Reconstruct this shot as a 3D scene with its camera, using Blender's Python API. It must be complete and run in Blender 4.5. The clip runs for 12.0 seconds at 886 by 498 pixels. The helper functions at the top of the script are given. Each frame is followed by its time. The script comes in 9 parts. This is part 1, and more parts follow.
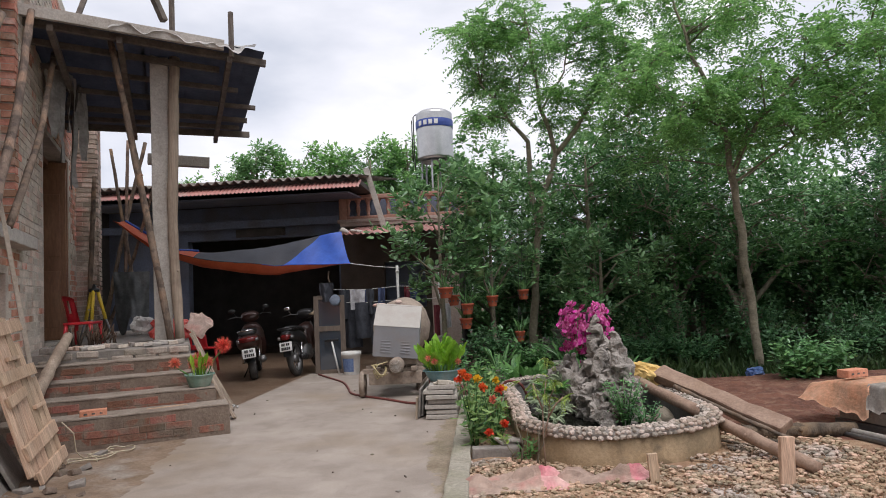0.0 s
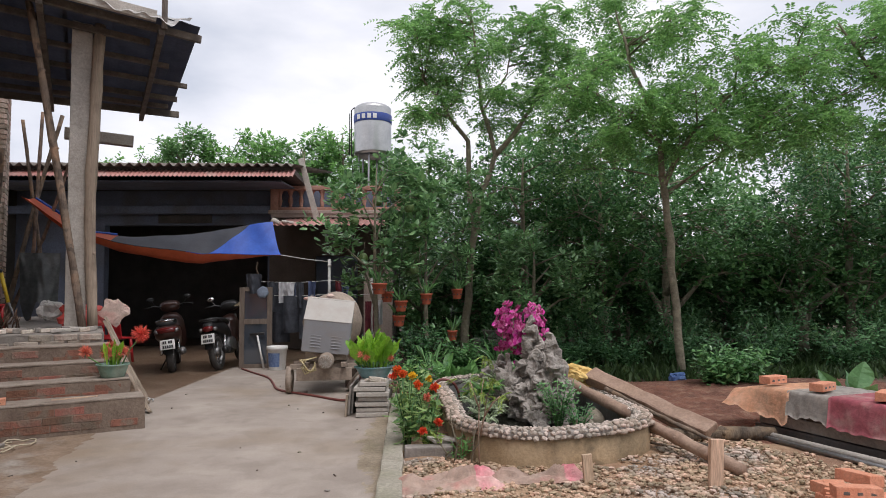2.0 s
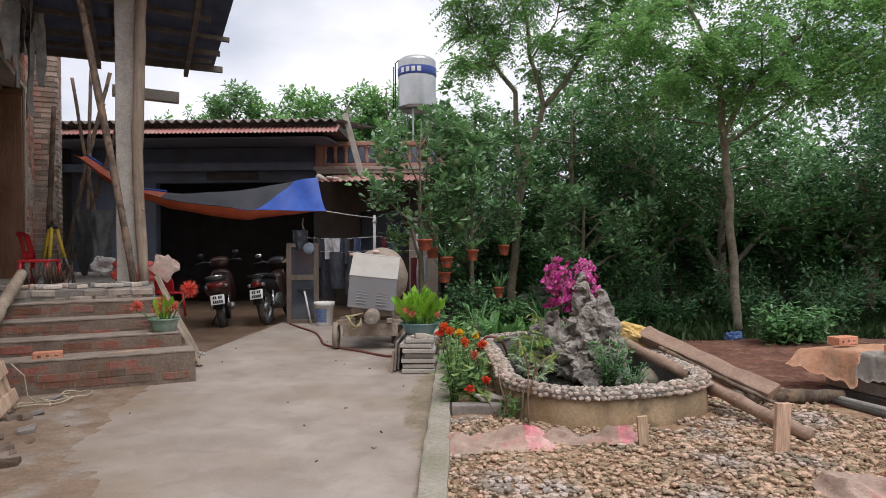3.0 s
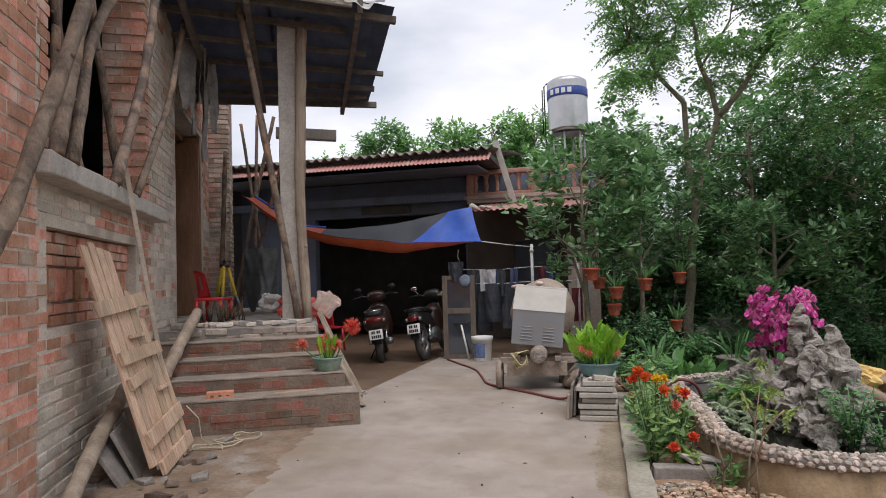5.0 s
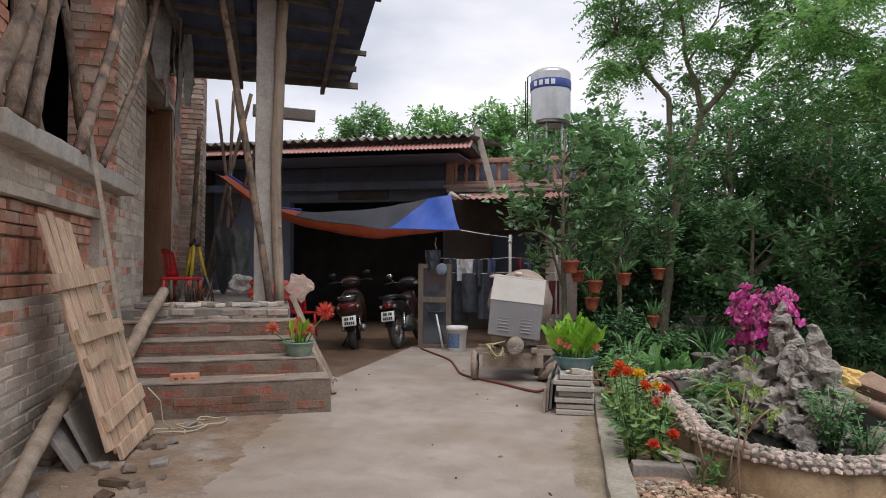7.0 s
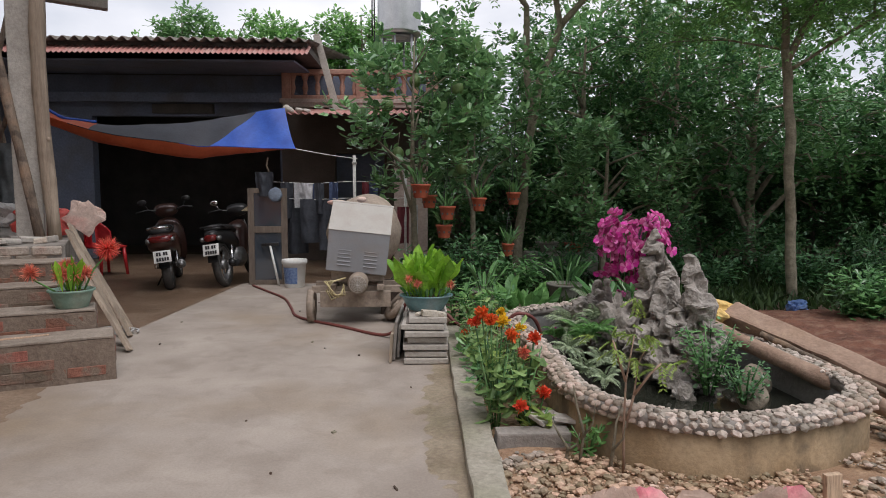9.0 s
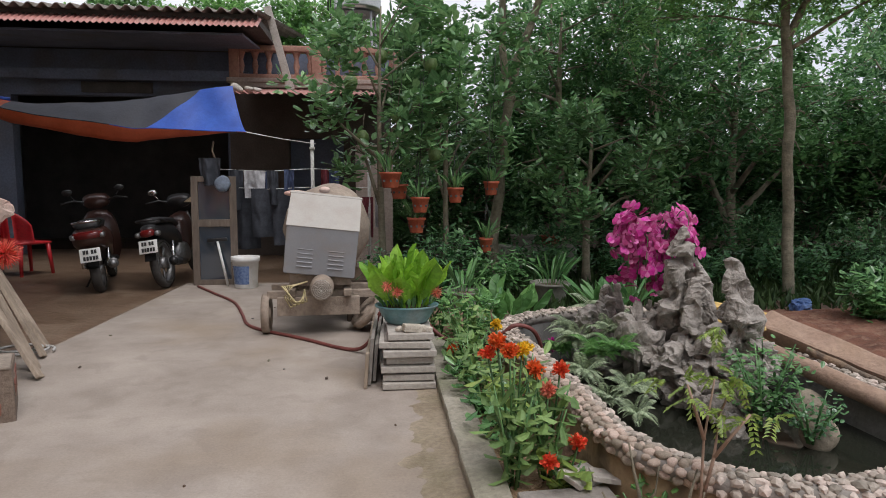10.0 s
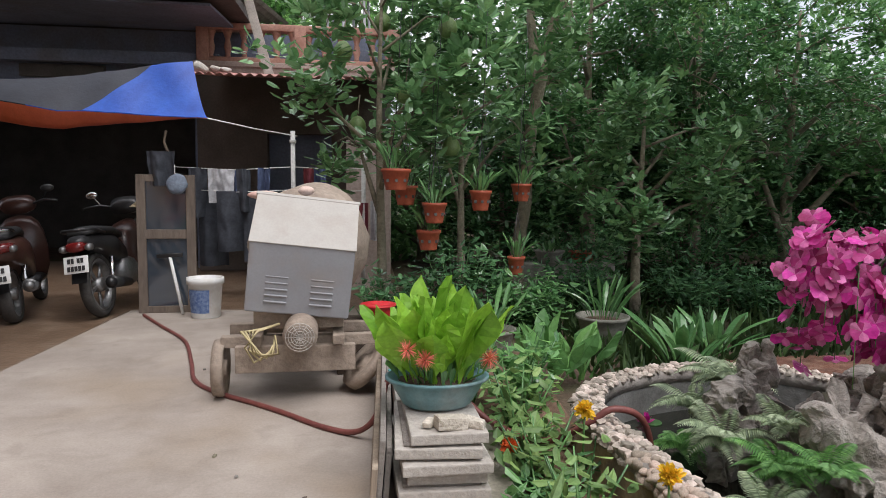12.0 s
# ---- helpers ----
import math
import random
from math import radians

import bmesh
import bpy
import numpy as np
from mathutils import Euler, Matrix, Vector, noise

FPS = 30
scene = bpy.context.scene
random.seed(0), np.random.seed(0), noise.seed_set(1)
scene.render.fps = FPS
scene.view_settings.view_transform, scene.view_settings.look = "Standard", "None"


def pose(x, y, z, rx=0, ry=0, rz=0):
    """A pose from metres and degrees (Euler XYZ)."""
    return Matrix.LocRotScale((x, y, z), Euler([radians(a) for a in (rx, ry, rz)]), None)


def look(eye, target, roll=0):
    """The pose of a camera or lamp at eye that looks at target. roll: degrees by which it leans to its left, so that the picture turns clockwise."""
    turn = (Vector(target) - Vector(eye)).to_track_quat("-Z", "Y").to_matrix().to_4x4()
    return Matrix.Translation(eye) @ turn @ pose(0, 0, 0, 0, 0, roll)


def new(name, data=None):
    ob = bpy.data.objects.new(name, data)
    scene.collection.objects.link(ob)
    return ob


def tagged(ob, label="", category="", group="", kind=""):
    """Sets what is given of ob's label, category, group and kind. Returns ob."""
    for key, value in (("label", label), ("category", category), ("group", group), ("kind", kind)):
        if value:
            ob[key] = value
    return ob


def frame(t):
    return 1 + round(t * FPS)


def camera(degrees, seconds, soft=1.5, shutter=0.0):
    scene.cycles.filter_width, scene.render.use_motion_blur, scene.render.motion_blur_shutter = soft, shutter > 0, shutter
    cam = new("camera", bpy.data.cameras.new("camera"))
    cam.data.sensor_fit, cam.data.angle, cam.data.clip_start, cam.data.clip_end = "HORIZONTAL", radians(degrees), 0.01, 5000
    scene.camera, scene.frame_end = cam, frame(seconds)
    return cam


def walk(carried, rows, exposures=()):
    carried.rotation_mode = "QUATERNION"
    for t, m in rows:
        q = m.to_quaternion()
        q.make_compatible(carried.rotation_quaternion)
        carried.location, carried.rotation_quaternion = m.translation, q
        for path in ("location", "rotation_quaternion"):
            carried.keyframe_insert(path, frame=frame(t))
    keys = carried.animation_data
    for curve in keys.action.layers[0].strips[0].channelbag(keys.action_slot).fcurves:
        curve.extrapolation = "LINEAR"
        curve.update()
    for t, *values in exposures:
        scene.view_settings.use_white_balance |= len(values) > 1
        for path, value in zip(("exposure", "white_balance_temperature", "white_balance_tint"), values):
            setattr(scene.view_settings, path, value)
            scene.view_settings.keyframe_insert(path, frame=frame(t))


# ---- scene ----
cam = camera(69.0, 12.0, 0.95)
PATH = [
    (0, (0.298, 0.173, 1.221), (0.181, 2.166, 1.348), -2.7),
    (0.5, (0.272, 0.183, 1.221), (0.167, 2.176, 1.351), -2.1),
    (1, (0.267, 0.213, 1.219), (0.199, 2.208, 1.353), -1.3),
    (1.5, (0.251, 0.25, 1.204), (0.288, 2.245, 1.341), -0.5),
    (2, (0.209, 0.299, 1.182), (0.31, 2.293, 1.304), -0.4),
    (2.5, (0.173, 0.367, 1.163), (0.278, 2.364, 1.208), -0.3),
    (3, (0.197, 0.47, 1.168), (0.158, 2.47, 1.158), -0.4),
    (3.5, (0.165, 0.578, 1.158), (-0.112, 2.558, 1.102), -0.4),
    (5.5, (-0.145, 1.039, 1.205), (-0.622, 2.978, 1.319), -1.7),
    (6, (-0.174, 1.07, 1.186), (-0.605, 3.02, 1.289), -0.6),
    (6.5, (-0.185, 1.074, 1.18), (-0.592, 3.029, 1.282), 0.2),
    (7, (-0.155, 1.104, 1.165), (-0.554, 3.063, 1.223), 0.3),
    (7.5, (-0.122, 1.216, 1.167), (-0.458, 3.188, 1.155), 0.3),
    (9.5, (-0.224, 2.441, 1.147), (-0.066, 4.425, 0.951), 0.1),
    (10, (-0.323, 2.819, 1.164), (-0.121, 4.798, 0.958), 0.2),
    (10.5, (-0.35, 3.148, 1.145), (-0.14, 5.128, 0.953), 0.8),
    (11, (-0.378, 3.556, 1.155), (-0.144, 5.534, 0.971), 0.5),
    (11.5, (-0.385, 3.979, 1.145), (-0.094, 5.95, 0.973), 0.7),
    (12, (-0.423, 4.341, 1.11), (-0.177, 6.317, 0.93), 0.7),
]
walk(cam, [(t, look(eye, target, roll)) for t, eye, target, roll in PATH], [(0.0, 0.42, 6450, 15), (6.5, 0.40, 6450, 15), (7.5, 0.28, 6450, 15), (9.3, 0.34, 6450, 14), (10.5, 0.42, 6450, 14), (11.3, 0.56, 6420, 14), (12.0, 0.78, 6400, 14)])

# ---- light ----
world = bpy.data.worlds.new("overcast_sky")
scene.world = world
world.use_nodes = True
wn, wl = world.node_tree.nodes, world.node_tree.links
wn.clear()
w_out, w_bg = wn.new("ShaderNodeOutputWorld"), wn.new("ShaderNodeBackground")
w_sky, w_noise, w_ramp, w_mix = wn.new("ShaderNodeTexSky"), wn.new("ShaderNodeTexNoise"), wn.new("ShaderNodeValToRGB"), wn.new("ShaderNodeMix")
w_co, w_map = wn.new("ShaderNodeTexCoord"), wn.new("ShaderNodeMapping")
SUN_UP, SUN_ROUND = 66.0, 155.0
w_sky.sky_type, w_sky.sun_disc, w_sky.sun_elevation, w_sky.sun_rotation = "NISHITA", False, radians(SUN_UP), radians(SUN_ROUND)
w_map.inputs["Scale"].default_value = (1.0, 1.0, 2.6)
w_noise.inputs["Scale"].default_value, w_noise.inputs["Detail"].default_value, w_noise.inputs["Roughness"].default_value = 2.2, 6.0, 0.5
w_ramp.color_ramp.elements[0].position, w_ramp.color_ramp.elements[0].color = 0.36, (5.0, 5.4, 6.0, 1)
w_ramp.color_ramp.elements[1].position, w_ramp.color_ramp.elements[1].color = 0.60, (8.4, 8.5, 8.7, 1)
w_mix.data_type = "RGBA"
w_mix.inputs["Factor"].default_value = 0.92
w_bg.inputs["Strength"].default_value = 0.10
wl.new(w_co.outputs["Generated"], w_map.inputs["Vector"])
wl.new(w_map.outputs["Vector"], w_noise.inputs["Vector"])
wl.new(w_noise.outputs["Fac"], w_ramp.inputs["Fac"])
wl.new(w_sky.outputs["Color"], w_mix.inputs["A"])
wl.new(w_ramp.outputs["Color"], w_mix.inputs["B"])
wl.new(w_mix.outputs["Result"], w_bg.inputs["Color"])
wl.new(w_bg.outputs["Background"], w_out.inputs["Surface"])

sun_data = bpy.data.lights.new("sun", "SUN")
sun_data.energy, sun_data.angle, sun_data.color = 1.7, radians(40), (1.0, 0.975, 0.94)
sun = new("sun", sun_data)
sun.matrix_world = look((2.6, -1.5, 14), (0, 4, 0))

# ---- materials ----


def mat(name, dark, light, scale=4.0, rough=0.85, bump=0.3, fine=40.0, metal=0.0, island=0.0, piece=0.0, spec=0.5, stain=None, stain_scale=1.2, stain_amount=0.5, through_light=0.0, stretch=(1, 1, 1), grain=0.17, stain2=None, placed=False):
    """A worn surface: two tones in broad patches, fine grain, optional stains, relief."""
    m = bpy.data.materials.new(name)
    m.use_nodes = True
    n, l = m.node_tree.nodes, m.node_tree.links
    p = n["Principled BSDF"]
    co, mp = n.new("ShaderNodeTexCoord"), n.new("ShaderNodeMapping")
    mp.inputs["Scale"].default_value = stretch
    where = n.new("ShaderNodeNewGeometry").outputs["Position"] if placed else co.outputs["Object"]
    l.new(where, mp.inputs["Vector"])
    a, b = n.new("ShaderNodeTexNoise"), n.new("ShaderNodeTexNoise")
    a.inputs["Scale"].default_value, a.inputs["Detail"].default_value, a.inputs["Roughness"].default_value = scale, 5.0, 0.6
    b.inputs["Scale"].default_value, b.inputs["Detail"].default_value, b.inputs["Roughness"].default_value = fine, 3.0, 0.7
    for q in (a, b):
        l.new(mp.outputs["Vector"], q.inputs["Vector"])
    r = n.new("ShaderNodeValToRGB")
    r.color_ramp.elements[0].position, r.color_ramp.elements[0].color = 0.32, (*dark, 1)
    r.color_ramp.elements[1].position, r.color_ramp.elements[1].color = 0.68, (*light, 1)
    l.new(a.outputs["Fac"], r.inputs["Fac"])
    colour = r.outputs["Color"]
    if stain:
        s, sr, sm = n.new("ShaderNodeTexNoise"), n.new("ShaderNodeMapRange"), n.new("ShaderNodeMix")
        s.inputs["Scale"].default_value, s.inputs["Detail"].default_value = stain_scale, 6.0
        l.new(where, s.inputs["Vector"])
        sr.inputs["From Min"].default_value, sr.inputs["From Max"].default_value = 0.5, 0.68
        sr.inputs["To Max"].default_value = stain_amount
        l.new(s.outputs["Fac"], sr.inputs["Value"])
        sm.data_type = "RGBA"
        sm.inputs["B"].default_value = (*stain, 1)
        l.new(sr.outputs["Result"], sm.inputs["Factor"])
        l.new(colour, sm.inputs["A"])
        colour = sm.outputs["Result"]
    if stain2:
        s, sr, sm = n.new("ShaderNodeTexNoise"), n.new("ShaderNodeMapRange"), n.new("ShaderNodeMix")
        s.inputs["Scale"].default_value, s.inputs["Detail"].default_value, s.inputs["Distortion"].default_value = stain2[1], 8.0, 0.6
        l.new(where, s.inputs["Vector"])
        sr.inputs["From Min"].default_value, sr.inputs["From Max"].default_value, sr.inputs["To Max"].default_value = 0.52, 0.62, stain2[2]
        l.new(s.outputs["Fac"], sr.inputs["Value"])
        sm.data_type = "RGBA"
        sm.inputs["B"].default_value = (*stain2[0], 1)
        l.new(sr.outputs["Result"], sm.inputs["Factor"])
        l.new(colour, sm.inputs["A"])
        colour = sm.outputs["Result"]
    f, fr = n.new("ShaderNodeMix"), n.new("ShaderNodeMapRange")
    f.data_type, f.blend_type = "RGBA", "MULTIPLY"
    fr.inputs["From Min"].default_value, fr.inputs["From Max"].default_value = 0.3, 0.7
    fr.inputs["To Min"].default_value, fr.inputs["To Max"].default_value = 1.0 - grain * 1.15, 1.0 + grain * 0.85
    l.new(b.outputs["Fac"], fr.inputs["Value"])
    f.inputs["Factor"].default_value = 1.0
    l.new(colour, f.inputs["A"])
    l.new(fr.outputs["Result"], f.inputs["B"])
    colour = f.outputs["Result"]
    if island or piece:
        h, src, v = n.new("ShaderNodeHueSaturation"), n.new("ShaderNodeNewGeometry") if island else n.new("ShaderNodeObjectInfo"), n.new("ShaderNodeMapRange")
        amount = island or piece
        v.inputs["To Min"].default_value, v.inputs["To Max"].default_value = 1 - amount, 1 + amount
        l.new(src.outputs["Random Per Island" if island else "Random"], v.inputs["Value"])
        l.new(v.outputs["Result"], h.inputs["Value"])
        h2 = n.new("ShaderNodeMapRange")
        h2.inputs["To Min"].default_value, h2.inputs["To Max"].default_value = 0.5 + 0.04 * amount, 0.5 - 0.04 * amount
        l.new(src.outputs["Random Per Island" if island else "Random"], h2.inputs["Value"])
        l.new(h2.outputs["Result"], h.inputs["Hue"])
        l.new(colour, h.inputs["Color"])
        colour = h.outputs["Color"]
    l.new(colour, p.inputs["Base Color"])
    p.inputs["Roughness"].default_value, p.inputs["Metallic"].default_value = rough, metal
    p.inputs["Specular IOR Level"].default_value = spec
    if bump:
        bp = n.new("ShaderNodeBump")
        bp.inputs["Strength"].default_value, bp.inputs["Distance"].default_value = bump, 0.02
        l.new(b.outputs["Fac"], bp.inputs["Height"])
        l.new(bp.outputs["Normal"], p.inputs["Normal"])
    if through_light:
        t, mx = n.new("ShaderNodeBsdfTranslucent"), n.new("ShaderNodeMixShader")
        l.new(colour, t.inputs["Color"])
        mx.inputs["Fac"].default_value = through_light
        l.new(p.outputs["BSDF"], mx.inputs[1])
        l.new(t.outputs["BSDF"], mx.inputs[2])
        l.new(mx.outputs["Shader"], n["Material Output"].inputs["Surface"])
    return m


CONCRETE = mat("yard_concrete", (0.27, 0.228, 0.193), (0.38, 0.33, 0.285), 1.9, 0.88, 0.12, 80, stain=(0.25, 0.185, 0.12), stain_scale=0.7, stain_amount=0.7, grain=0.09, stain2=((0.20, 0.165, 0.135), 4.2, 0.26))
CEMENT = mat("cement", (0.20, 0.18, 0.16), (0.32, 0.29, 0.26), 5, 0.92, 0.4, 35, stain=(0.13, 0.12, 0.10), stain_scale=3, stain_amount=0.4)
CEMENT_PALE = mat("pale_cement", (0.37, 0.34, 0.30), (0.51, 0.475, 0.43), 6, 0.9, 0.3, 40, stain=(0.25, 0.22, 0.19), stain_scale=3, stain_amount=0.4)
# overhang shade and blue skylight are mixed into this plaster's colour
PLASTER_SHADED = mat("blue_shaded_plaster", (0.125, 0.15, 0.21), (0.175, 0.205, 0.28), 2, 0.9, 0.2, 30, stain=(0.13, 0.12, 0.11), stain_scale=1.5)
PLASTER_PINK = mat("pinkish_plaster", (0.38, 0.30, 0.26), (0.5, 0.41, 0.36), 2.5, 0.9, 0.2, 30, stain=(0.25, 0.2, 0.17))
MORTAR = mat("mortar", (0.52, 0.46, 0.385), (0.68, 0.61, 0.525), 6, 0.95, 0.5, 50, stain=(0.2, 0.16, 0.13), stain_scale=2.5)
BRICK = mat("clay_brick", (0.47, 0.19, 0.115), (0.63, 0.34, 0.235), 9, 0.92, 0.4, 60, piece=0.32, stain=(0.60, 0.52, 0.44), stain_scale=5, stain_amount=0.75, placed=True)
BRICK_JOINED = mat("clay_brick_far", (0.46, 0.19, 0.12), (0.62, 0.34, 0.24), 9, 0.92, 0.4, 60, island=0.32, stain=(0.60, 0.52, 0.44), stain_scale=4, stain_amount=0.75)
BRICK_NEW = mat("orange_brick", (0.50, 0.20, 0.11), (0.62, 0.30, 0.19), 12, 0.9, 0.3, 60, island=0.15)
BRICK_MUDDY = mat("mortar_smeared_brick", (0.54, 0.475, 0.395), (0.72, 0.65, 0.56), 7, 0.95, 0.6, 50, piece=0.22, stain=(0.46, 0.24, 0.165), stain_scale=3.5, stain_amount=0.55, placed=True)
SOIL = mat("garden_soil", (0.07, 0.045, 0.03), (0.13, 0.085, 0.06), 3, 0.97, 0.6, 30, stain=(0.08, 0.11, 0.04), stain_scale=1.3, stain_amount=0.6)
RED_SOIL = mat("red_soil", (0.10, 0.04, 0.026), (0.20, 0.088, 0.055), 5, 0.97, 0.9, 45, stain=(0.30, 0.19, 0.13), stain_scale=9, stain_amount=0.5)
PEBBLE = mat("pebble", (0.30, 0.20, 0.12), (0.47, 0.35, 0.24), 30, 0.8, 0.15, 60, island=0.5, stain=(0.33, 0.31, 0.29), stain_scale=1.6, stain_amount=0.85)
PEBBLE_RIM = mat("rim_pebble", (0.27, 0.205, 0.155), (0.45, 0.37, 0.30), 14, 0.8, 0.2, 60, piece=0.45)
WOOD = mat("weathered_wood", (0.22, 0.17, 0.125), (0.42, 0.34, 0.26), 8, 0.85, 0.4, 60, stretch=(1, 1, 0.1), piece=0.12, stain=(0.15, 0.11, 0.08), stain_scale=5, stain_amount=0.5)
BOARD = mat("sawn_board", (0.38, 0.25, 0.165), (0.60, 0.43, 0.30), 9, 0.85, 0.3, 90, piece=0.18, stretch=(1, 1, 0.1), grain=0.3, stain=(0.3, 0.24, 0.18), stain_scale=4)
POLE = mat("pole_bark", (0.085, 0.062, 0.047), (0.26, 0.195, 0.145), 9, 0.9, 0.7, 40, piece=0.3, stain=(0.36, 0.22, 0.13), stain_scale=4, stain_amount=0.6, stain2=((0.07, 0.055, 0.045), 9.0, 0.7), stretch=(1, 1, 0.35))
LOG = mat("pale_log", (0.235, 0.15, 0.105), (0.35, 0.245, 0.18), 6, 0.8, 0.3, 40, stain=(0.3, 0.2, 0.13), stain_scale=4)
BARK = mat("tree_bark", (0.13, 0.115, 0.08), (0.27, 0.24, 0.17), 9, 0.95, 0.7, 30)
DARK_WOOD = mat("dark_wood", (0.05, 0.035, 0.025), (0.10, 0.07, 0.05), 8, 0.8, 0.3, 40)
DOOR_WOOD = mat("brown_door_wood", (0.22, 0.10, 0.05), (0.33, 0.17, 0.09), 6, 0.6, 0.2, 40, stretch=(1, 1, 0.2))
ROOF_DARK = mat("dark_sheet", (0.05, 0.055, 0.075), (0.09, 0.095, 0.12), 3, 0.7, 0.1, 30)
FIBRO = mat("fibre_cement_sheet", (0.16, 0.14, 0.12), (0.27, 0.245, 0.22), 4, 0.95, 0.4, 30, stain=(0.09, 0.085, 0.06), stain_scale=3)
RED_SHEET = mat("red_metal_sheet", (0.34, 0.14, 0.12), (0.46, 0.21, 0.18), 3, 0.55, 0.1, 30, stain=(0.4, 0.32, 0.28), stain_scale=4)
TARP_BLUE = mat("blue_tarp", (0.02, 0.08, 0.42), (0.035, 0.13, 0.58), 4, 0.5, 0.15, 25, grain=0.07, through_light=0.25)
TARP_ORANGE = mat("orange_tarp", (0.50, 0.09, 0.03), (0.62, 0.13, 0.05), 4, 0.6, 0.15, 25, grain=0.07, through_light=0.3)
STEEL = mat("stainless_steel", (0.44, 0.44, 0.44), (0.56, 0.56, 0.55), 3, 0.36, 0.02, 60, metal=1.0)
BLUE_PAINT = mat("blue_band", (0.03, 0.06, 0.26), (0.04, 0.08, 0.32), 3, 0.5, 0.0)
WHITE_PAINT = mat("white_paint", (0.68, 0.68, 0.66), (0.80, 0.80, 0.78), 4, 0.5, 0.03, grain=0.04, stain=(0.5, 0.45, 0.38), stain_scale=9, stain_amount=0.5)
LEAF_DARK = mat("dark_leaf", (0.075, 0.19, 0.08), (0.13, 0.29, 0.12), 0.6, 0.27, 0.0, spec=0.8, island=0.4, through_light=0.28)
LEAF_MID = mat("green_leaf", (0.095, 0.225, 0.08), (0.16, 0.35, 0.125), 0.7, 0.27, 0.0, spec=0.8, island=0.35, through_light=0.28)
LEAF_FROND = mat("frond_leaflet", (0.17, 0.36, 0.11), (0.27, 0.50, 0.17), 0.8, 0.38, 0.0, island=0.35, through_light=0.5)
LEAF_LIGHT = mat("fresh_leaf", (0.13, 0.30, 0.085), (0.20, 0.42, 0.13), 0.8, 0.5, 0.0, island=0.3, through_light=0.4)
LEAF_POMELO = mat("pomelo_leaf", (0.125, 0.26, 0.11), (0.22, 0.41, 0.175), 0.8, 0.27, 0.0, spec=0.8, island=0.4, through_light=0.28)
LEAF_LIME = mat("lime_leaf", (0.20, 0.42, 0.03), (0.30, 0.55, 0.06), 5, 0.4, 0.05, island=0.25, through_light=0.3)
LEAF_HAZY = mat("pale_leaf", (0.17, 0.32, 0.13), (0.25, 0.45, 0.19), 0.8, 0.6, 0.0, island=0.3, through_light=0.45)
FERN = mat("grey_green_fern", (0.27, 0.35, 0.21), (0.42, 0.50, 0.33), 9, 0.55, 0.0, island=0.35, through_light=0.2)
LEAF_LIME_PALE = mat("yellow_green_leaf", (0.20, 0.30, 0.06), (0.30, 0.42, 0.10), 5, 0.5, 0.0, island=0.3, through_light=0.35)
LEAF_BED = mat("pale_bed_leaf", (0.13, 0.24, 0.07), (0.24, 0.37, 0.12), 7, 0.5, 0.05, island=0.35, through_light=0.25)
GRASS = mat("grass_blade", (0.03, 0.065, 0.018), (0.055, 0.11, 0.03), 1, 0.6, 0.0, island=0.4, through_light=0.3)
# the dark blotches paint in shade of crevices, scattered by noise
ROCK = mat("karst_rock", (0.19, 0.172, 0.15), (0.49, 0.45, 0.405), 8, 0.95, 0.7, 44, stain=(0.10, 0.085, 0.065), stain_scale=8, stain_amount=0.8, placed=True)
POND_WALL = mat("pond_render", (0.27, 0.185, 0.10), (0.38, 0.28, 0.17), 4, 0.9, 0.3, 40, stain=(0.16, 0.12, 0.07), stain_scale=2.2, stain_amount=0.6, stain2=((0.05, 0.04, 0.03), 3.4, 0.55))
POND_IN = mat("pond_inside", (0.12, 0.12, 0.11), (0.22, 0.22, 0.21), 4, 0.85, 0.3, 30)
PLASTIC_RED = mat("red_plastic", (0.50, 0.02, 0.03), (0.60, 0.03, 0.035), 4, 0.35, 0.0)
TERRACOTTA = mat("orange_plastic_pot", (0.33, 0.065, 0.03), (0.43, 0.105, 0.05), 8, 0.6, 0.1)
METAL_GREY = mat("grey_painted_metal", (0.245, 0.25, 0.265), (0.30, 0.305, 0.32), 2, 0.55, 0.03, 80, stain=(0.26, 0.22, 0.19), stain_scale=5, stain_amount=0.5, grain=0.05)
METAL_PALE = mat("dusty_pale_metal", (0.36, 0.34, 0.31), (0.43, 0.41, 0.375), 2, 0.7, 0.03, 80, stain=(0.34, 0.30, 0.26), stain_scale=6, stain_amount=0.5, grain=0.05)
BEIGE_METAL = mat("cement_caked_metal", (0.23, 0.18, 0.14), (0.36, 0.295, 0.235), 6, 0.8, 0.4, 30)
BLACK_PLASTIC = mat("black_plastic", (0.012, 0.012, 0.013), (0.025, 0.025, 0.026), 5, 0.4, 0.0)
RUBBER = mat("tyre_rubber", (0.03, 0.028, 0.026), (0.06, 0.055, 0.05), 8, 0.85, 0.2)
# shade of unlit rooms and hollows, put into a dark base colour
DARK_INSIDE = mat("shade_dark_surface", (0.07, 0.065, 0.06), (0.12, 0.11, 0.10), 3, 0.95, 0.2)

# ---- builders ----


def thing(name, at, label, category, group="", kind="", turn=0.0):
    ob = new(name)
    ob.empty_display_size = 0.1
    ob.matrix_world = pose(*at, 0, 0, turn)
    return tagged(ob, label, category, group, kind)


def part(name, bm, material, parent=None, label="", smooth=True):
    me = bpy.data.meshes.new(name)
    if smooth:
        for f in bm.faces:
            f.smooth = True
    bm.to_mesh(me)
    bm.free()
    me.materials.append(material)
    ob = new(name, me)
    if parent is not None:
        ob.parent = parent
    if label:
        ob["label"] = label
    return ob


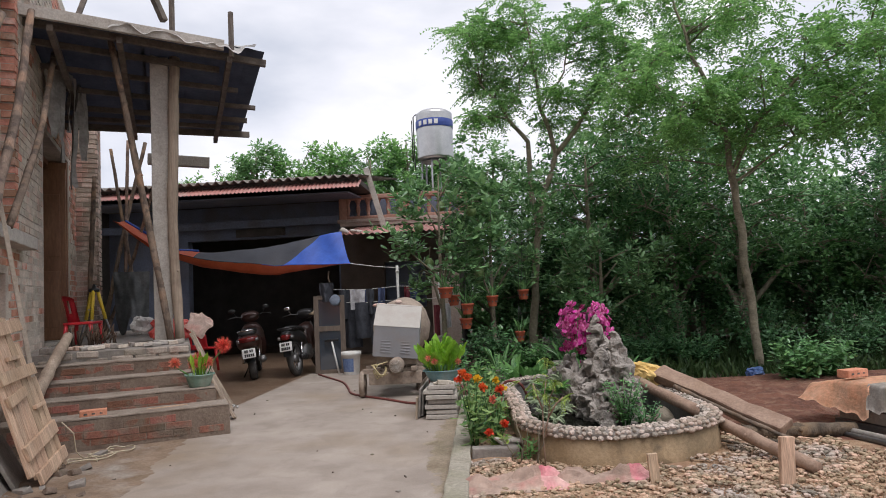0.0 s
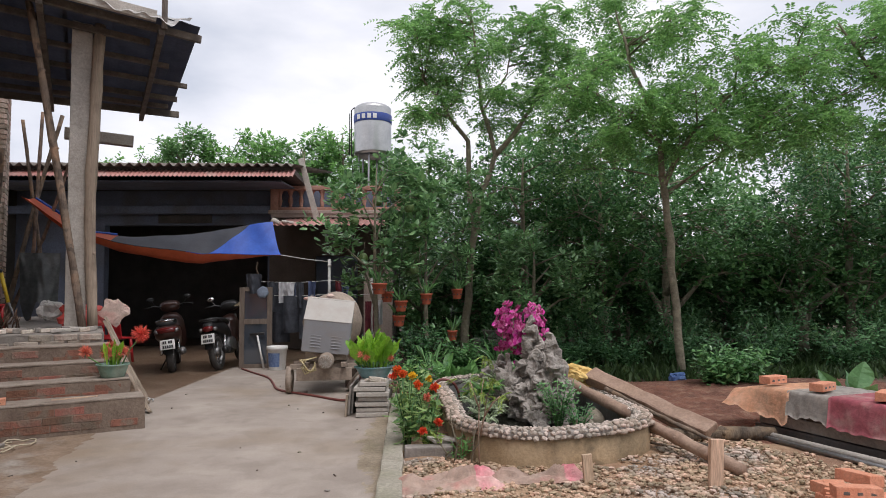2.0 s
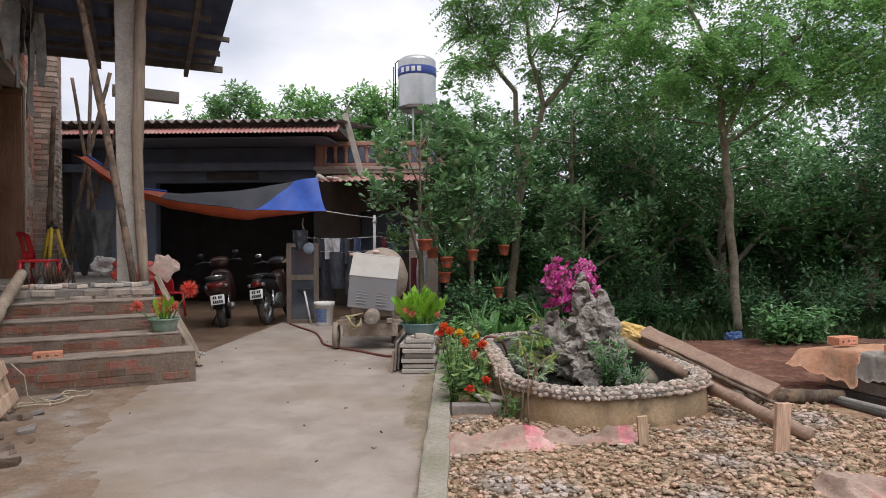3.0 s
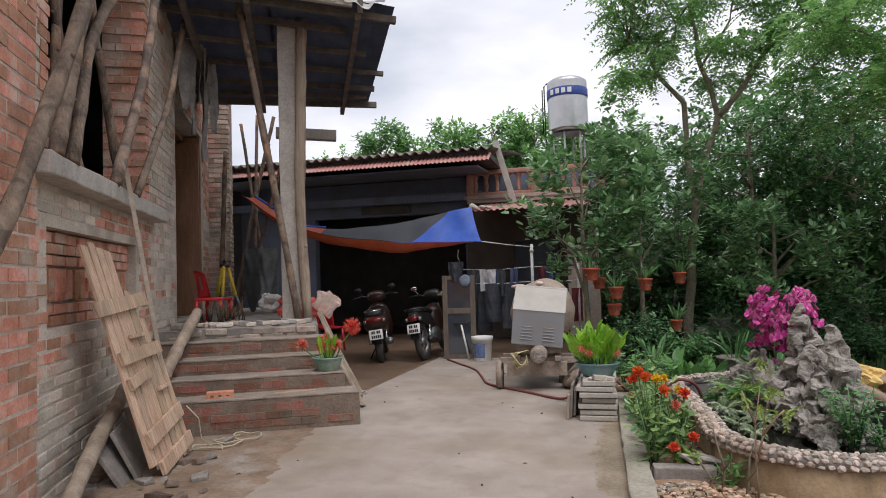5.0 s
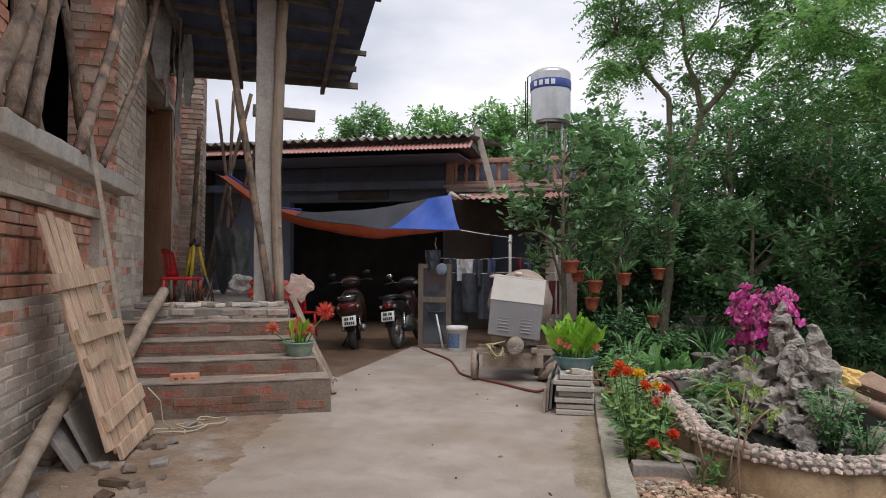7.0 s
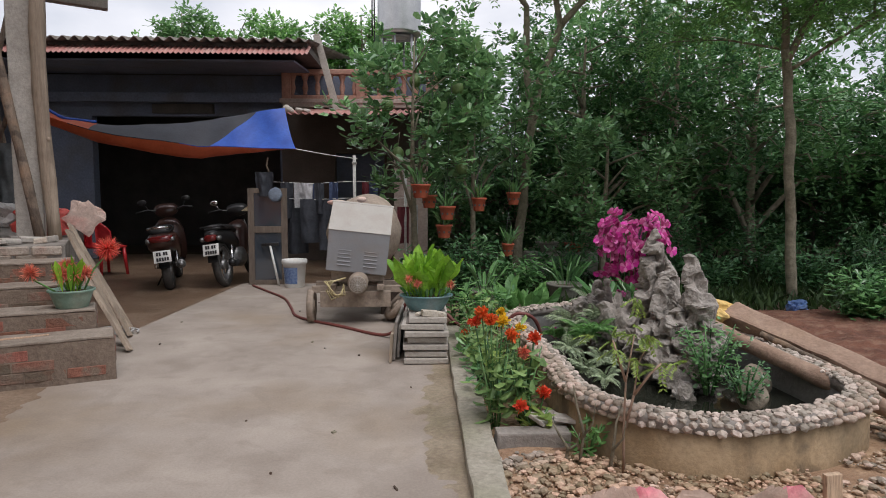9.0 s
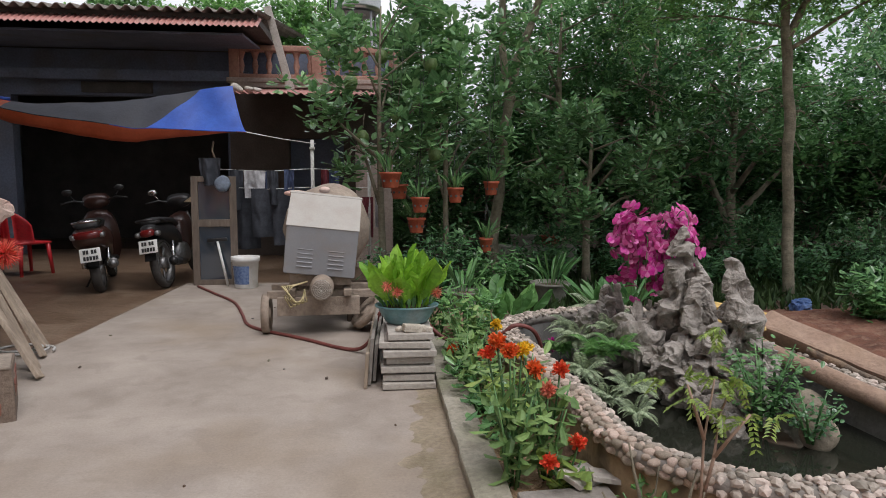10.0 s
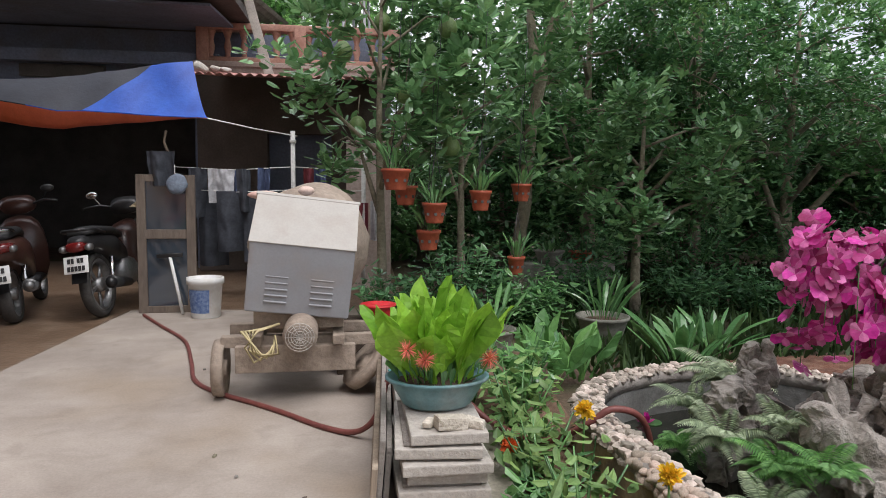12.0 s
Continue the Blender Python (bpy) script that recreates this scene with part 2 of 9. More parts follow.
def raw(name, verts, faces, material, parent=None, label=""):
    """A mesh from numpy arrays: all faces have the same number of corners."""
    me = bpy.data.meshes.new(name)
    k = faces.shape[1]
    me.vertices.add(len(verts))
    me.vertices.foreach_set("co", np.ascontiguousarray(verts, dtype=np.float32).ravel())
    me.loops.add(faces.size)
    me.loops.foreach_set("vertex_index", np.ascontiguousarray(faces, dtype=np.int32).ravel())
    me.polygons.add(len(faces))
    me.polygons.foreach_set("loop_start", np.arange(len(faces), dtype=np.int32) * k)
    me.update(calc_edges=True)
    me.validate()
    me.shade_flat()
    me.materials.append(material)
    ob = new(name, me)
    if parent is not None:
        ob.parent = parent
    if label:
        ob["label"] = label
    return ob


def box(bm, size, at=(0, 0, 0), turn=(0, 0, 0), bevel=0.0, m=None):
    made = bmesh.ops.create_cube(bm, size=1.0, matrix=(m or Matrix()) @ pose(*at, *turn) @ Matrix.Diagonal((*size, 1)))["verts"]
    if bevel:
        edges = list({e for v in made for e in v.link_edges})
        bmesh.ops.bevel(bm, geom=edges, offset=bevel, segments=2, profile=0.6, affect="EDGES")
    return bm


def rod(bm, p0, p1, r0, r1=None, seg=10, caps=True):
    p0, p1 = Vector(p0), Vector(p1)
    d = p1 - p0
    m = Matrix.Translation((p0 + p1) / 2) @ d.to_track_quat("Z", "Y").to_matrix().to_4x4()
    bmesh.ops.create_cone(bm, cap_ends=caps, segments=seg, radius1=r0, radius2=r0 if r1 is None else r1, depth=d.length, matrix=m)
    return bm


def tube(bm, pts, radii, seg=8, close=True):
    """A bent tube through points."""
    pts = [Vector(p) for p in pts]
    if not hasattr(radii, "__len__"):
        radii = [radii] * len(pts)
    rings = []
    for i, p in enumerate(pts):
        d = (pts[min(i + 1, len(pts) - 1)] - pts[max(i - 1, 0)]).normalized()
        side = d.cross(Vector((0.13, 0.31, 1)) if abs(d.z) < 0.95 else Vector((1, 0.2, 0))).normalized()
        up = d.cross(side)
        rings.append([bm.verts.new(p + radii[i] * (math.cos(2 * math.pi * k / seg) * side + math.sin(2 * math.pi * k / seg) * up)) for k in range(seg)])
    for a, b in zip(rings, rings[1:]):
        for k in range(seg):
            bm.faces.new((a[k], a[(k + 1) % seg], b[(k + 1) % seg], b[k]))
    if close:
        bm.faces.new(rings[0])
        bm.faces.new(list(reversed(rings[-1])))
    bmesh.ops.recalc_face_normals(bm, faces=bm.faces[:])
    return bm


def lathe(bm, profile, seg=24, at=(0, 0, 0), oval=(1, 1), m=None):
    """Profile of (radius, height), turned round z; closes where a radius is 0."""
    m = (m or Matrix()) @ Matrix.Translation(at)
    rings = []
    for r, z in profile:
        if r < 1e-6:
            rings.append([bm.verts.new(m @ Vector((0, 0, z)))])
        else:
            rings.append([bm.verts.new(m @ Vector((r * oval[0] * math.cos(2 * math.pi * k / seg), r * oval[1] * math.sin(2 * math.pi * k / seg), z))) for k in range(seg)])
    for a, b in zip(rings, rings[1:]):
        for k in range(seg):
            j = (k + 1) % seg
            if len(a) == 1 and len(b) > 1:
                bm.faces.new((a[0], b[k], b[j]))
            elif len(b) == 1 and len(a) > 1:
                bm.faces.new((a[k], a[j], b[0]))
            elif len(a) > 1:
                bm.faces.new((a[k], a[j], b[j], b[k]))
    bmesh.ops.recalc_face_normals(bm, faces=bm.faces[:])
    return bm


def new_bm():
    return bmesh.new()


def rough(bm, amount, scale, seed=0.0):
    """Push the points about by smooth noise."""
    for v in bm.verts:
        v.co += amount * noise.noise_vector(v.co * scale + Vector((seed, seed * 1.7, seed * 0.3)))
    return bm


def wall_with_holes(bm, length, height, thick, holes, z0=0.0):
    """A wall along +y from 0 to length, its face at x = 0 and its body on -x; holes are (y0, y1, z0, z1)."""
    ys = sorted({0.0, length, *[h[0] for h in holes], *[h[1] for h in holes]})
    zs = sorted({z0, height, *[h[2] for h in holes], *[h[3] for h in holes]})
    solid = lambda i, j: 0 <= i < len(ys) - 1 and 0 <= j < len(zs) - 1 and not any(h[0] <= (ys[i] + ys[i + 1]) / 2 <= h[1] and h[2] <= (zs[j] + zs[j + 1]) / 2 <= h[3] for h in holes)
    quad = lambda *c: bm.faces.new([bm.verts.new(p) for p in c])
    for i in range(len(ys) - 1):
        for j in range(len(zs) - 1):
            if not solid(i, j):
                continue
            a, b, c, d = ys[i], ys[i + 1], zs[j], zs[j + 1]
            quad((0, a, c), (0, b, c), (0, b, d), (0, a, d))
            quad((-thick, a, c), (-thick, a, d), (-thick, b, d), (-thick, b, c))
            if not solid(i - 1, j):
                quad((0, a, c), (0, a, d), (-thick, a, d), (-thick, a, c))
            if not solid(i + 1, j):
                quad((0, b, c), (-thick, b, c), (-thick, b, d), (0, b, d))
            if not solid(i, j - 1):
                quad((0, a, c), (-thick, a, c), (-thick, b, c), (0, b, c))
            if not solid(i, j + 1):
                quad((0, a, d), (0, b, d), (-thick, b, d), (-thick, a, d))
    bmesh.ops.remove_doubles(bm, verts=bm.verts[:], dist=0.0005)
    return bm


def corrugated(bm, width, depth, pitch, amp, thick=0.008, tilt=0.0, at=(0, 0, 0), steps=8):
    """A corrugated sheet: waves along x, ribs running along +y, rising by tilt degrees."""
    n = int(width / pitch * steps)
    rise = math.tan(radians(tilt))
    rows = []
    for side in (0, 1):
        for y in (0.0, depth):
            rows.append([bm.verts.new((at[0] + width * i / n, at[1] + y, at[2] + amp * math.sin(2 * math.pi * width * i / n / pitch) + rise * y - side * thick)) for i in range(n + 1)])
    for i in range(n):
        bm.faces.new((rows[0][i], rows[0][i + 1], rows[1][i + 1], rows[1][i]))
        bm.faces.new((rows[2][i], rows[3][i], rows[3][i + 1], rows[2][i + 1]))
        bm.faces.new((rows[0][i], rows[2][i], rows[2][i + 1], rows[0][i + 1]))
        bm.faces.new((rows[1][i], rows[1][i + 1], rows[3][i + 1], rows[3][i]))
    return bm


rng = np.random.default_rng(7)


def leaf_arrays(base, way, face, length, width, fold=0.25, curl=0.15):
    """Diamond leaves with a folded midrib; base, way and face are n x 3."""
    n = len(base)
    way = way / np.linalg.norm(way, axis=1, keepdims=True)
    side = np.cross(way, face)
    side /= np.linalg.norm(side, axis=1, keepdims=True) + 1e-9
    up = np.cross(side, way)
    L, Wd = np.broadcast_to(length, n)[:, None], np.broadcast_to(width, n)[:, None]
    mid = base + way * L * 0.45
    tip = base + way * L - up * L * curl
    v = np.stack([base, mid + side * Wd * 0.5 + up * Wd * fold, tip, mid - side * Wd * 0.5 + up * Wd * fold], 1).reshape(-1, 3)
    i = np.arange(n)[:, None] * 4
    f = np.concatenate([i + np.array([[0, 1, 2]]), i + np.array([[0, 2, 3]])], 1).reshape(-1, 3)
    return v, f


def petal_arrays(base, way, face, length, width, cup=0.2):
    """Round petals: six points round a raised middle."""
    n = len(base)
    way = way / np.linalg.norm(way, axis=1, keepdims=True)
    side = np.cross(way, face)
    side /= np.linalg.norm(side, axis=1, keepdims=True) + 1e-9
    up = np.cross(side, way)
    L, Wd = np.broadcast_to(length, n)[:, None], np.broadcast_to(width, n)[:, None]
    pts = [base]
    for s, w, z in ((0.35, 0.42, 0.5), (0.8, 0.46, 1.0), (1.0, 0.0, 1.3), (0.8, -0.46, 1.0), (0.35, -0.42, 0.5)):
        pts.append(base + way * L * s + side * Wd * w + up * L * cup * z * (0.5 + abs(w)))
    v = np.stack(pts, 1).reshape(-1, 3)
    i = np.arange(n)[:, None] * 6
    f = np.concatenate([i + np.array([[0, 1, 2]]), i + np.array([[0, 2, 3]]), i + np.array([[0, 3, 4]]), i + np.array([[0, 4, 5]])], 1).reshape(-1, 3)
    return v, f


def unit(n):
    v = rng.normal(size=(n, 3))
    return v / np.linalg.norm(v, axis=1, keepdims=True)


def sprays(tips, per, reach, length, width, droop=0.4, feathery=False, upward=0.5, tuft=False):
    """Leaves round the tips of twigs: loose whorls, or feathery fronds with paired leaflets."""
    n = len(tips)
    if tuft:
        m = n * per
        base = np.repeat(tips, per, 0) + unit(m) * reach * rng.random((m, 1))
        way = base - np.repeat(tips, per, 0) + unit(m) * reach * 0.4
        way[:, 2] = way[:, 2] * 0.5 + 0.02
        return petal_arrays(base, way, unit(m) * 0.45 + np.array([0, 0, 1.0]), length * (0.65 + 0.7 * rng.random(m)), width * (0.7 + 0.6 * rng.random(m)), -0.12)
    if not feathery:
        base = np.repeat(tips, per, 0) + unit(n * per) * reach * rng.random((n * per, 1)) ** 0.5
        way = base - np.repeat(tips, per, 0) + unit(n * per) * reach * 0.6 + np.array([0, 0, -0.35 * droop * reach])
        way[:, 2] *= 0.75
        face = unit(n * per) * 0.6 + np.array([0, 0, upward + 0.7])
        return leaf_arrays(base, way, face, length * (0.6 + 0.8 * rng.random(n * per)), width * (0.6 + 0.8 * rng.random(n * per)))
    pairs = 7
    fronds = max(1, per // (2 * pairs))
    t = np.repeat(tips, fronds, 0)
    m = len(t)
    d = unit(m) + np.array([0, 0, 0.25])
    d[:, 2] *= 0.6
    d /= np.linalg.norm(d, axis=1, keepdims=True)
    flat = np.cross(d, np.array([0, 0, 1.0]) + 0.3 * unit(m))
    flat /= np.linalg.norm(flat, axis=1, keepdims=True) + 1e-9
    R = reach * (0.7 + 0.6 * rng.random((m, 1)))
    bases, ways, faces = [], [], []
    for k in range(pairs):
        s = (k + 1.0) / pairs
        spine = t + d * R * s + np.array([0, 0, -1.0]) * droop * R * s * s
        for sgn in (-1, 1):
            bases.append(spine)
            ways.append(flat * sgn + d * 0.6 + np.array([0, 0, -0.25]))
            faces.append(np.cross(d, flat) * -1 + 0.25 * unit(m))
    n2 = m * pairs * 2
    return leaf_arrays(np.concatenate(bases), np.concatenate(ways), np.concatenate(faces), length * (0.7 + 0.6 * rng.random(n2)), width * (0.7 + 0.6 * rng.random(n2)))


def tree(name, at, height, trunk_r, crown, label, leaf, clumps=260, per=40, reach=0.28, size=(0.09, 0.035), feathery=False, fork=0.4, lean=(0, 0), limbs=7, seed=1, category="tree", group="", bark=None, hollow=0.35, tuft=False):
    """A tapered trunk with limbs and twigs, and a crown of leaves at the twigs' ends. crown: (cx, cy, cz, rx, ry, rz) about the foot."""
    r = random.Random(seed)
    ob = thing(name, at, label, category, group)
    bm = new_bm()
    top = Vector((lean[0], lean[1], height * 0.92))
    spine = []
    for k in range(9):
        s = k / 8
        spine.append(Vector((lean[0] * s * s + 0.05 * trunk_r * 8 * math.sin(s * 5 + seed), lean[1] * s * s + 0.05 * trunk_r * 8 * math.cos(s * 4 + seed), top.z * s)))
    tube(bm, spine, [trunk_r * (1.25 if k == 0 else 1 - 0.85 * (k / 8) ** 1.1) for k in range(9)], 9)
    cx, cy, cz, rx, ry, rz = crown
    tips = []
    per_limb = max(1, clumps // limbs)
    for i in range(limbs):
        s = fork + (0.95 - fork) * (i + r.random() * 0.6) / limbs
        k = min(int(s * 8), 7)
        start = spine[k].lerp(spine[k + 1], s * 8 - k)
        az = 2.399 * i + r.random() * 0.8 + seed
        f = 0.55 + 0.35 * r.random()
        goal = Vector((cx + rx * f * math.cos(az), cy + ry * f * math.sin(az), max(start.z * 0.9 + 0.1 * cz, cz + rz * (-0.55 + 1.5 * (i + 0.5) / limbs) * 0.75)))
        mid = start.lerp(goal, 0.5) + Vector((0, 0, 0.12 * height * r.random()))
        lr = trunk_r * (1 - 0.8 * s) * 0.7
        tube(bm, [start, start.lerp(mid, 0.5), mid, mid.lerp(goal, 0.55) + Vector((0, 0, 0.05)), goal], [lr, lr * 0.8, lr * 0.6, lr * 0.4, lr * 0.18], 6)
        for j in range(per_limb):
            u = 0.35 + 0.75 * r.random()
            root = mid.lerp(goal, u) if u <= 1 else goal
            off = Vector((r.gauss(0, 1), r.gauss(0, 1), r.gauss(0, 0.8))).normalized()
            q = root + Vector((off.x * rx, off.y * ry, off.z * rz)) * (hollow * (0.25 + 0.85 * r.random()))
            if j % 5 == 0:
                tube(bm, [root, root.lerp(q, 0.5) + Vector((0, 0, 0.03)), q], [lr * 0.22 + 0.003, lr * 0.14 + 0.003, 0.003], 4)
            tips.append(q)
    part("trunk", bm, bark or BARK, ob)
    v, f = sprays(np.array([tuple(q) for q in tips]), per, reach, size[0], size[1], feathery=feathery, tuft=tuft)
    raw("crown", v, f, leaf, ob)
    return ob


# the new brick house stands turned to the yard: a runs along its steps, b along its wall
HOUSE = pose(-2.08, 6.05, 0, 0, 0, 26)

# ---- ground ----
bm = new_bm()
n_side = 90
coords = [math.copysign(abs(u) ** 3.2 * 300, u) for u in np.linspace(-1, 1, n_side)]
grid = [[bm.verts.new((x + 1, y + 8, -0.035 + (0.05 * noise.noise(Vector((x * 0.7, y * 0.7, 0))) if x > 1 else 0.0) - (0.02 if x < 1 else 0))) for y in coords] for x in coords]
for i in range(n_side - 1):
    for j in range(n_side - 1):
        bm.faces.new((grid[i][j], grid[i + 1][j], grid[i + 1][j + 1], grid[i][j + 1]))
tagged(part("ground", bm, SOIL), "dark garden soil with moss and leaf litter", "ground", kind="structure")


def slab(name, outline, top, thick, material, label, category, kind="structure", cut=0.35):
    bm = new_bm()
    face = bm.faces.new([bm.verts.new((x, y, top)) for x, y in outline])
    low = bmesh.ops.extrude_face_region(bm, geom=[face])
    bmesh.ops.translate(bm, verts=[v for v in low["geom"] if isinstance(v, bmesh.types.BMVert)], vec=(0, 0, -thick))
    bmesh.ops.recalc_face_normals(bm, faces=bm.faces[:])
    return tagged(part(name, bm, material, smooth=False), label, category, kind=kind)


slab("pavement", [(-9, -6), (-0.01, -6), (0.03, 3), (-0.01, 6.3), (-0.03, 10.3), (-2.5, 10.4), (-2.62, 7.3), (-9, 7.3)], 0.0, 0.12, CONCRETE, "worn grey concrete yard with mud stains", "yard paving")
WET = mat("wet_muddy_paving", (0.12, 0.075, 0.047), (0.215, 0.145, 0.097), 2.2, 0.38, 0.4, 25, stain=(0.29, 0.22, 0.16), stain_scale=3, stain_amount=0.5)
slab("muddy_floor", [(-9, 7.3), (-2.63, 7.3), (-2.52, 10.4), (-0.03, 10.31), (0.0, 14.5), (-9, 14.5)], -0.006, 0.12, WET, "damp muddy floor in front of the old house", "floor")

# ---- old house at the back ----
old_house = thing("old_house", (-4, 12.6, 0), "old single-storey house with corrugated roof and dark open front", "house", kind="structure")


def at_old(bm):
    bmesh.ops.translate(bm, verts=bm.verts[:], vec=(4, -12.6, 0))
    return bm


bm = new_bm()
wall_with_holes(bm, 7.6, 3.2, 0.2, [(1.75, 5.0, 0.0, 2.5)])
bmesh.ops.rotate(bm, verts=bm.verts[:], matrix=Matrix.Rotation(radians(-90), 3, "Z"))
bmesh.ops.translate(bm, verts=bm.verts[:], vec=(-7.7, 13.6, 0))
part("front_wall", at_old(bm), PLASTER_SHADED, old_house, "plastered wall with deep bluish shade put into its colour", smooth=False)
# room walls and ceiling carry the indoor shade in their colour
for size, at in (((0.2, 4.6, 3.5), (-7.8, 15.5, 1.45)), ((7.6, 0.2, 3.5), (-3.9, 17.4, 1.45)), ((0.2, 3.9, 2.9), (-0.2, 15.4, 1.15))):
    part("inner_wall", at_old(box(new_bm(), size, at)), DARK_INSIDE, old_house, "room wall coloured dark for the shade indoors", smooth=False)
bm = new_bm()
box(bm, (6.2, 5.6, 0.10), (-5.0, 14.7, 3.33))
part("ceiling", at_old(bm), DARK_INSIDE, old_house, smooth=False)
bm = new_bm()
box(bm, (5.4, 0.12, 0.16), (-5.0, 13.34, 2.78), bevel=0.01)
part("lintel", at_old(bm), PLASTER_SHADED, old_house, smooth=False)
bm = new_bm()
corrugated(bm, 6.3, 5.6, 0.17, 0.03, 0.012, 9, (-8.15, 11.74, 3.395))
part("roof", at_old(bm), FIBRO, old_house, "weathered grey corrugated fibre-cement roof", smooth=True)
bm = new_bm()
corrugated(bm, 6.35, 0.34, 0.075, 0.011, 0.004, 28, (-8.2, 11.6, 3.16))
part("eave_sheet", at_old(bm), RED_SHEET, old_house, "faded red corrugated metal eave")
# soffit takes the same painted-in bluish shade as the wall
bm = new_bm()
box(bm, (6.0, 1.62, 0.03), (-5.1, 12.72, 3.17), (3.5, 0, 0))
part("soffit", at_old(bm), PLASTER_SHADED, old_house, "plastered soffit under the eave with bluish shade put into its colour", smooth=False)
# dark block painted as the shade inside the slot
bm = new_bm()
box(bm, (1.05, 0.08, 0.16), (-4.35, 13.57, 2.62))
part("vent_slot", at_old(bm), DARK_INSIDE, old_house, "ventilation slot over the doorway, a block coloured dark for its shade", smooth=False)

# wing with the roof terrace
wing = thing("terrace_wing", (-1.2, 12.6, 0), "low wing with pink plaster and a baluster railing on its roof", "house", kind="structure")


def at_wing(bm):
    bmesh.ops.translate(bm, verts=bm.verts[:], vec=(1.2, -12.6, 0))
    return bm


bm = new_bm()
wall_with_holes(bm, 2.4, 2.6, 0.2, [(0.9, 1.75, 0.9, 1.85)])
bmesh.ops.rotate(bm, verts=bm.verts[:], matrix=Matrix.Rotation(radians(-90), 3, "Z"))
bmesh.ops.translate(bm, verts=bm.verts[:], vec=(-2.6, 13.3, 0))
# shade beneath the eave is painted into the wall's dark brown
part("front_wall", at_wing(bm), mat("eave_shaded_plaster", (0.07, 0.055, 0.045), (0.12, 0.095, 0.08), 2, 0.95, 0.2), wing, smooth=False)
bm = new_bm()
box(bm, (2.62, 3.6, 0.14), (-1.25, 15.0, 2.68), bevel=0.01)
box(bm, (2.72, 0.2, 0.07), (-1.25, 13.28, 2.72), bevel=0.01)
part("terrace_slab", at_wing(bm), PLASTER_PINK, wing, smooth=False)
bm = new_bm()
corrugated(bm, 2.0, 2.0, 0.1, 0.014, 0.005, 9, (-2.2, 11.25, 2.27))
part("eave_sheet", at_wing(bm), RED_SHEET, wing, "dusty corrugated metal eave")
bm = new_bm()
box(bm, (0.5, 0.12, 1.66), (-0.36, 11.7, 0.83), bevel=0.01)
part("yard_wall", at_wing(bm), PLASTER_PINK, wing, "short pinkish plaster wall", smooth=False)
RAIL_PINK = mat("terracotta_paint", (0.33, 0.17, 0.125), (0.45, 0.26, 0.20), 5, 0.85, 0.2, 30, stain=(0.3, 0.2, 0.16))
railing = thing("balustrade", (-1.25, 13.3, 2.75), "pinkish terracotta balustrade with arched openings on the terrace", "railing")
bm = new_bm()
box(bm, (2.5, 0.16, 0.09), (0, 0, 0.46), bevel=0.012)
part("handrail", bm, RAIL_PINK, railing)
bm = new_bm()
box(bm, (2.5, 0.14, 0.07), (0, 0, 0.035), bevel=0.01)
part("bottom_rail", bm, RAIL_PINK, railing)
for i in range(12):
    bm = new_bm()
    lathe(bm, [(0, 0.07), (0.045, 0.07), (0.03, 0.11), (0.05, 0.2), (0.03, 0.3), (0.055, 0.38), (0.075, 0.42), (0, 0.42)], 10, (-1.15 + i * 0.21, 0, 0))
    part("baluster", bm, RAIL_PINK, railing)
for x in (-1.25, 0.0, 1.25):
    bm = new_bm()
    box(bm, (0.15, 0.17, 0.5), (x, 0, 0.25), bevel=0.012)
    part("post", bm, RAIL_PINK, railing)

plank = thing("eave_plank", (-1.75, 12.8, 2.6), "pale weathered plank propped against the terrace rail", "plank")
bm = new_bm()
box(bm, (0.11, 0.03, 1.24), (0, 0, 0.52), (0, -15, 0), 0.004)
rough(bm, 0.004, 5)
part("board", bm, CEMENT_PALE, plank, smooth=False)
for x, y, r, t in ((-2.08, 11.33, 0.075, 10), (-1.93, 11.36, 0.06, 60), (-1.83, 11.34, 0.05, 25)):
    bm = new_bm()
    bmesh.ops.create_icosphere(bm, subdivisions=2, radius=r, matrix=Matrix.Diagonal((1.25, 0.9, 0.65, 1)))
    rough(bm, r * 0.5, 9, t)
    ob = part("roof_stone", bm, CEMENT_PALE, smooth=False)
    ob.matrix_world = pose(x, y, 2.325, 0, 0, t)
    tagged(ob, "pale stone holding the tarpaulin down on the eave", "stone", "stones on the eave")

# ---- water tank ----
tank = thing("water_tank", (-0.66, 15.3, 2.42), "ribbed stainless steel water tank on a steel stand", "water tank")
bm = new_bm()
prof = [(0, 1.82), (0.30, 1.86)]
for i in range(15):
    z = 1.9 + i * 0.072
    prof += [(0.425, z), (0.437, z + 0.036)]
prof += [(0.425, 2.99), (0.34, 3.05), (0.1, 3.09), (0, 3.09)]
lathe(bm, prof, 40)
part("drum", bm, STEEL, tank)
bm = new_bm()
lathe(bm, [(0.441, 2.62), (0.446, 2.63), (0.446, 2.80), (0.441, 2.81)], 40)
part("band", bm, BLUE_PAINT, tank, "dark blue printed band")
bm = new_bm()
for x in (-0.31, -0.19, -0.06, 0.07):
    turn = math.degrees(math.asin(x / 0.447))
    box(bm, (0.085, 0.01, 0.11), (x, -math.sqrt(0.447 ** 2 - x * x), 2.715), (0, 0, turn), 0.002)
part("print", bm, WHITE_PAINT, tank, "white lettering blocks", smooth=False)
for k in range(6):
    bm = new_bm()
    a = k * math.pi / 3 + 0.3
    rod(bm, (0.4 * math.cos(a), 0.4 * math.sin(a), 0.0), (0.33 * math.cos(a), 0.33 * math.sin(a), 1.86), 0.022, seg=8)
    part("leg", bm, METAL_GREY, tank)
bm = new_bm()
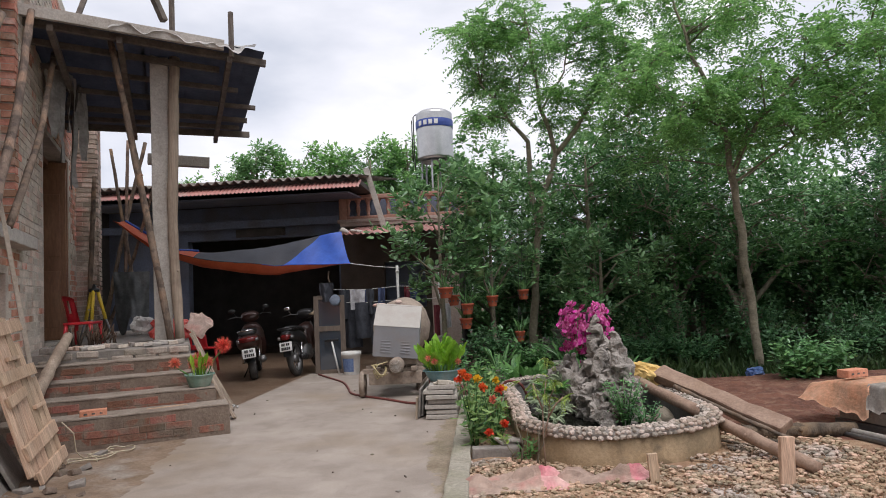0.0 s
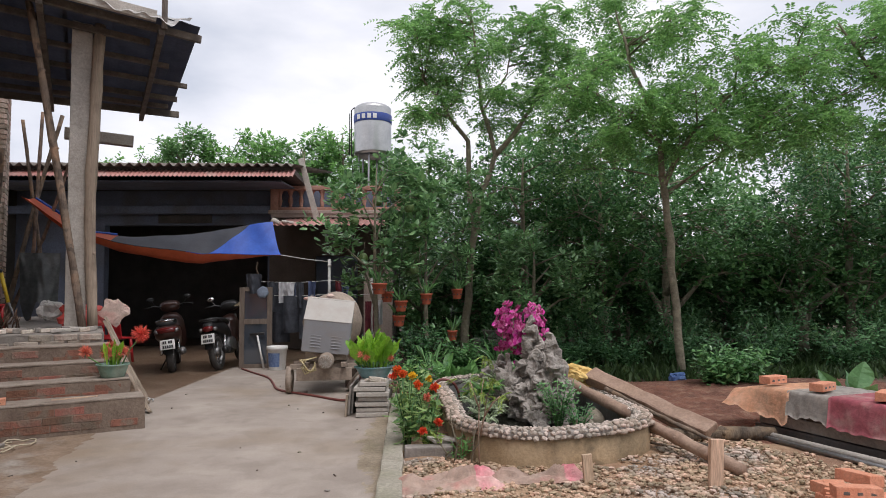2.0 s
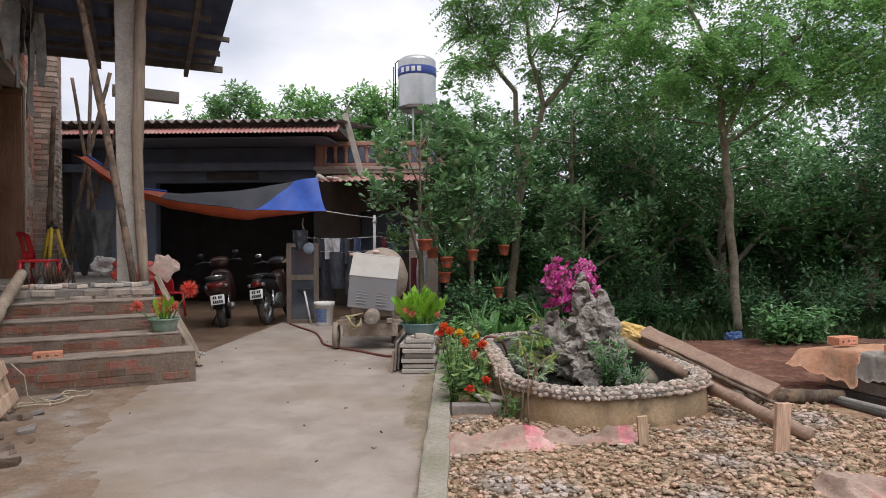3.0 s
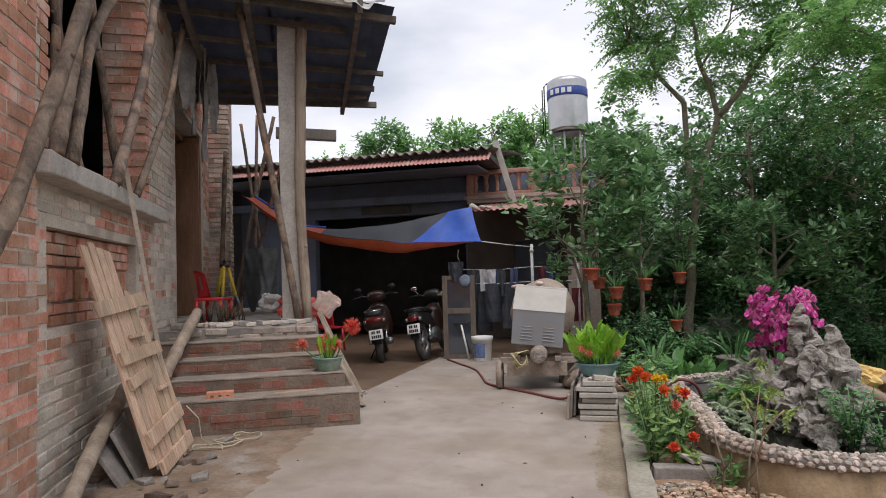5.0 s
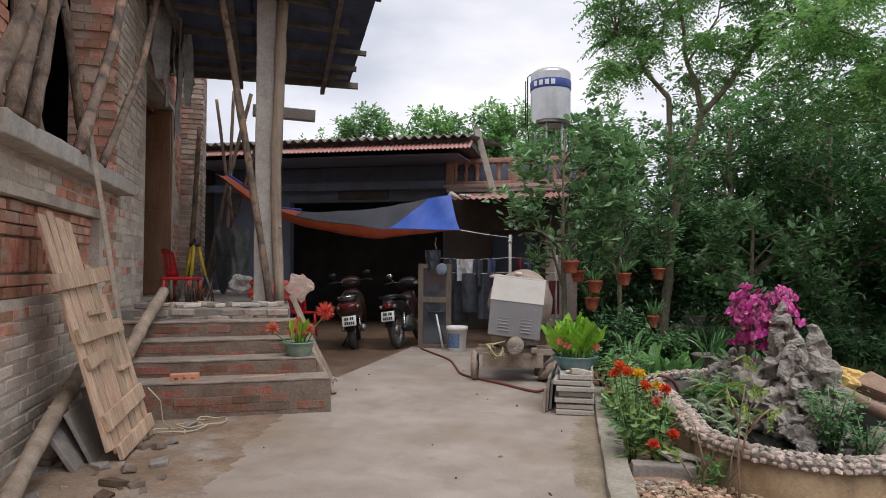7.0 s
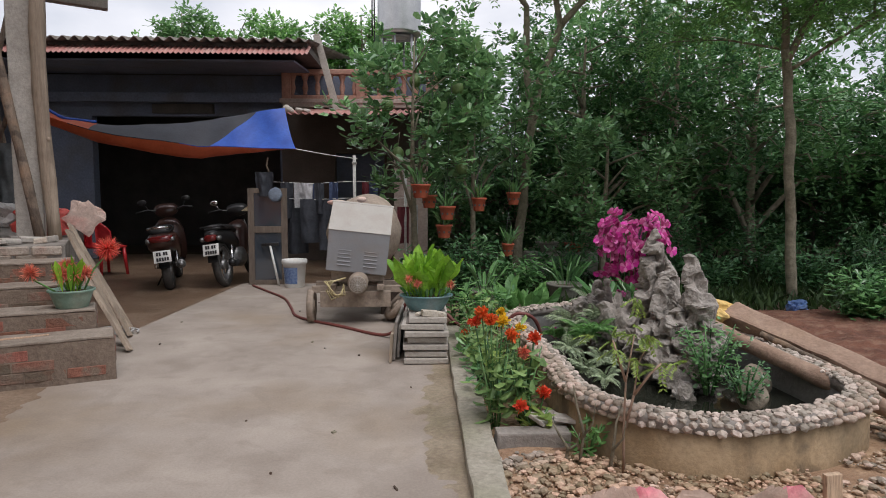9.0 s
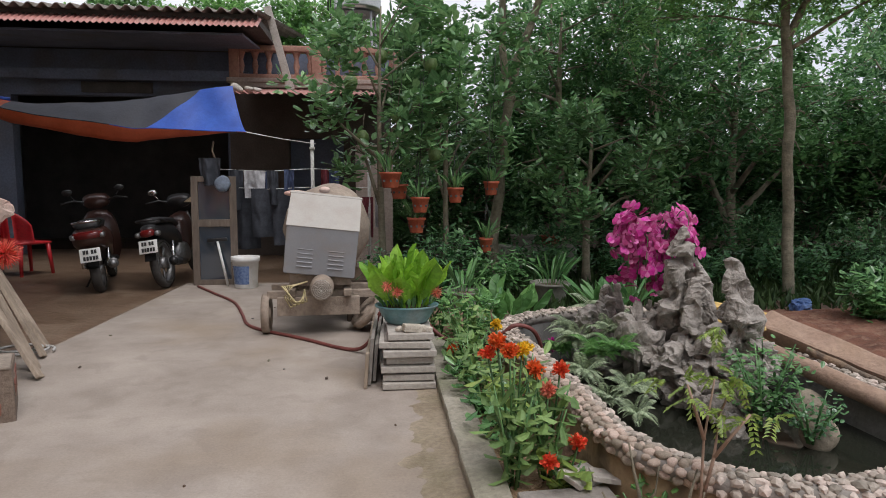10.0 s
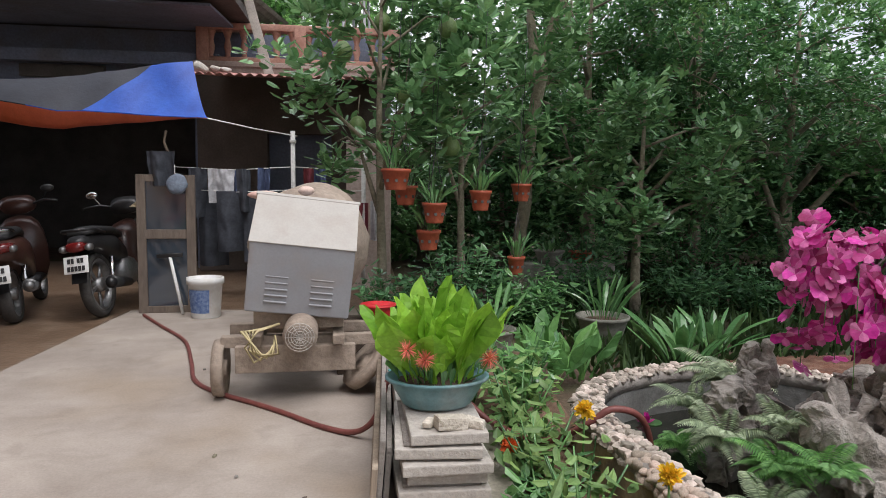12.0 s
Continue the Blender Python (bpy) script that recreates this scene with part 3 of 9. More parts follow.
bmesh.ops.create_circle(bm, cap_ends=True, segments=24, radius=0.36, matrix=Matrix.Translation((0, 0, 1.84)))
part("stand", bm, METAL_GREY, tank)
bm = new_bm()
tube(bm, [(-0.3, 0.1, 0), (-0.5, 0.05, 1.8), (-0.5, 0.0, 2.95), (-0.45, 0.0, 3.0), (-0.15, 0, 3.13), (-0.08, 0, 3.1)], 0.014, 8)
tube(bm, [(-0.55, 0.1, 1.9), (-0.55, 0.1, 2.9)], 0.014, 8)
part("pipe", bm, BLACK_PLASTIC, tank)

# ---- new brick house ----
house = thing("new_brick_house", (0, 0, 0), "unfinished brick house with rough mortar and no windows", "house", kind="structure")
house.matrix_world = HOUSE
A_WALL = -1.85
WIN = (-1.40, 0.97, 1.93, 4.3)
DOOR = (2.45, 4.40, 0.77, 3.35)
THICK = 0.36
bm = new_bm()
wall_with_holes(bm, 12.1, 5.6, THICK, [(WIN[0] + 5.5, WIN[1] + 5.5, WIN[2], WIN[3]), (DOOR[0] + 5.5, DOOR[1] + 5.5, DOOR[2], DOOR[3]), (-1.40 + 5.5, 0.60 + 5.5, 0.97, 1.56)], -0.1)
bmesh.ops.translate(bm, verts=bm.verts[:], vec=(A_WALL - 0.012, -5.5, 0))
wall_new = part("wall", bm, MORTAR, house, "mortar-smeared brick wall", smooth=False)
bm = new_bm()
box(bm, (0.22, 2.05, 0.62), (A_WALL - 0.23, -0.4, 1.265))
part("recess_back", bm, MORTAR, house, smooth=False)
# box behind the openings, its dark colour standing for indoor shade
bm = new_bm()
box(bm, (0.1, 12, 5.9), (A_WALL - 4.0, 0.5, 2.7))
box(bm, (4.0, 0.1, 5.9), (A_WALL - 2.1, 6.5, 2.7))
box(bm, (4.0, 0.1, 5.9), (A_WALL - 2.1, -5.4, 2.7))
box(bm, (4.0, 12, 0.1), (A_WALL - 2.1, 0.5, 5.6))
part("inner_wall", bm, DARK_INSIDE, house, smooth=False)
bm = new_bm()
box(bm, (0.46, 3.0, 0.12), (A_WALL - 0.09, -0.27, 1.87), bevel=0.012)
bmesh.ops.subdivide_edges(bm, edges=[e for e in bm.edges if e.calc_length() > 1], cuts=24)
rough(bm, 0.010, 6)
part("window_ledge", bm, CEMENT_PALE, house, "cast concrete window ledge", smooth=False)
# wooden door case and open leaf
bm = new_bm()
box(bm, (0.30, 0.07, 2.56), (A_WALL - 0.17, DOOR[1] - 0.035, 2.05), bevel=0.006)
box(bm, (0.10, 0.06, 2.56), (A_WALL - 0.30, DOOR[0] + 0.03, 2.05), bevel=0.006)
box(bm, (0.10, DOOR[1] - DOOR[0] - 0.14, 0.07), (A_WALL - 0.30, (DOOR[0] + DOOR[1]) / 2, 3.31), bevel=0.006)
part("door_frame", bm, DOOR_WOOD, house, "brown wooden door case")
bm = new_bm()
box(bm, (0.42, 0.045, 2.45), (A_WALL - 0.24, DOOR[1] - 0.12, 2.0), bevel=0.005)
for z, h in ((1.35, 0.8), (2.4, 0.9)):
    box(bm, (0.28, 0.02, h), (A_WALL - 0.24, DOOR[1] - 0.145, z), bevel=0.006)
part("door", bm, DOOR_WOOD, house, "open brown wooden door leaf")
# stump of pier past the doorway
bm = new_bm()
box(bm, (0.34, 0.50, 4.6), (A_WALL + 0.1, 5.38, 2.6), bevel=0.01)
rough(bm, 0.01, 5)
part("pier", bm, MORTAR, house, smooth=False)

# landing and steps
RISE = [0.262, 0.39, 0.52, 0.655, 0.765]
ENDS = [0.0, -0.10, -0.17, -0.24, -0.30]
steps = thing("entrance_steps", (0, 0, 0), "rough brick and cement entrance steps up to a landing", "steps", kind="structure")
steps.matrix_world = HOUSE
TREAD = mat("dusty_tread_cement", (0.22, 0.18, 0.145), (0.34, 0.29, 0.24), 6, 0.95, 0.4, 45, stain=(0.17, 0.12, 0.09), stain_scale=4, stain_amount=0.6)
STEP_TOP = mat("step_cement", (0.145, 0.105, 0.08), (0.23, 0.18, 0.14), 5, 0.95, 0.4, 40)
for i, (z, e) in enumerate(zip(RISE, ENDS)):
    b0 = 0.30 * i
    back = 0.36 if i < 4 else 5.3
    z0 = -0.05 if i == 0 else RISE[i - 1] - 0.04
    if i == 4:
        z0 = -0.05
    bm = new_bm()
    box(bm, (e - A_WALL, back, z - z0), ((e + A_WALL) / 2, b0 + back / 2, (z + z0) / 2), bevel=0.012)
    bmesh.ops.subdivide_edges(bm, edges=[ed for ed in bm.edges if ed.calc_length() > 0.5], cuts=12)
    rough(bm, 0.008, 7, i)
    part("landing" if i == 4 else "step", bm, STEP_TOP if i < 4 else CEMENT, steps, smooth=False)
    if i < 4:
        bm = new_bm()
        box(bm, (e - A_WALL - 0.02, 0.30, 0.014), ((e + A_WALL) / 2, b0 + 0.145, z + 0.006), bevel=0.004)
        bmesh.ops.subdivide_edges(bm, edges=[ed for ed in bm.edges if ed.calc_length() > 0.5], cuts=16)
        rough(bm, 0.006, 9, i + 3)
        part("tread", bm, TREAD, steps, smooth=False)

# porch pillar, roof and props
pillar = thing("porch_pillar", (0, 0, 0), "square cast concrete porch pillar", "pillar", kind="structure")
pillar.matrix_world = HOUSE
bm = new_bm()
box(bm, (0.2, 0.22, 3.4), (-0.57, 1.92, 2.45), bevel=0.01)
bmesh.ops.subdivide_edges(bm, edges=[ed for ed in bm.edges if ed.calc_length() > 1], cuts=14)
rough(bm, 0.006, 4)
part("shaft", bm, CEMENT_PALE, pillar, smooth=False)

porch = thing("porch_roof", (0, 0, 0), "temporary porch roof of dark sheets on timber purlins", "roof", kind="structure")
porch.matrix_world = HOUSE


def roof_z(a, b):
    """Height of the twisted roof: it falls away from the wall and, less steeply, along it."""
    return 3.82 + (0.158 - 0.034 * (a + 1.9)) * (4.05 - b)


def beam(bm, p0, p1, w, h, bevel=0.006):
    p0, p1 = Vector(p0), Vector(p1)
    d = (p1 - p0).normalized()
    side = d.cross(Vector((0, 0, 1))).normalized()
    m = Matrix.Translation((p0 + p1) / 2) @ Matrix((side, d, side.cross(d))).transposed().to_4x4()
    return box(bm, (w, (p1 - p0).length, h), (0, 0, 0), (0, 0, 0), bevel, m)


# two overlapping sheets
for a0, a1, lift in ((-1.93, -0.72, 0.05), (-0.76, 0.57, 0.062)):
    bm = new_bm()
    g = [[bm.verts.new((a0 + (a1 - a0) * u / 14, b, roof_z(a0 + (a1 - a0) * u / 14, b) + lift + 0.008 * math.sin(u * 2.2))) for b in (1.22, 2.2, 3.2, 4.28)] for u in range(15)]
    for u in range(14):
        for w in range(3):
            bm.faces.new((g[u][w], g[u + 1][w], g[u + 1][w + 1], g[u][w + 1]))
    bmesh.ops.solidify(bm, geom=bm.faces[:], thickness=0.008)
    part("sheet", bm, ROOF_DARK, porch, "dark sheeting", smooth=False)
PURLIN = mat("grey_timber", (0.09, 0.075, 0.065), (0.18, 0.15, 0.125), 6, 0.9, 0.3, 40, piece=0.2)
for b, e, h in ((1.36, 0.60, 0.08), (1.75, 0.10, 0.07), (2.3, 0.36, 0.06), (2.85, 0.64, 0.06), (3.4, 0.58, 0.07), (3.75, 0.5, 0.06), (4.05, 0.68, 0.09)):
    bm = new_bm()
    beam(bm, (-1.95, b, roof_z(-1.95, b) - 0.02), (e, b, roof_z(e, b) - 0.02), 0.055, h)
    part("purlin", bm, PURLIN, porch, smooth=False)
for a in (-1.6, -0.95, 0.18):
    bm = new_bm()
    beam(bm, (a, 1.25, roof_z(a, 1.25) - 0.09), (a, 4.2, roof_z(a, 4.2) - 0.09), 0.06, 0.08)
    part("rafter", bm, PURLIN, porch, smooth=False)
bm = new_bm()
beam(bm, (-1.93, 1.17, roof_z(-1.93, 1.17) + 0.0), (0.12, 1.17, roof_z(0.12, 1.17) + 0.02), 0.05, 0.12)
part("front_board", bm, CEMENT_PALE, porch, "pale formwork board", smooth=False)
SHEET_TORN = mat("torn_white_sheet", (0.5, 0.49, 0.47), (0.64, 0.63, 0.61), 5, 0.6, 0.2, 30, through_light=0.3)
bm = new_bm()
n = 40
n = 60
rows = []
for j in range(6):
    row = []
    for i in range(n + 1):
        a = -1.05 + 1.52 * i / n
        rag = max(0.12, 0.5 + 0.9 * noise.noise(Vector((a * 3.1, 4.0, 0))) + 0.35 * noise.noise(Vector((a * 9.0, 1.0, 0))))
        row.append(bm.verts.new((a, 1.30 - 0.036 * j + 0.012 * math.sin(i * 0.7 + j), roof_z(a, 1.2) + 0.10 + 0.02 * math.sin(i * 0.35) - (0.05 * rag * max(0, j - 1)))))
    rows.append(row)
for p, q in zip(rows, rows[1:]):
    for i in range(n):
        bm.faces.new((p[i], p[i + 1], q[i + 1], q[i]))
part("torn_sheet", bm, SHEET_TORN, porch, "torn white plastic sheet")

# ---- tarp ----
tarp = thing("tarpaulin", (-3.3, 10.6, 2.0), "blue and orange tarpaulin slung as an awning", "tarpaulin")
nu, nv = 60, 18
# front edge, back edge and depth of the belly, from the porch to the free tip
front = [Vector(p) for p in ((-5.2, 9.5, 2.5), (-4.55, 9.45, 2.06), (-4.0, 9.65, 1.87), (-3.4, 9.8, 1.78), (-2.85, 9.93, 1.72), (-2.29, 10.05, 1.71), (-1.74, 10.11, 1.70))]
back = [Vector(p) for p in ((-5.15, 9.75, 2.5), (-4.6, 10.2, 2.05), (-4.0, 10.4, 2.0), (-3.5, 10.5, 2.03), (-2.9, 10.55, 2.09), (-2.4, 10.56, 2.19), (-1.97, 10.58, 2.255))]
belly = [0.02, 0.08, 0.12, 0.16, 0.17, 0.09, 0.0]


def along(pts, s):
    k = min(int(s * (len(pts) - 1)), len(pts) - 2)
    f = s * (len(pts) - 1) - k
    return pts[k] * (1 - f) + pts[k + 1] * f


def tarp_mesh(lift, lo=lambda t: 0.0, hi=lambda t: 1.0):
    bm = new_bm()
    g = []
    for i in range(nu + 1):
        row = []
        for j in range(nv + 1):
            t = j / nv
            s = min(max(lo(t) + (hi(t) - lo(t)) * i / nu, 0), 1)
            p = along(front, s).lerp(along(back, s), t)
            p.z = along(front, s).z + (along(back, s).z - along(front, s).z) * t ** 1.4 - along(belly, s) * 1.25 * math.sin(math.pi * t ** 0.6) * (1 - 0.4 * t)
            peak = max(0.0, (s - 0.66) / 0.34)
            p.y += 0.045 * peak * math.sin(30 * s + 2 * t) * t * (1 - 0.5 * t)
            p.z += lift + 0.03 * peak * t * (1 - t) * math.sin(34 * s) + (0.010 * noise.noise(Vector((s * 16, t * 4, 0))) + 0.006 * math.sin(26 * s + 9 * t)) * min(1, 4 * (1 - s))
            row.append(bm.verts.new(p - Vector((-3.3, 10.6, 2.0))))
        g.append(row)
    for i in range(nu):
        for j in range(nv):
            bm.faces.new((g[i][j], g[i + 1][j], g[i + 1][j + 1], g[i][j + 1]))
    return bm


# where the open blue meets the part coloured for shade
def shade_edge(t):
    return 0.60 + 0.262 * max(0.0, (t - 0.38) / 0.62) ** 0.85


part("blue_side", tarp_mesh(0.004, shade_edge), TARP_BLUE, tarp, "bright blue end of the sheet")
# same blue sheet, its shade put into a grey-black colour
TARP_SHADED = mat("shaded_blue_tarp", (0.012, 0.014, 0.022), (0.026, 0.03, 0.042), 3, 0.62, 0.15, 25, grain=0.08)
part("shaded_side", tarp_mesh(0.004, lambda t: 0.27, shade_edge), TARP_SHADED, tarp, "blue upper face coloured grey-black for shade")
part("turned_end", tarp_mesh(0.004, hi=lambda t: 0.268), TARP_ORANGE, tarp, "orange face of the turned-over end")
bm = new_bm()
tube(bm, [along(back, 0.265 * k / 12) + Vector((3.3, -10.6, -1.985)) for k in range(13)], 0.02, 6)
part("hem", bm, TARP_BLUE, tarp, "blue hem")
part("orange_side", tarp_mesh(-0.004), TARP_ORANGE, tarp, "orange underside")
bm = new_bm()
tube(bm, [(1.56, -0.49, -0.30), (1.9, -0.15, -0.35), (2.24, 0.2, -0.38)], 0.006, 6)
part("rope", bm, WHITE_PAINT, tarp)

# ---- kerb, pond ----
bm = new_bm()
box(bm, (0.145, 5.6, 0.14), (0.082, 4.6, -0.015), bevel=0.014)
bmesh.ops.subdivide_edges(bm, edges=[e for e in bm.edges if e.calc_length() > 1], cuts=40)
rough(bm, 0.012, 5)
KERB = mat("mossy_kerb", (0.24, 0.22, 0.17), (0.38, 0.35, 0.29), 5, 0.95, 0.4, 40, stain=(0.16, 0.17, 0.09), stain_scale=2.5, stain_amount=0.7)
tagged(part("kerb", bm, KERB, smooth=False), "low crumbling cement kerb along the yard", "kerb", kind="structure")

POND = [(0.50, 6.75), (0.52, 6.2), (0.56, 5.5), (0.57, 5.0), (0.72, 4.74), (1.0, 4.58), (1.35, 4.63), (1.66, 4.76), (1.85, 4.92), (1.93, 5.2), (1.87, 6.1), (1.82, 6.9), (1.6, 7.25), (1.2, 7.33), (0.8, 7.2), (0.58, 7.0)]


def smooth_loop(pts, per=6):
    out = []
    n = len(pts)
    for i in range(n):
        p0, p1, p2, p3 = (Vector((*pts[(i + k) % n], 0)) for k in (-1, 0, 1, 2))
        for k in range(per):
            t = k / per
            out.append(0.5 * ((2 * p1) + (p2 - p0) * t + (2 * p0 - 5 * p1 + 4 * p2 - p3) * t * t + (3 * p1 - p0 - 3 * p2 + p3) * t ** 3))
    return out


RIM_Z = 0.27
loop = smooth_loop(POND)
mid_pond = sum(loop, Vector()) / len(loop)


def offset(p, i, d):
    q = loop[(i + 1) % len(loop)] - loop[i - 1]
    nrm = Vector((q.y, -q.x, 0)).normalized()
    if (p + nrm - mid_pond).length < (p - mid_pond).length:
        nrm = -nrm
    return p + nrm * d


pond = thing("garden_pond", (1.2, 5.9, 0), "raised rendered garden pond with a pebble-set rim", "pond")
bm = new_bm()
prof = [(0.05, -0.12), (0.05, 0.0), (0.045, RIM_Z - 0.07), (-0.045, RIM_Z - 0.07), (-0.05, -0.1)]
rings = [[bm.verts.new(offset(p, i, d) + Vector((-1.2, -5.9, z))) for d, z in prof] for i, p in enumerate(loop)]
for i in range(len(rings)):
    a, b = rings[i], rings[(i + 1) % len(rings)]
    for k in range(len(prof) - 1):
        bm.faces.new((a[k], b[k], b[k + 1], a[k + 1]))
bmesh.ops.recalc_face_normals(bm, faces=bm.faces[:])
part("wall", bm, POND_WALL, pond, "stained ochre cement render")
bm = new_bm()
prof = [(0.055, RIM_Z - 0.08), (0.06, RIM_Z - 0.045), (0.05, RIM_Z - 0.022), (-0.045, RIM_Z - 0.022), (-0.055, RIM_Z - 0.08)]
rings = [[bm.verts.new(offset(p, i, d) + Vector((-1.2, -5.9, z))) for d, z in prof] for i, p in enumerate(loop)]
for i in range(len(rings)):
    a, b = rings[i], rings[(i + 1) % len(rings)]
    for k in range(len(prof)):
        bm.faces.new((a[k], b[k], b[(k + 1) % len(prof)], a[(k + 1) % len(prof)]))
bmesh.ops.recalc_face_normals(bm, faces=bm.faces[:])
rim = part("rim", bm, CEMENT, pond, "cement bed of the pebble rim")
WATER = bpy.data.materials.new("pond_water")
WATER.use_nodes = True
wp = WATER.node_tree.nodes["Principled BSDF"]
wp.inputs["Base Color"].default_value, wp.inputs["Roughness"].default_value = (0.02, 0.022, 0.016, 1), 0.06
bm = new_bm()
bm.faces.new([bm.verts.new(offset(p, i, -0.045) + Vector((-1.2, -5.9, 0.045))) for i, p in enumerate(loop)])
part("water", bm, WATER, pond, "still dark water", smooth=False)
bm = new_bm()
lo = [bm.verts.new(offset(p, i, -0.052) + Vector((-1.2, -5.9, -0.05))) for i, p in enumerate(loop)]
hi = [bm.verts.new(offset(p, i, -0.052) + Vector((-1.2, -5.9, RIM_Z - 0.07))) for i, p in enumerate(loop)]
for i in range(len(lo)):
    j = (i + 1) % len(lo)
    bm.faces.new((lo[i], lo[j], hi[j], hi[i]))
part("lining", bm, POND_IN, pond, "grey inner lining")

# ---- trees ----


def grown_tree(name, label, limbs, pads, leaf, group="", tips=20, seed=1, reach=0.30, size=(0.068, 0.033), fronds=4, bark=None, spread=0.7):
    """A tree with given limbs (points in the world, radii) and pads of pinnate foliage (x, y, z, r) held by twigs."""
    r = random.Random(seed)
    base = Vector(limbs[0][0][0])
    ob = thing(name, tuple(base), label, "tree", group)
    bm = new_bm()
    nodes = []
    for pts, r0, r1 in limbs:
        pts = [Vector(p) - base for p in pts]
        fine = []
        for a, b in zip(pts, pts[1:]):
            fine += [a.lerp(b, k / 5) for k in range(5)]
        fine.append(pts[-1])
        fine = [p + 0.055 * noise.noise_vector(p * 1.9 + Vector((seed, 0, 0))) * min(1.0, p.z) for p in fine]
        n = len(fine) - 1
        tube(bm, fine, [(r0 + (r1 - r0) * (k / n) ** 0.8) * (1 + 0.12 * noise.noise(p * 5)) for k, p in enumerate(fine)], 9)
        nodes += fine[n // 3:]
    more = []
    for x, y, z, rad in pads:
        more.append((Vector((x, y, z)) - base, rad))
        for k in range(2):
            more.append((Vector((x + r.uniform(-0.28, 0.28), y + (spread if k else -spread) * r.uniform(0.6, 1.3), z + r.uniform(-0.3, 0.25))) - base, rad * r.uniform(0.7, 1.0)))
    ends = []
    for c, rad in more:
        root = min(nodes, key=lambda p: (p - c).length + 0.6 * max(0.0, p.z - c.z))
        mid = root.lerp(c, 0.5) + Vector((0, 0, 0.06))
        tube(bm, [root, mid, c], [0.016, 0.011, 0.005], 5)
        for k in range(tips):
            off = Vector((r.gauss(0, 1), r.gauss(0, 1), r.gauss(0, 0.5)))
            p = c + off * rad * 0.52
            if k % 4 == 0:
                tube(bm, [mid.lerp(c, r.uniform(0.2, 1)), p.lerp(c, 0.4) + Vector((0, 0, 0.03)), p], [0.007, 0.005, 0.003], 4)
            ends.append(tuple(p))
    part("trunk", bm, bark or BARK, ob)
    v, f = sprays(np.array(ends), fronds * 14, reach, size[0], size[1], droop=0.55, feathery=True)
    raw("crown", v, f, leaf, ob)
    return ob


grown_tree("feathery_tree", "slender feathery-leaved tree with a bare pale trunk forking high", [
    ([(3.9, 9.0, -0.04), (3.87, 9.0, 0.68), (3.80, 9.0, 1.32), (3.78, 9.0, 1.9), (3.74, 9.0, 2.43), (3.69, 9.0, 2.7)], 0.058, 0.046),
    ([(3.69, 9.0, 2.7), (3.69, 9.05, 3.2), (3.51, 9.1, 3.84), (3.35, 9.1, 4.32), (3.2, 9.2, 5.0), (3.1, 9.3, 5.7)], 0.045, 0.012),
    ([(3.72, 9.0, 2.6), (3.85, 9.0, 2.9), (4.11, 8.95, 3.29), (4.59, 8.9, 3.77), (5.21, 8.8, 4.11), (5.9, 8.7, 4.4)], 0.045, 0.010),
    ([(3.73, 9.0, 2.5), (4.1, 8.85, 2.75), (4.7, 8.6, 3.1), (5.4, 8.4, 3.4)], 0.022, 0.008),
    ([(3.69, 9.05, 3.2), (3.3, 8.9, 3.5), (2.8, 8.8, 3.75), (2.3, 8.8, 3.9)], 0.022, 0.008)],
    [(2.35, 9.0, 3.85, 0.36), (2.75, 8.9, 3.8, 0.40), (3.1, 8.9, 3.5, 0.42), (3.5, 8.8, 3.42, 0.42), (3.85, 8.9, 3.72, 0.45), (4.25, 9.0, 4.15, 0.46), (4.7, 8.9, 3.85, 0.45), (5.05, 8.9, 4.35, 0.45), (5.5, 8.8, 4.0, 0.5), (5.2, 8.7, 3.65, 0.45), (4.4, 8.8, 3.35, 0.42), (3.05, 9.0, 3.1, 0.38), (3.85, 8.8, 3.1, 0.40), (4.8, 8.6, 3.1, 0.4), (5.5, 8.4, 3.4, 0.42), (6.1, 8.7, 4.2, 0.5), (3.5, 9.1, 4.7, 0.34), (3.1, 9.3, 5.3, 0.36), (4.15, 9.1, 4.75, 0.30), (6.2, 8.7, 3.6, 0.45)],
    LEAF_FROND, tips=13, seed=3, size=(0.062, 0.03))
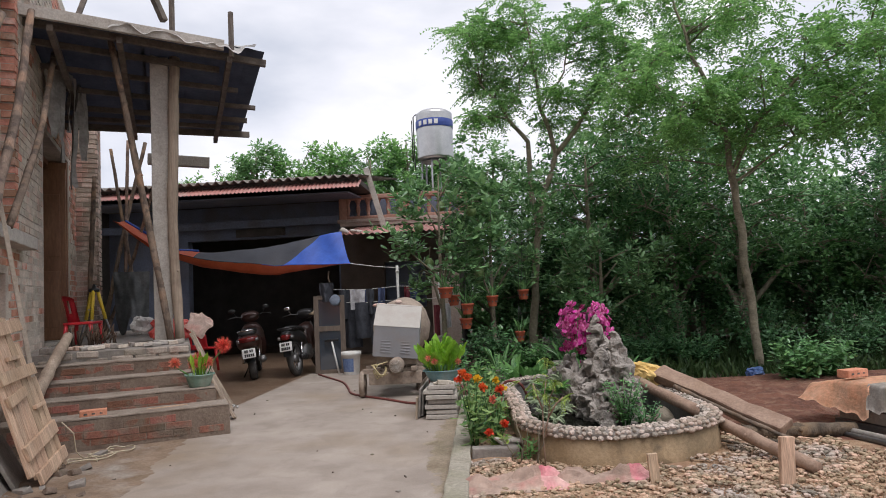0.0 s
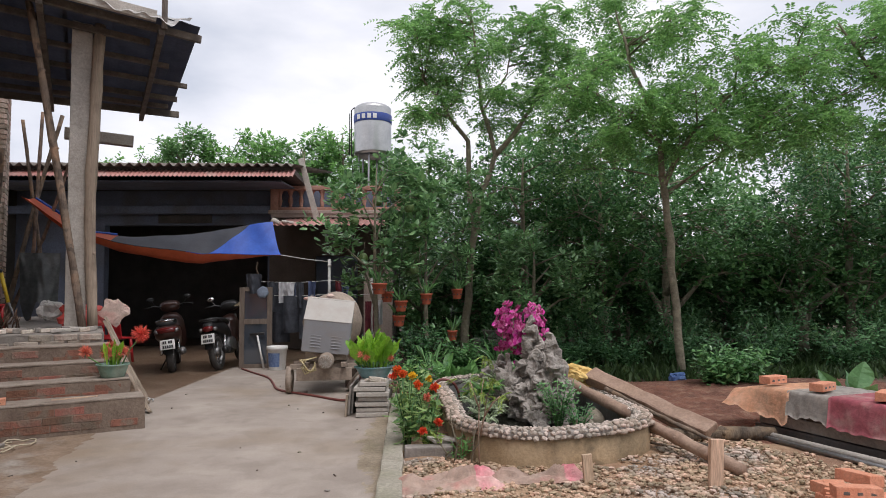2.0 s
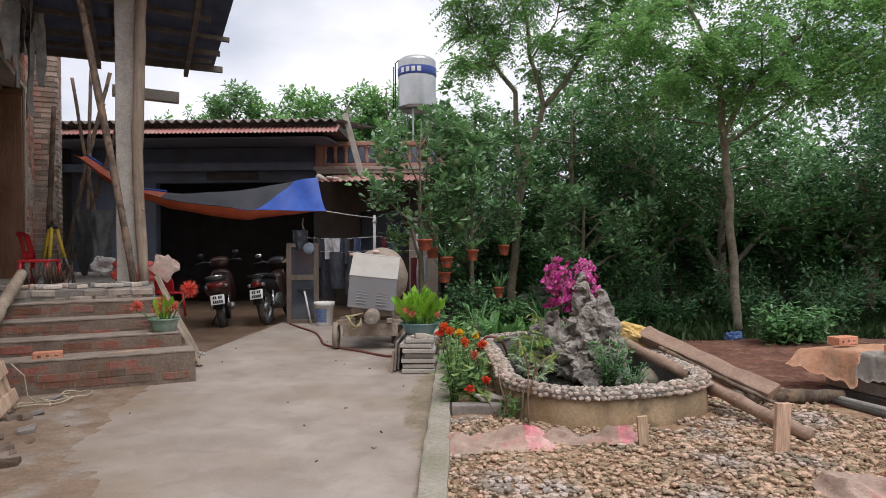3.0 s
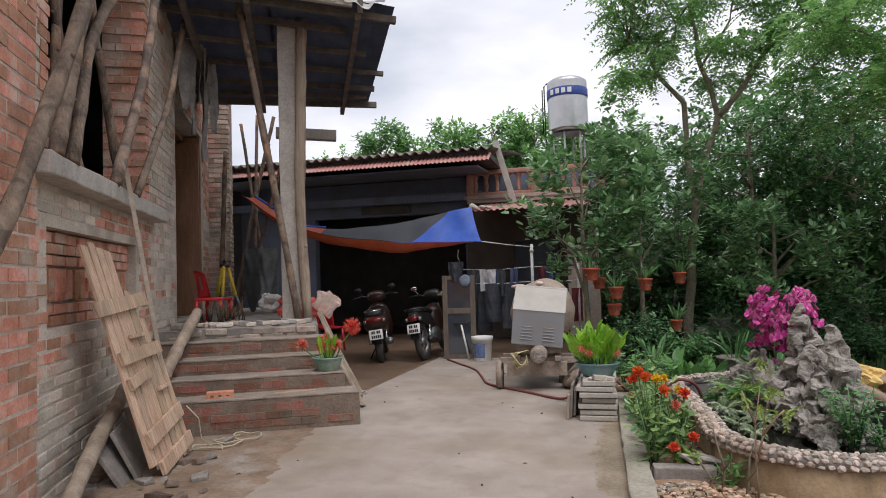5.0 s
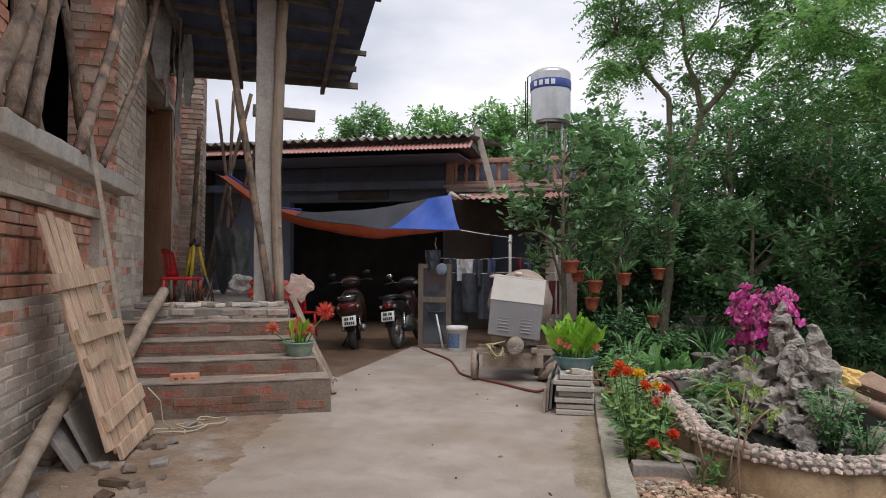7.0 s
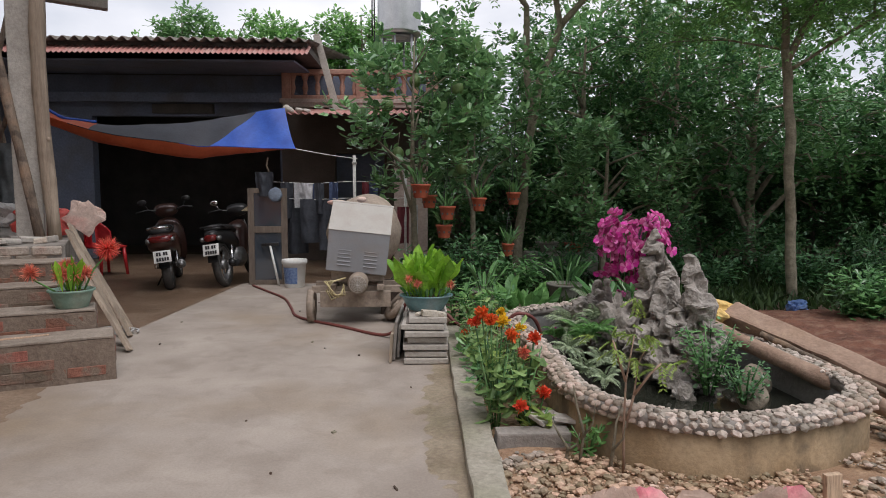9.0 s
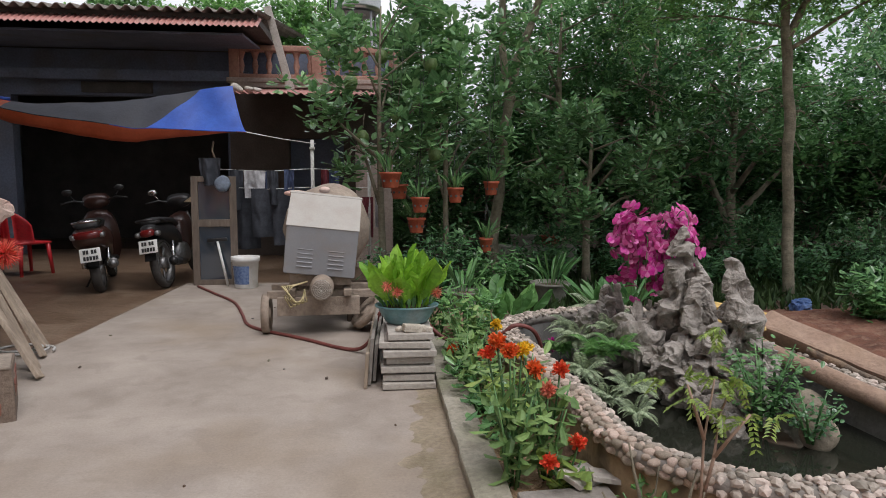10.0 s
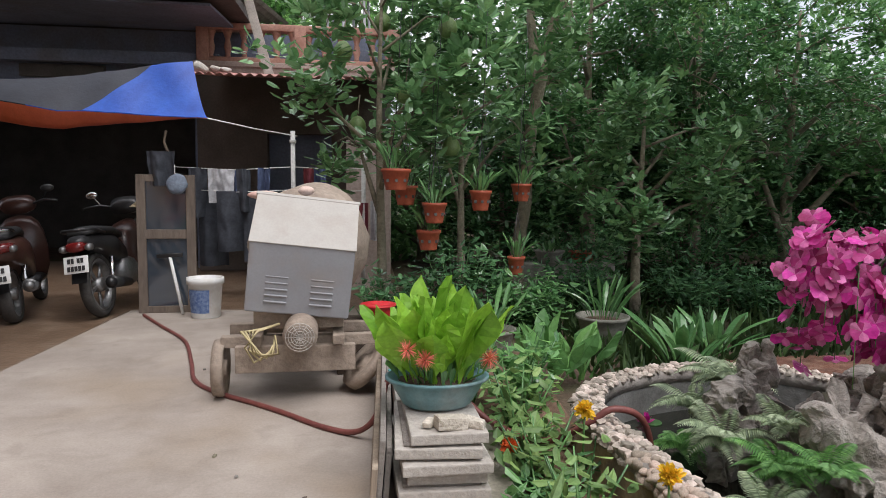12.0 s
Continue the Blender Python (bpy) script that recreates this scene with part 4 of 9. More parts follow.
grown_tree("tall_feathery_tree", "tall many-limbed feathery-leaved tree with open crown", [
    ([(1.05, 10.4, -0.04), (1.06, 10.4, 0.5), (1.14, 10.4, 1.81), (1.37, 10.4, 2.79), (1.57, 10.4, 3.27), (1.36, 10.4, 4.16), (1.26, 10.4, 4.81), (1.2, 10.4, 5.6)], 0.08, 0.016),
    ([(1.57, 10.4, 3.27), (2.01, 10.4, 3.84), (2.3, 10.4, 4.19), (2.76, 10.5, 4.52), (3.5, 10.6, 4.75)], 0.045, 0.012),
    ([(1.10, 10.4, 1.2), (1.2, 10.45, 2.16), (1.11, 10.45, 3.53), (0.84, 10.4, 3.87), (0.72, 10.4, 4.15), (0.45, 10.4, 4.5)], 0.06, 0.014),
    ([(0.8, 10.4, 3.95), (1.0, 10.4, 4.25), (1.05, 10.3, 4.6)], 0.02, 0.008),
    ([(1.42, 10.4, 4.0), (1.75, 10.3, 4.6), (1.9, 10.2, 5.2)], 0.022, 0.008)],
    [(0.25, 10.4, 4.9, 0.22), (0.5, 10.4, 4.75, 0.28), (0.85, 10.4, 5.25, 0.34), (0.75, 10.4, 4.42, 0.24), (1.4, 10.4, 4.72, 0.36), (1.85, 10.3, 5.2, 0.38), (1.2, 10.4, 5.65, 0.42), (2.2, 10.4, 4.75, 0.32), (2.75, 10.5, 5.05, 0.36), (3.15, 10.5, 4.72, 0.36), (0.45, 10.4, 5.5, 0.32), (1.6, 10.4, 4.15, 0.26), (2.3, 10.4, 5.55, 0.40), (3.6, 10.6, 5.2, 0.36), (2.0, 10.4, 4.2, 0.3), (0.45, 10.4, 3.9, 0.2)],
    LEAF_FROND, tips=11, seed=5, spread=0.5, size=(0.062, 0.03))
grown_tree("feathery_tree", "feathery-leaved tree with pale limbs beyond the timber stack", [
    ([(8.0, 9.2, -0.04), (7.9, 9.1, 1.5), (7.5, 8.9, 2.8), (6.9, 8.6, 3.6), (6.2, 8.3, 4.1), (5.8, 8.2, 4.6)], 0.09, 0.012),
    ([(7.5, 8.9, 2.8), (7.6, 8.8, 4.0), (7.4, 8.7, 5.2)], 0.05, 0.012)],
    [(6.4, 8.3, 4.6, 0.4), (7.0, 8.5, 4.2, 0.45), (6.9, 8.6, 5.0, 0.45), (7.6, 8.7, 4.6, 0.5), (7.5, 8.8, 5.5, 0.5), (8.2, 9.0, 4.4, 0.5), (7.2, 8.6, 3.4, 0.4), (8.4, 9.0, 3.4, 0.5)],
    LEAF_FROND, tips=11, seed=9)
tree("pomelo_tree", (-0.28, 9.5, -0.03), 3.2, 0.045, (0.10, -0.1, 2.0, 0.95, 0.85, 1.3), "pomelo tree with glossy dark leaves and green fruit", LEAF_POMELO, clumps=155, per=17, reach=0.10, size=(0.11, 0.06), fork=0.3, limbs=11, seed=8, tuft=True)
tree("citrus_tree", (0.45, 10.0, -0.03), 3.3, 0.04, (0.15, 0, 1.95, 0.85, 0.8, 1.35), "young citrus tree with glossy leaves", LEAF_POMELO, clumps=140, per=17, reach=0.10, size=(0.105, 0.055), fork=0.3, limbs=10, seed=9, tuft=True)
tree("longan_tree", (2.05, 9.9, -0.03), 2.3, 0.05, (0.1, -0.1, 1.25, 0.95, 0.8, 0.9), "low spreading tree with glossy green leaves", LEAF_POMELO, clumps=190, per=18, reach=0.10, size=(0.09, 0.046), fork=0.25, limbs=9, seed=10, tuft=True)
dark = [(2.3, 12.0, 3.9), (3.8, 12.2, 4.2), (4.9, 11.9, 3.7), (7.9, 11.2, 4.2), (4.7, 14.2, 5.2), (2.7, 14.0, 4.6), (1.3, 13.4, 2.9), (0.5, 14.6, 2.4), (9.8, 12.4, 4.9), (6.5, 12.9, 3.1), (3.6, 13.2, 4.9), (10.8, 11.2, 5.0), (7.1, 11.4, 2.9), (8.9, 13.6, 4.6)]
hedge = [(1.3, 12.2), (2.3, 12.6), (3.3, 12.9), (4.4, 12.6), (5.5, 12.8), (6.6, 12.4), (7.7, 12.6), (8.8, 12.0), (10.0, 11.8)]
for i, (x, y, h) in enumerate(dark):
    tree("shade_tree", (x, y, -0.03), h, 0.09, (0, -0.1, h * 0.52, 1.5, 1.3, h * 0.47), "dense dark-leaved garden tree", LEAF_DARK if i % 2 else LEAF_MID, clumps=310, per=24, reach=0.14, size=(0.088, 0.046), tuft=True, fork=0.1, limbs=13, seed=20 + i, group="trees behind the garden", hollow=0.42)
for i, (x, y) in enumerate(hedge):
    tree("hedge_shrub", (x, y, -0.03), 2.1, 0.05, (0, 0, 1.0, 0.95, 0.7, 1.0), "dense dark shrub closing the back of the garden", LEAF_DARK, clumps=210, per=26, reach=0.16, size=(0.10, 0.052), tuft=True, fork=0.04, limbs=9, seed=90 + i, category="shrub", group="shrubs at the back of the garden", hollow=0.6)
for i, (x, y, h) in enumerate(((-6.6, 20, 6.5), (-5.4, 20.5, 6.2), (-4.2, 19.6, 5.9), (-3.0, 19.6, 5.8), (-1.9, 20, 6.5), (-0.6, 20, 5.9), (0.8, 19, 5.4), (-8.6, 21, 5.6))):
    tree("backyard_tree", (x, y, -0.03), h, 0.12, (0, 0, h * 0.70, 1.1, 1.1, h * 0.27), "leafy tree behind the old house", LEAF_HAZY if i % 3 == 0 else LEAF_FROND, clumps=230, per=26, reach=0.20, size=(0.13, 0.07), tuft=True, fork=0.3, limbs=11, seed=50 + i, group="trees behind the house")

# ---- left side: poles, pallet, boards ----


def bent_pole(name, p0, p1, r0, r1, label, category="pole", bend=0.04, seed=0, material=None, group="", m=None):
    p0, p1 = Vector(p0), Vector(p1)
    rr = random.Random(seed)
    pts, rad = [], []
    k = 14
    side = Vector((rr.uniform(-1, 1), rr.uniform(-1, 1), 0))
    for i in range(k + 1):
        s = i / k
        w = math.sin(math.pi * s) * bend + 0.25 * bend * math.sin(7 * s + seed) * (s * (1 - s) * 4)
        pts.append((p1 - p0) * s + side * w)
        rad.append((r0 + (r1 - r0) * s) * (1 + 0.2 * noise.noise(Vector((s * 11, seed, 0)))))
    ob = thing(name, (0, 0, 0), label, category, group)
    ob.matrix_world = (m or Matrix()) @ Matrix.Translation(p0)
    bm = new_bm()
    tube(bm, pts, rad, 10)
    rough(bm, 0.008, 13, seed)
    for i in range(3):
        s = 0.2 + 0.25 * i + 0.1 * rr.random()
        q = (p1 - p0) * s + side * math.sin(math.pi * s) * bend
        r = r0 + (r1 - r0) * s
        d = Vector((rr.uniform(-1, 1), rr.uniform(-1, 1), 0.2)).normalized()
        rod(bm, q + d * r * 0.6, q + d * (r + 0.012), r * 0.45, r * 0.3, 7)
    part("shaft", bm, material or POLE, ob)
    return ob


LEDGE = 1.93
poles = [  # base b, top b, top z, base z, a base, a top, radius
    (-2.58, -1.37, 3.4, 1.25, -1.70, -1.64, 0.050), (-1.60, -0.58, 3.6, LEDGE, -1.74, -1.74, 0.054), (-1.36, -0.10, 3.7, LEDGE, -1.74, -1.74, 0.050),
    (-0.54, 1.01, 4.2, LEDGE, -1.72, -1.72, 0.050), (0.05, 2.53, 4.7, LEDGE, -1.72, -1.70, 0.040), (-0.66, -1.0, 3.4, LEDGE, -1.90, -1.96, 0.042), (0.33, -0.19, 3.7, LEDGE, -1.88, -2.0, 0.046), (-1.15, -0.75, 3.5, LEDGE, -1.92, -1.98, 0.04)]
for i, (b0, b1, z1, z0, a0, a1, r) in enumerate(poles):
    bent_pole("wooden_pole", (a0, b0, z0), (a1, b1, z1), r * 0.82, r * 0.7, "rough barked wooden pole leaning in the window opening", bend=0.09, seed=i + 2, group="poles leaning on the brick wall", m=HOUSE)
bent_pole("porch_post", (-0.40, 1.80, 0.765), (-0.40, 1.80, 4.14), 0.055, 0.06, "bare wooden post tied beside the concrete pillar", "post", 0.05, 31, WOOD, m=HOUSE)
bent_pole("leaning_prop", (-0.49, 1.68, 0.765), (-1.08, 1.62, 4.3), 0.04, 0.035, "thin leaning wooden prop on the landing", "pole", 0.07, 33, POLE, m=HOUSE)
for i, (p0, p1, r) in enumerate((((-1.5, 5.0, 0.765), (-0.85, 5.1, 3.85), 0.035), ((-1.2, 5.1, 0.765), (-1.1, 5.0, 3.85), 0.03), ((-1.45, 4.9, 0.765), (-0.6, 4.6, 3.5), 0.028), ((-1.65, 4.7, 0.765), (-1.55, 4.7, 3.2), 0.04), ((-0.95, 5.15, 0.765), (-1.35, 5.0, 3.7), 0.03))):
    bent_pole("scaffold_pole", p0, p1, r, r * 0.8, "thin wooden scaffold pole at the end of the landing", "pole", 0.05, 60 + i, POLE, "scaffold poles", HOUSE)
bm = new_bm()
box(bm, (0.9, 0.14, 0.16), (-0.35, 4.5, 3.44), (0, 2, 0), bevel=0.008)
ob = part("formwork_beam", bm, CEMENT_PALE, smooth=False)
ob.matrix_world = HOUSE
tagged(ob, "pale formwork beam end jutting past the porch", "beam", kind="structure")
bent_pole("bamboo_pole", (-1.62, 0.05, 0.30), (-1.46, 1.25, 0.93), 0.055, 0.05, "thick pale bamboo pole lying on the steps", "pole", 0.02, 41, WOOD, m=HOUSE)
bent_pole("fallen_pole", (-1.56, -2.25, 0.05), (-1.74, -0.05, 0.52), 0.05, 0.045, "pale wooden pole lying against the wall foot", "pole", 0.02, 43, WOOD, m=HOUSE)

pallet = thing("leaning_pallet", (0, 0, 0), "old nailed plank pallet leaning on the brick wall", "pallet")
# leans from the yard (a -1.25) to the wall (a -1.78)
pl0, plx = Vector((-1.30, -0.85, 0.03)), Vector((0.10, 0.78, 0.03)).normalized()
plz = (Vector((-1.76, -0.72, 1.50)) - pl0).normalized()
ply = plz.cross(plx).normalized()
plx = ply.cross(plz).normalized()
PANEL = HOUSE @ Matrix.Translation(pl0) @ Matrix((plx, ply, plz)).transposed().to_4x4()
pallet.matrix_world = PANEL
rr = random.Random(5)
for i, (x, w, z0, z1) in enumerate(((-0.30, 0.10, 0.05, 1.50), (-0.20, 0.09, 0.02, 1.53), (-0.10, 0.10, 0.0, 1.5), (0.0, 0.10, 0.0, 1.49), (0.11, 0.11, -0.02, 1.20), (0.22, 0.10, 0.0, 1.0), (0.32, 0.09, 0.0, 0.72))):
    bm = new_bm()
    box(bm, (w - 0.008, 0.02, z1 - z0), (x, 0.0, (z0 + z1) / 2), (0, rr.uniform(-0.6, 0.6), 0), bevel=0.003)
    rough(bm, 0.004, 6, i)
    part("plank", bm, BOARD, pallet, smooth=False)
for x0, x1, z, h, t in ((-0.47, 0.34, 1.10, 0.10, 6), (-0.34, 0.32, 0.76, 0.09, 4), (-0.33, 0.02, 0.6, 0.075, 10), (-0.33, 0.34, 0.26, 0.10, 9), (-0.26, 0.36, 0.06, 0.09, 8), (-0.1, 0.12, 0.88, 0.03, 3), (0.08, 0.28, 0.50, 0.03, 4)):
    bm = new_bm()
    box(bm, (x1 - x0, 0.028, h), ((x0 + x1) / 2, -0.026, z), (0, -t, 0), bevel=0.004)
    rough(bm, 0.004, 7, z * 9)
    part("batten", bm, BOARD, pallet, smooth=False)
lath = thing("timber_lath", (0, 0, 0), "thin pale timber lath leaning on the ledge", "lath")
lath.matrix_world = HOUSE
bm = new_bm()
rod(bm, (-1.50, 0.04, 0.27), (-1.70, -0.36, 2.08), 0.024, 0.021, 4)
part("stick", bm, mat("pale_lath", (0.42, 0.36, 0.29), (0.55, 0.48, 0.40), 8, 0.85, 0.3, 40), lath, smooth=False)
coil = thing("cord", (0, 0, 0), "tangled pale cord at the foot of the panel", "cord")
coil.matrix_world = HOUSE @ Matrix.Translation((-1.05, -0.55, 0.012))
bm = new_bm()
tube(bm, [(-0.12 + 0.14 * math.cos(k * 0.5) + 0.01 * k, 0.1 * math.sin(k * 0.5) + 0.012 * k, 0.006 + 0.02 * abs(math.sin(k * 0.9))) for k in range(34)], 0.006, 5)
tube(bm, [(-0.2, -0.1, 0.35), (-0.13, -0.05, 0.25), (-0.12, 0.0, 0.1), (-0.05, 0.02, 0.01)], 0.005, 5)
part("loops", bm, mat("straw_cord", (0.42, 0.36, 0.25), (0.55, 0.48, 0.36), 9, 0.8, 0.1), coil)

# rubble and broken tiles at the wall foot
rubble = []
for i in range(46):
    bm = new_bm()
    s = rr.uniform(0.02, 0.07)
    box(bm, (s * rr.uniform(1, 2.4), s * rr.uniform(0.8, 1.6), s * 0.7), bevel=s * 0.15)
    rough(bm, s * 0.25, 20, i)
    ob = part("rubble_piece", bm, rr.choice((CEMENT, CEMENT, STEP_TOP, SOIL)), smooth=False)
    ob.matrix_world = HOUSE @ pose(rr.uniform(-1.8, -1.0), rr.uniform(-2.2, -0.1), s * 0.3, rr.uniform(-20, 20), rr.uniform(-20, 20), rr.uniform(0, 360))
    tagged(ob, "broken chunk of brick or cement on the ground", "rubble", "rubble by the wall")
for i, (a, b, t) in enumerate(((-1.62, -1.0, 58), (-1.58, -0.85, 64), (-1.66, -0.7, 70))):
    bm = new_bm()
    box(bm, (0.025, 0.5, 0.34), (0, 0, 0.17), bevel=0.004)
    ob = part("slate_board", bm, CEMENT, smooth=False)
    ob.matrix_world = HOUSE @ pose(a + 0.1, b, 0.0, 0, t - 90, 4 * i)
    tagged(ob, "dark grey cement board leaning at the wall foot", "board", "boards at the wall foot")
# trampled soil by the steps


def thin_sheet(a0, a1, b0, b1, n, cover, thick, lumps):
    """A grid that lies above the paving where cover(a, b) is positive and dips below it elsewhere."""
    bm = new_bm()
    g = []
    m = int(n * (b1 - b0) / (a1 - a0))
    for i in range(n + 1):
        row = []
        for j in range(m + 1):
            a, b = a0 + (a1 - a0) * i / n, b0 + (b1 - b0) * j / m
            c = cover(a, b) + 0.10 * noise.noise(Vector((a * 6, b * 6, 2))) + 0.06 * noise.noise(Vector((a * 17, b * 17, 4)))
            edge = min(a - a0, a1 - a, b - b0, b1 - b) / 0.15 - 0.6
            c = min(1.0, max(-1.0, min(c / 0.3, edge)))
            row.append(bm.verts.new((a, b, thick * c + lumps * max(0.0, c) * noise.noise(Vector((a * 9, b * 9, 3))))))
        g.append(row)
    for i in range(n):
        for j in range(m):
            bm.faces.new((g[i][j], g[i + 1][j], g[i + 1][j + 1], g[i][j + 1]))
    return bm


bm = thin_sheet(-2.1, 0.0, -2.9, 0.12, 90, lambda a, b: -0.66 + 0.25 * (b + 2.0) / 2.0 + 0.4 * noise.noise(Vector((a * 0.9, b * 1.3, 5))) - a, 0.010, 0.012)
ob = part("spilled_sand", bm, mat("sandy_mud", (0.17, 0.115, 0.075), (0.28, 0.205, 0.145), 4, 0.97, 0.6, 35, stain=(0.36, 0.33, 0.29), stain_scale=3, stain_amount=0.7))
ob.matrix_world = HOUSE
tagged(ob, "spilled sand and mud at the foot of the steps", "sand", kind="stuff")
bm = thin_sheet(-0.7, 0.15, 2.6, 7.6, 46, lambda a, b: a + 0.12 + 0.10 * (b - 5.5) / 2 + 0.25 * noise.noise(Vector((a * 1.1, b * 0.9, 9))), 0.004, 0.002)
tagged(part("silt", bm, mat("damp_silt", (0.20, 0.155, 0.105), (0.31, 0.255, 0.185), 5, 0.6, 0.3, 40, stain=(0.17, 0.145, 0.08), stain_scale=4)), "damp yellowish silt along the kerb", "silt", kind="stuff")

# ---- on the steps and the landing ----


def brick_thing(m, label="loose hollow clay brick", group=""):
    ob = thing("loose_brick", (0, 0, 0), label, "brick", group)
    ob.matrix_world = m
    bm = new_bm()
    box(bm, (0.21, 0.10, 0.06), (0, 0, 0.03), bevel=0.005)
    rough(bm, 0.003, 15)
    part("body", bm, BRICK_NEW, ob, smooth=False)
    # small blocks coloured as the shade in the core holes
    for x in (-0.06, 0.0, 0.06):
        part("hollow", box(new_bm(), (0.032, 0.006, 0.02), (x, -0.0475, 0.03), bevel=0.004), DARK_INSIDE, ob, "core hole coloured dark for its shade")
    return ob


brick_thing(HOUSE @ pose(-1.12, 0.13, RISE[0] + 0.004, 0, 0, 4), "loose hollow clay brick on the bottom step")
bm = new_bm()
rod(bm, (-0.70, 0.14, RISE[0] + 0.012), (-0.36, 0.18, RISE[0] + 0.016), 0.010, 0.007, 6)
ob = part("stick", bm, BOARD)
ob.matrix_world = HOUSE
tagged(ob, "thin wooden stick lying on a step", "stick")


def bowl_pot(ob, r, h, material, oval=(1, 1), name="pot", soil=True):
    bm = new_bm()
    lathe(bm, [(0, 0), (r * 0.62, 0), (r * 0.7, h * 0.1), (r * 0.86, h * 0.55), (r * 0.95, h * 0.86), (r * 1.04, h * 0.9), (r * 1.05, h), (r * 0.97, h), (r * 0.9, h * 0.85), (0, h * 0.8)], 28, oval=oval)
    part(name, bm, material, ob)
    if soil:
        bm = new_bm()
        lathe(bm, [(r * 0.9, h * 0.82), (r * 0.5, h * 0.9), (0, h * 0.93)], 20, oval=oval)
        rough(bm, 0.006, 30)
        part("soil", bm, SOIL, ob)


def blades(n, r, h, w, spread, z0=0.0, oval=(1, 1), curl=0.25, seg=6, tilt=0.35):
    """Broad long leaves rising from a pot, each a strip with a midrib."""
    vs, fs, k = [], [], 0
    for i in range(n):
        a = rng.random() * 2 * math.pi
        rad = r * math.sqrt(rng.random())
        base = np.array([rad * oval[0] * math.cos(a), rad * oval[1] * math.sin(a), z0])
        out = np.array([math.cos(a), math.sin(a), 0]) * (0.3 + 0.7 * rad / max(r, 1e-6))
        L, Wd, lean = h * (0.6 + 0.45 * rng.random()), w * (0.7 + 0.5 * rng.random()), tilt * rng.random() + 0.05
        side = np.array([-math.sin(a + rng.normal() * 0.8), math.cos(a + rng.normal() * 0.8), 0])
        bend = curl * rng.random()
        for j in range(seg + 1):
            s = j / seg
            c = base + np.array([0, 0, 1]) * L * s * (1 - 0.35 * bend * s) + out * spread * L * (lean * s + bend * s * s)
            ww = Wd * 0.5 * (2.1 * s ** 1.3 * (1.0 - s) ** 0.45 + 0.07)
            n_ = np.cross(side, np.array([0, 0, 1.0]))
            vs += [c - side * ww + n_ * ww * 0.35, c, c + side * ww + n_ * ww * 0.35]
            if j < seg:
                q = k + j * 3
                fs += [[q, q + 1, q + 4, q + 3], [q + 1, q + 2, q + 5, q + 4]]
        k += (seg + 1) * 3
    return np.array(vs), np.array(fs)


def petals(centres, n, r, w, flat=0.4):
    c = np.repeat(np.asarray(centres, float), n, 0)
    d = unit(len(c))
    d[:, 2] = np.abs(d[:, 2]) * flat + 0.1
    return petal_arrays(c, d, unit(len(c)) * 0.3 + np.array([0, 0, 1.0]), r * (0.7 + 0.5 * rng.random(len(c))), w, 0.1)


GREEN_POT = mat("green_glaze", (0.14, 0.24, 0.19), (0.22, 0.34, 0.27), 5, 0.5, 0.1, 30, stain=(0.3, 0.27, 0.22), stain_scale=5)
TEAL_POT = mat("teal_glaze", (0.10, 0.22, 0.24), (0.16, 0.30, 0.32), 5, 0.45, 0.1, 30, stain=(0.27, 0.26, 0.23), stain_scale=5)
PETAL_ORANGE = mat("orange_petal", (0.68, 0.10, 0.02), (0.80, 0.18, 0.04), 20, 0.6, 0.0, island=0.2, through_light=0.3)
PETAL_RED = mat("red_petal", (0.74, 0.07, 0.025), (0.86, 0.14, 0.06), 20, 0.6, 0.0, island=0.2, through_light=0.3)
PETAL_FIRE = mat("fire_coral_petal", (0.70, 0.09, 0.06), (0.82, 0.17, 0.12), 20, 0.6, 0.0, island=0.25, through_light=0.3)
PETAL_CORAL = mat("coral_petal", (0.72, 0.20, 0.13), (0.82, 0.30, 0.20), 20, 0.6, 0.0, island=0.2, through_light=0.3)
PETAL_YELLOW = mat("yellow_petal", (0.80, 0.48, 0.02), (0.88, 0.60, 0.04), 20, 0.6, 0.0, island=0.15, through_light=0.3)
PETAL_PINK = mat("orchid_petal", (0.36, 0.006, 0.14), (0.56, 0.04, 0.27), 30, 0.5, 0.0, island=0.5, through_light=0.3)
PETAL_DEEP = mat("deep_orchid_petal", (0.22, 0.004, 0.08), (0.34, 0.01, 0.14), 12, 0.5, 0.0, island=0.3)
PETAL_PALE = mat("pale_orchid_petal", (0.46, 0.03, 0.22), (0.70, 0.22, 0.44), 12, 0.55, 0.0, island=0.35, through_light=0.3)

blood = thing("blood_lily_pot", (0, 0, 0), "green glazed bowl of red globe lilies on the second step", "potted plant")
blood.matrix_world = HOUSE @ Matrix.Translation((-0.24, 0.43, RISE[1] + 0.004))
bowl_pot(blood, 0.135, 0.13, GREEN_POT)
v, f = blades(12, 0.07, 0.28, 0.05, 0.6, 0.11)
raw("leaves", v, f, LEAF_LIME, blood)
stems = [(-0.05, -0.03, 0.20), (0.02, -0.05, 0.20), (0.08, 0.0, 0.2), (-0.02, 0.03, 0.24), (0.22, -0.02, 0.36), (-0.22, -0.06, 0.22)]
bm = new_bm()
for x, y, z in stems:
    tube(bm, [(x * 0.3, y * 0.3, 0.1), (x * 0.6, y * 0.6, z * 0.7), (x, y, z)], 0.006, 6)
part("stem", bm, LEAF_LIGHT, blood)
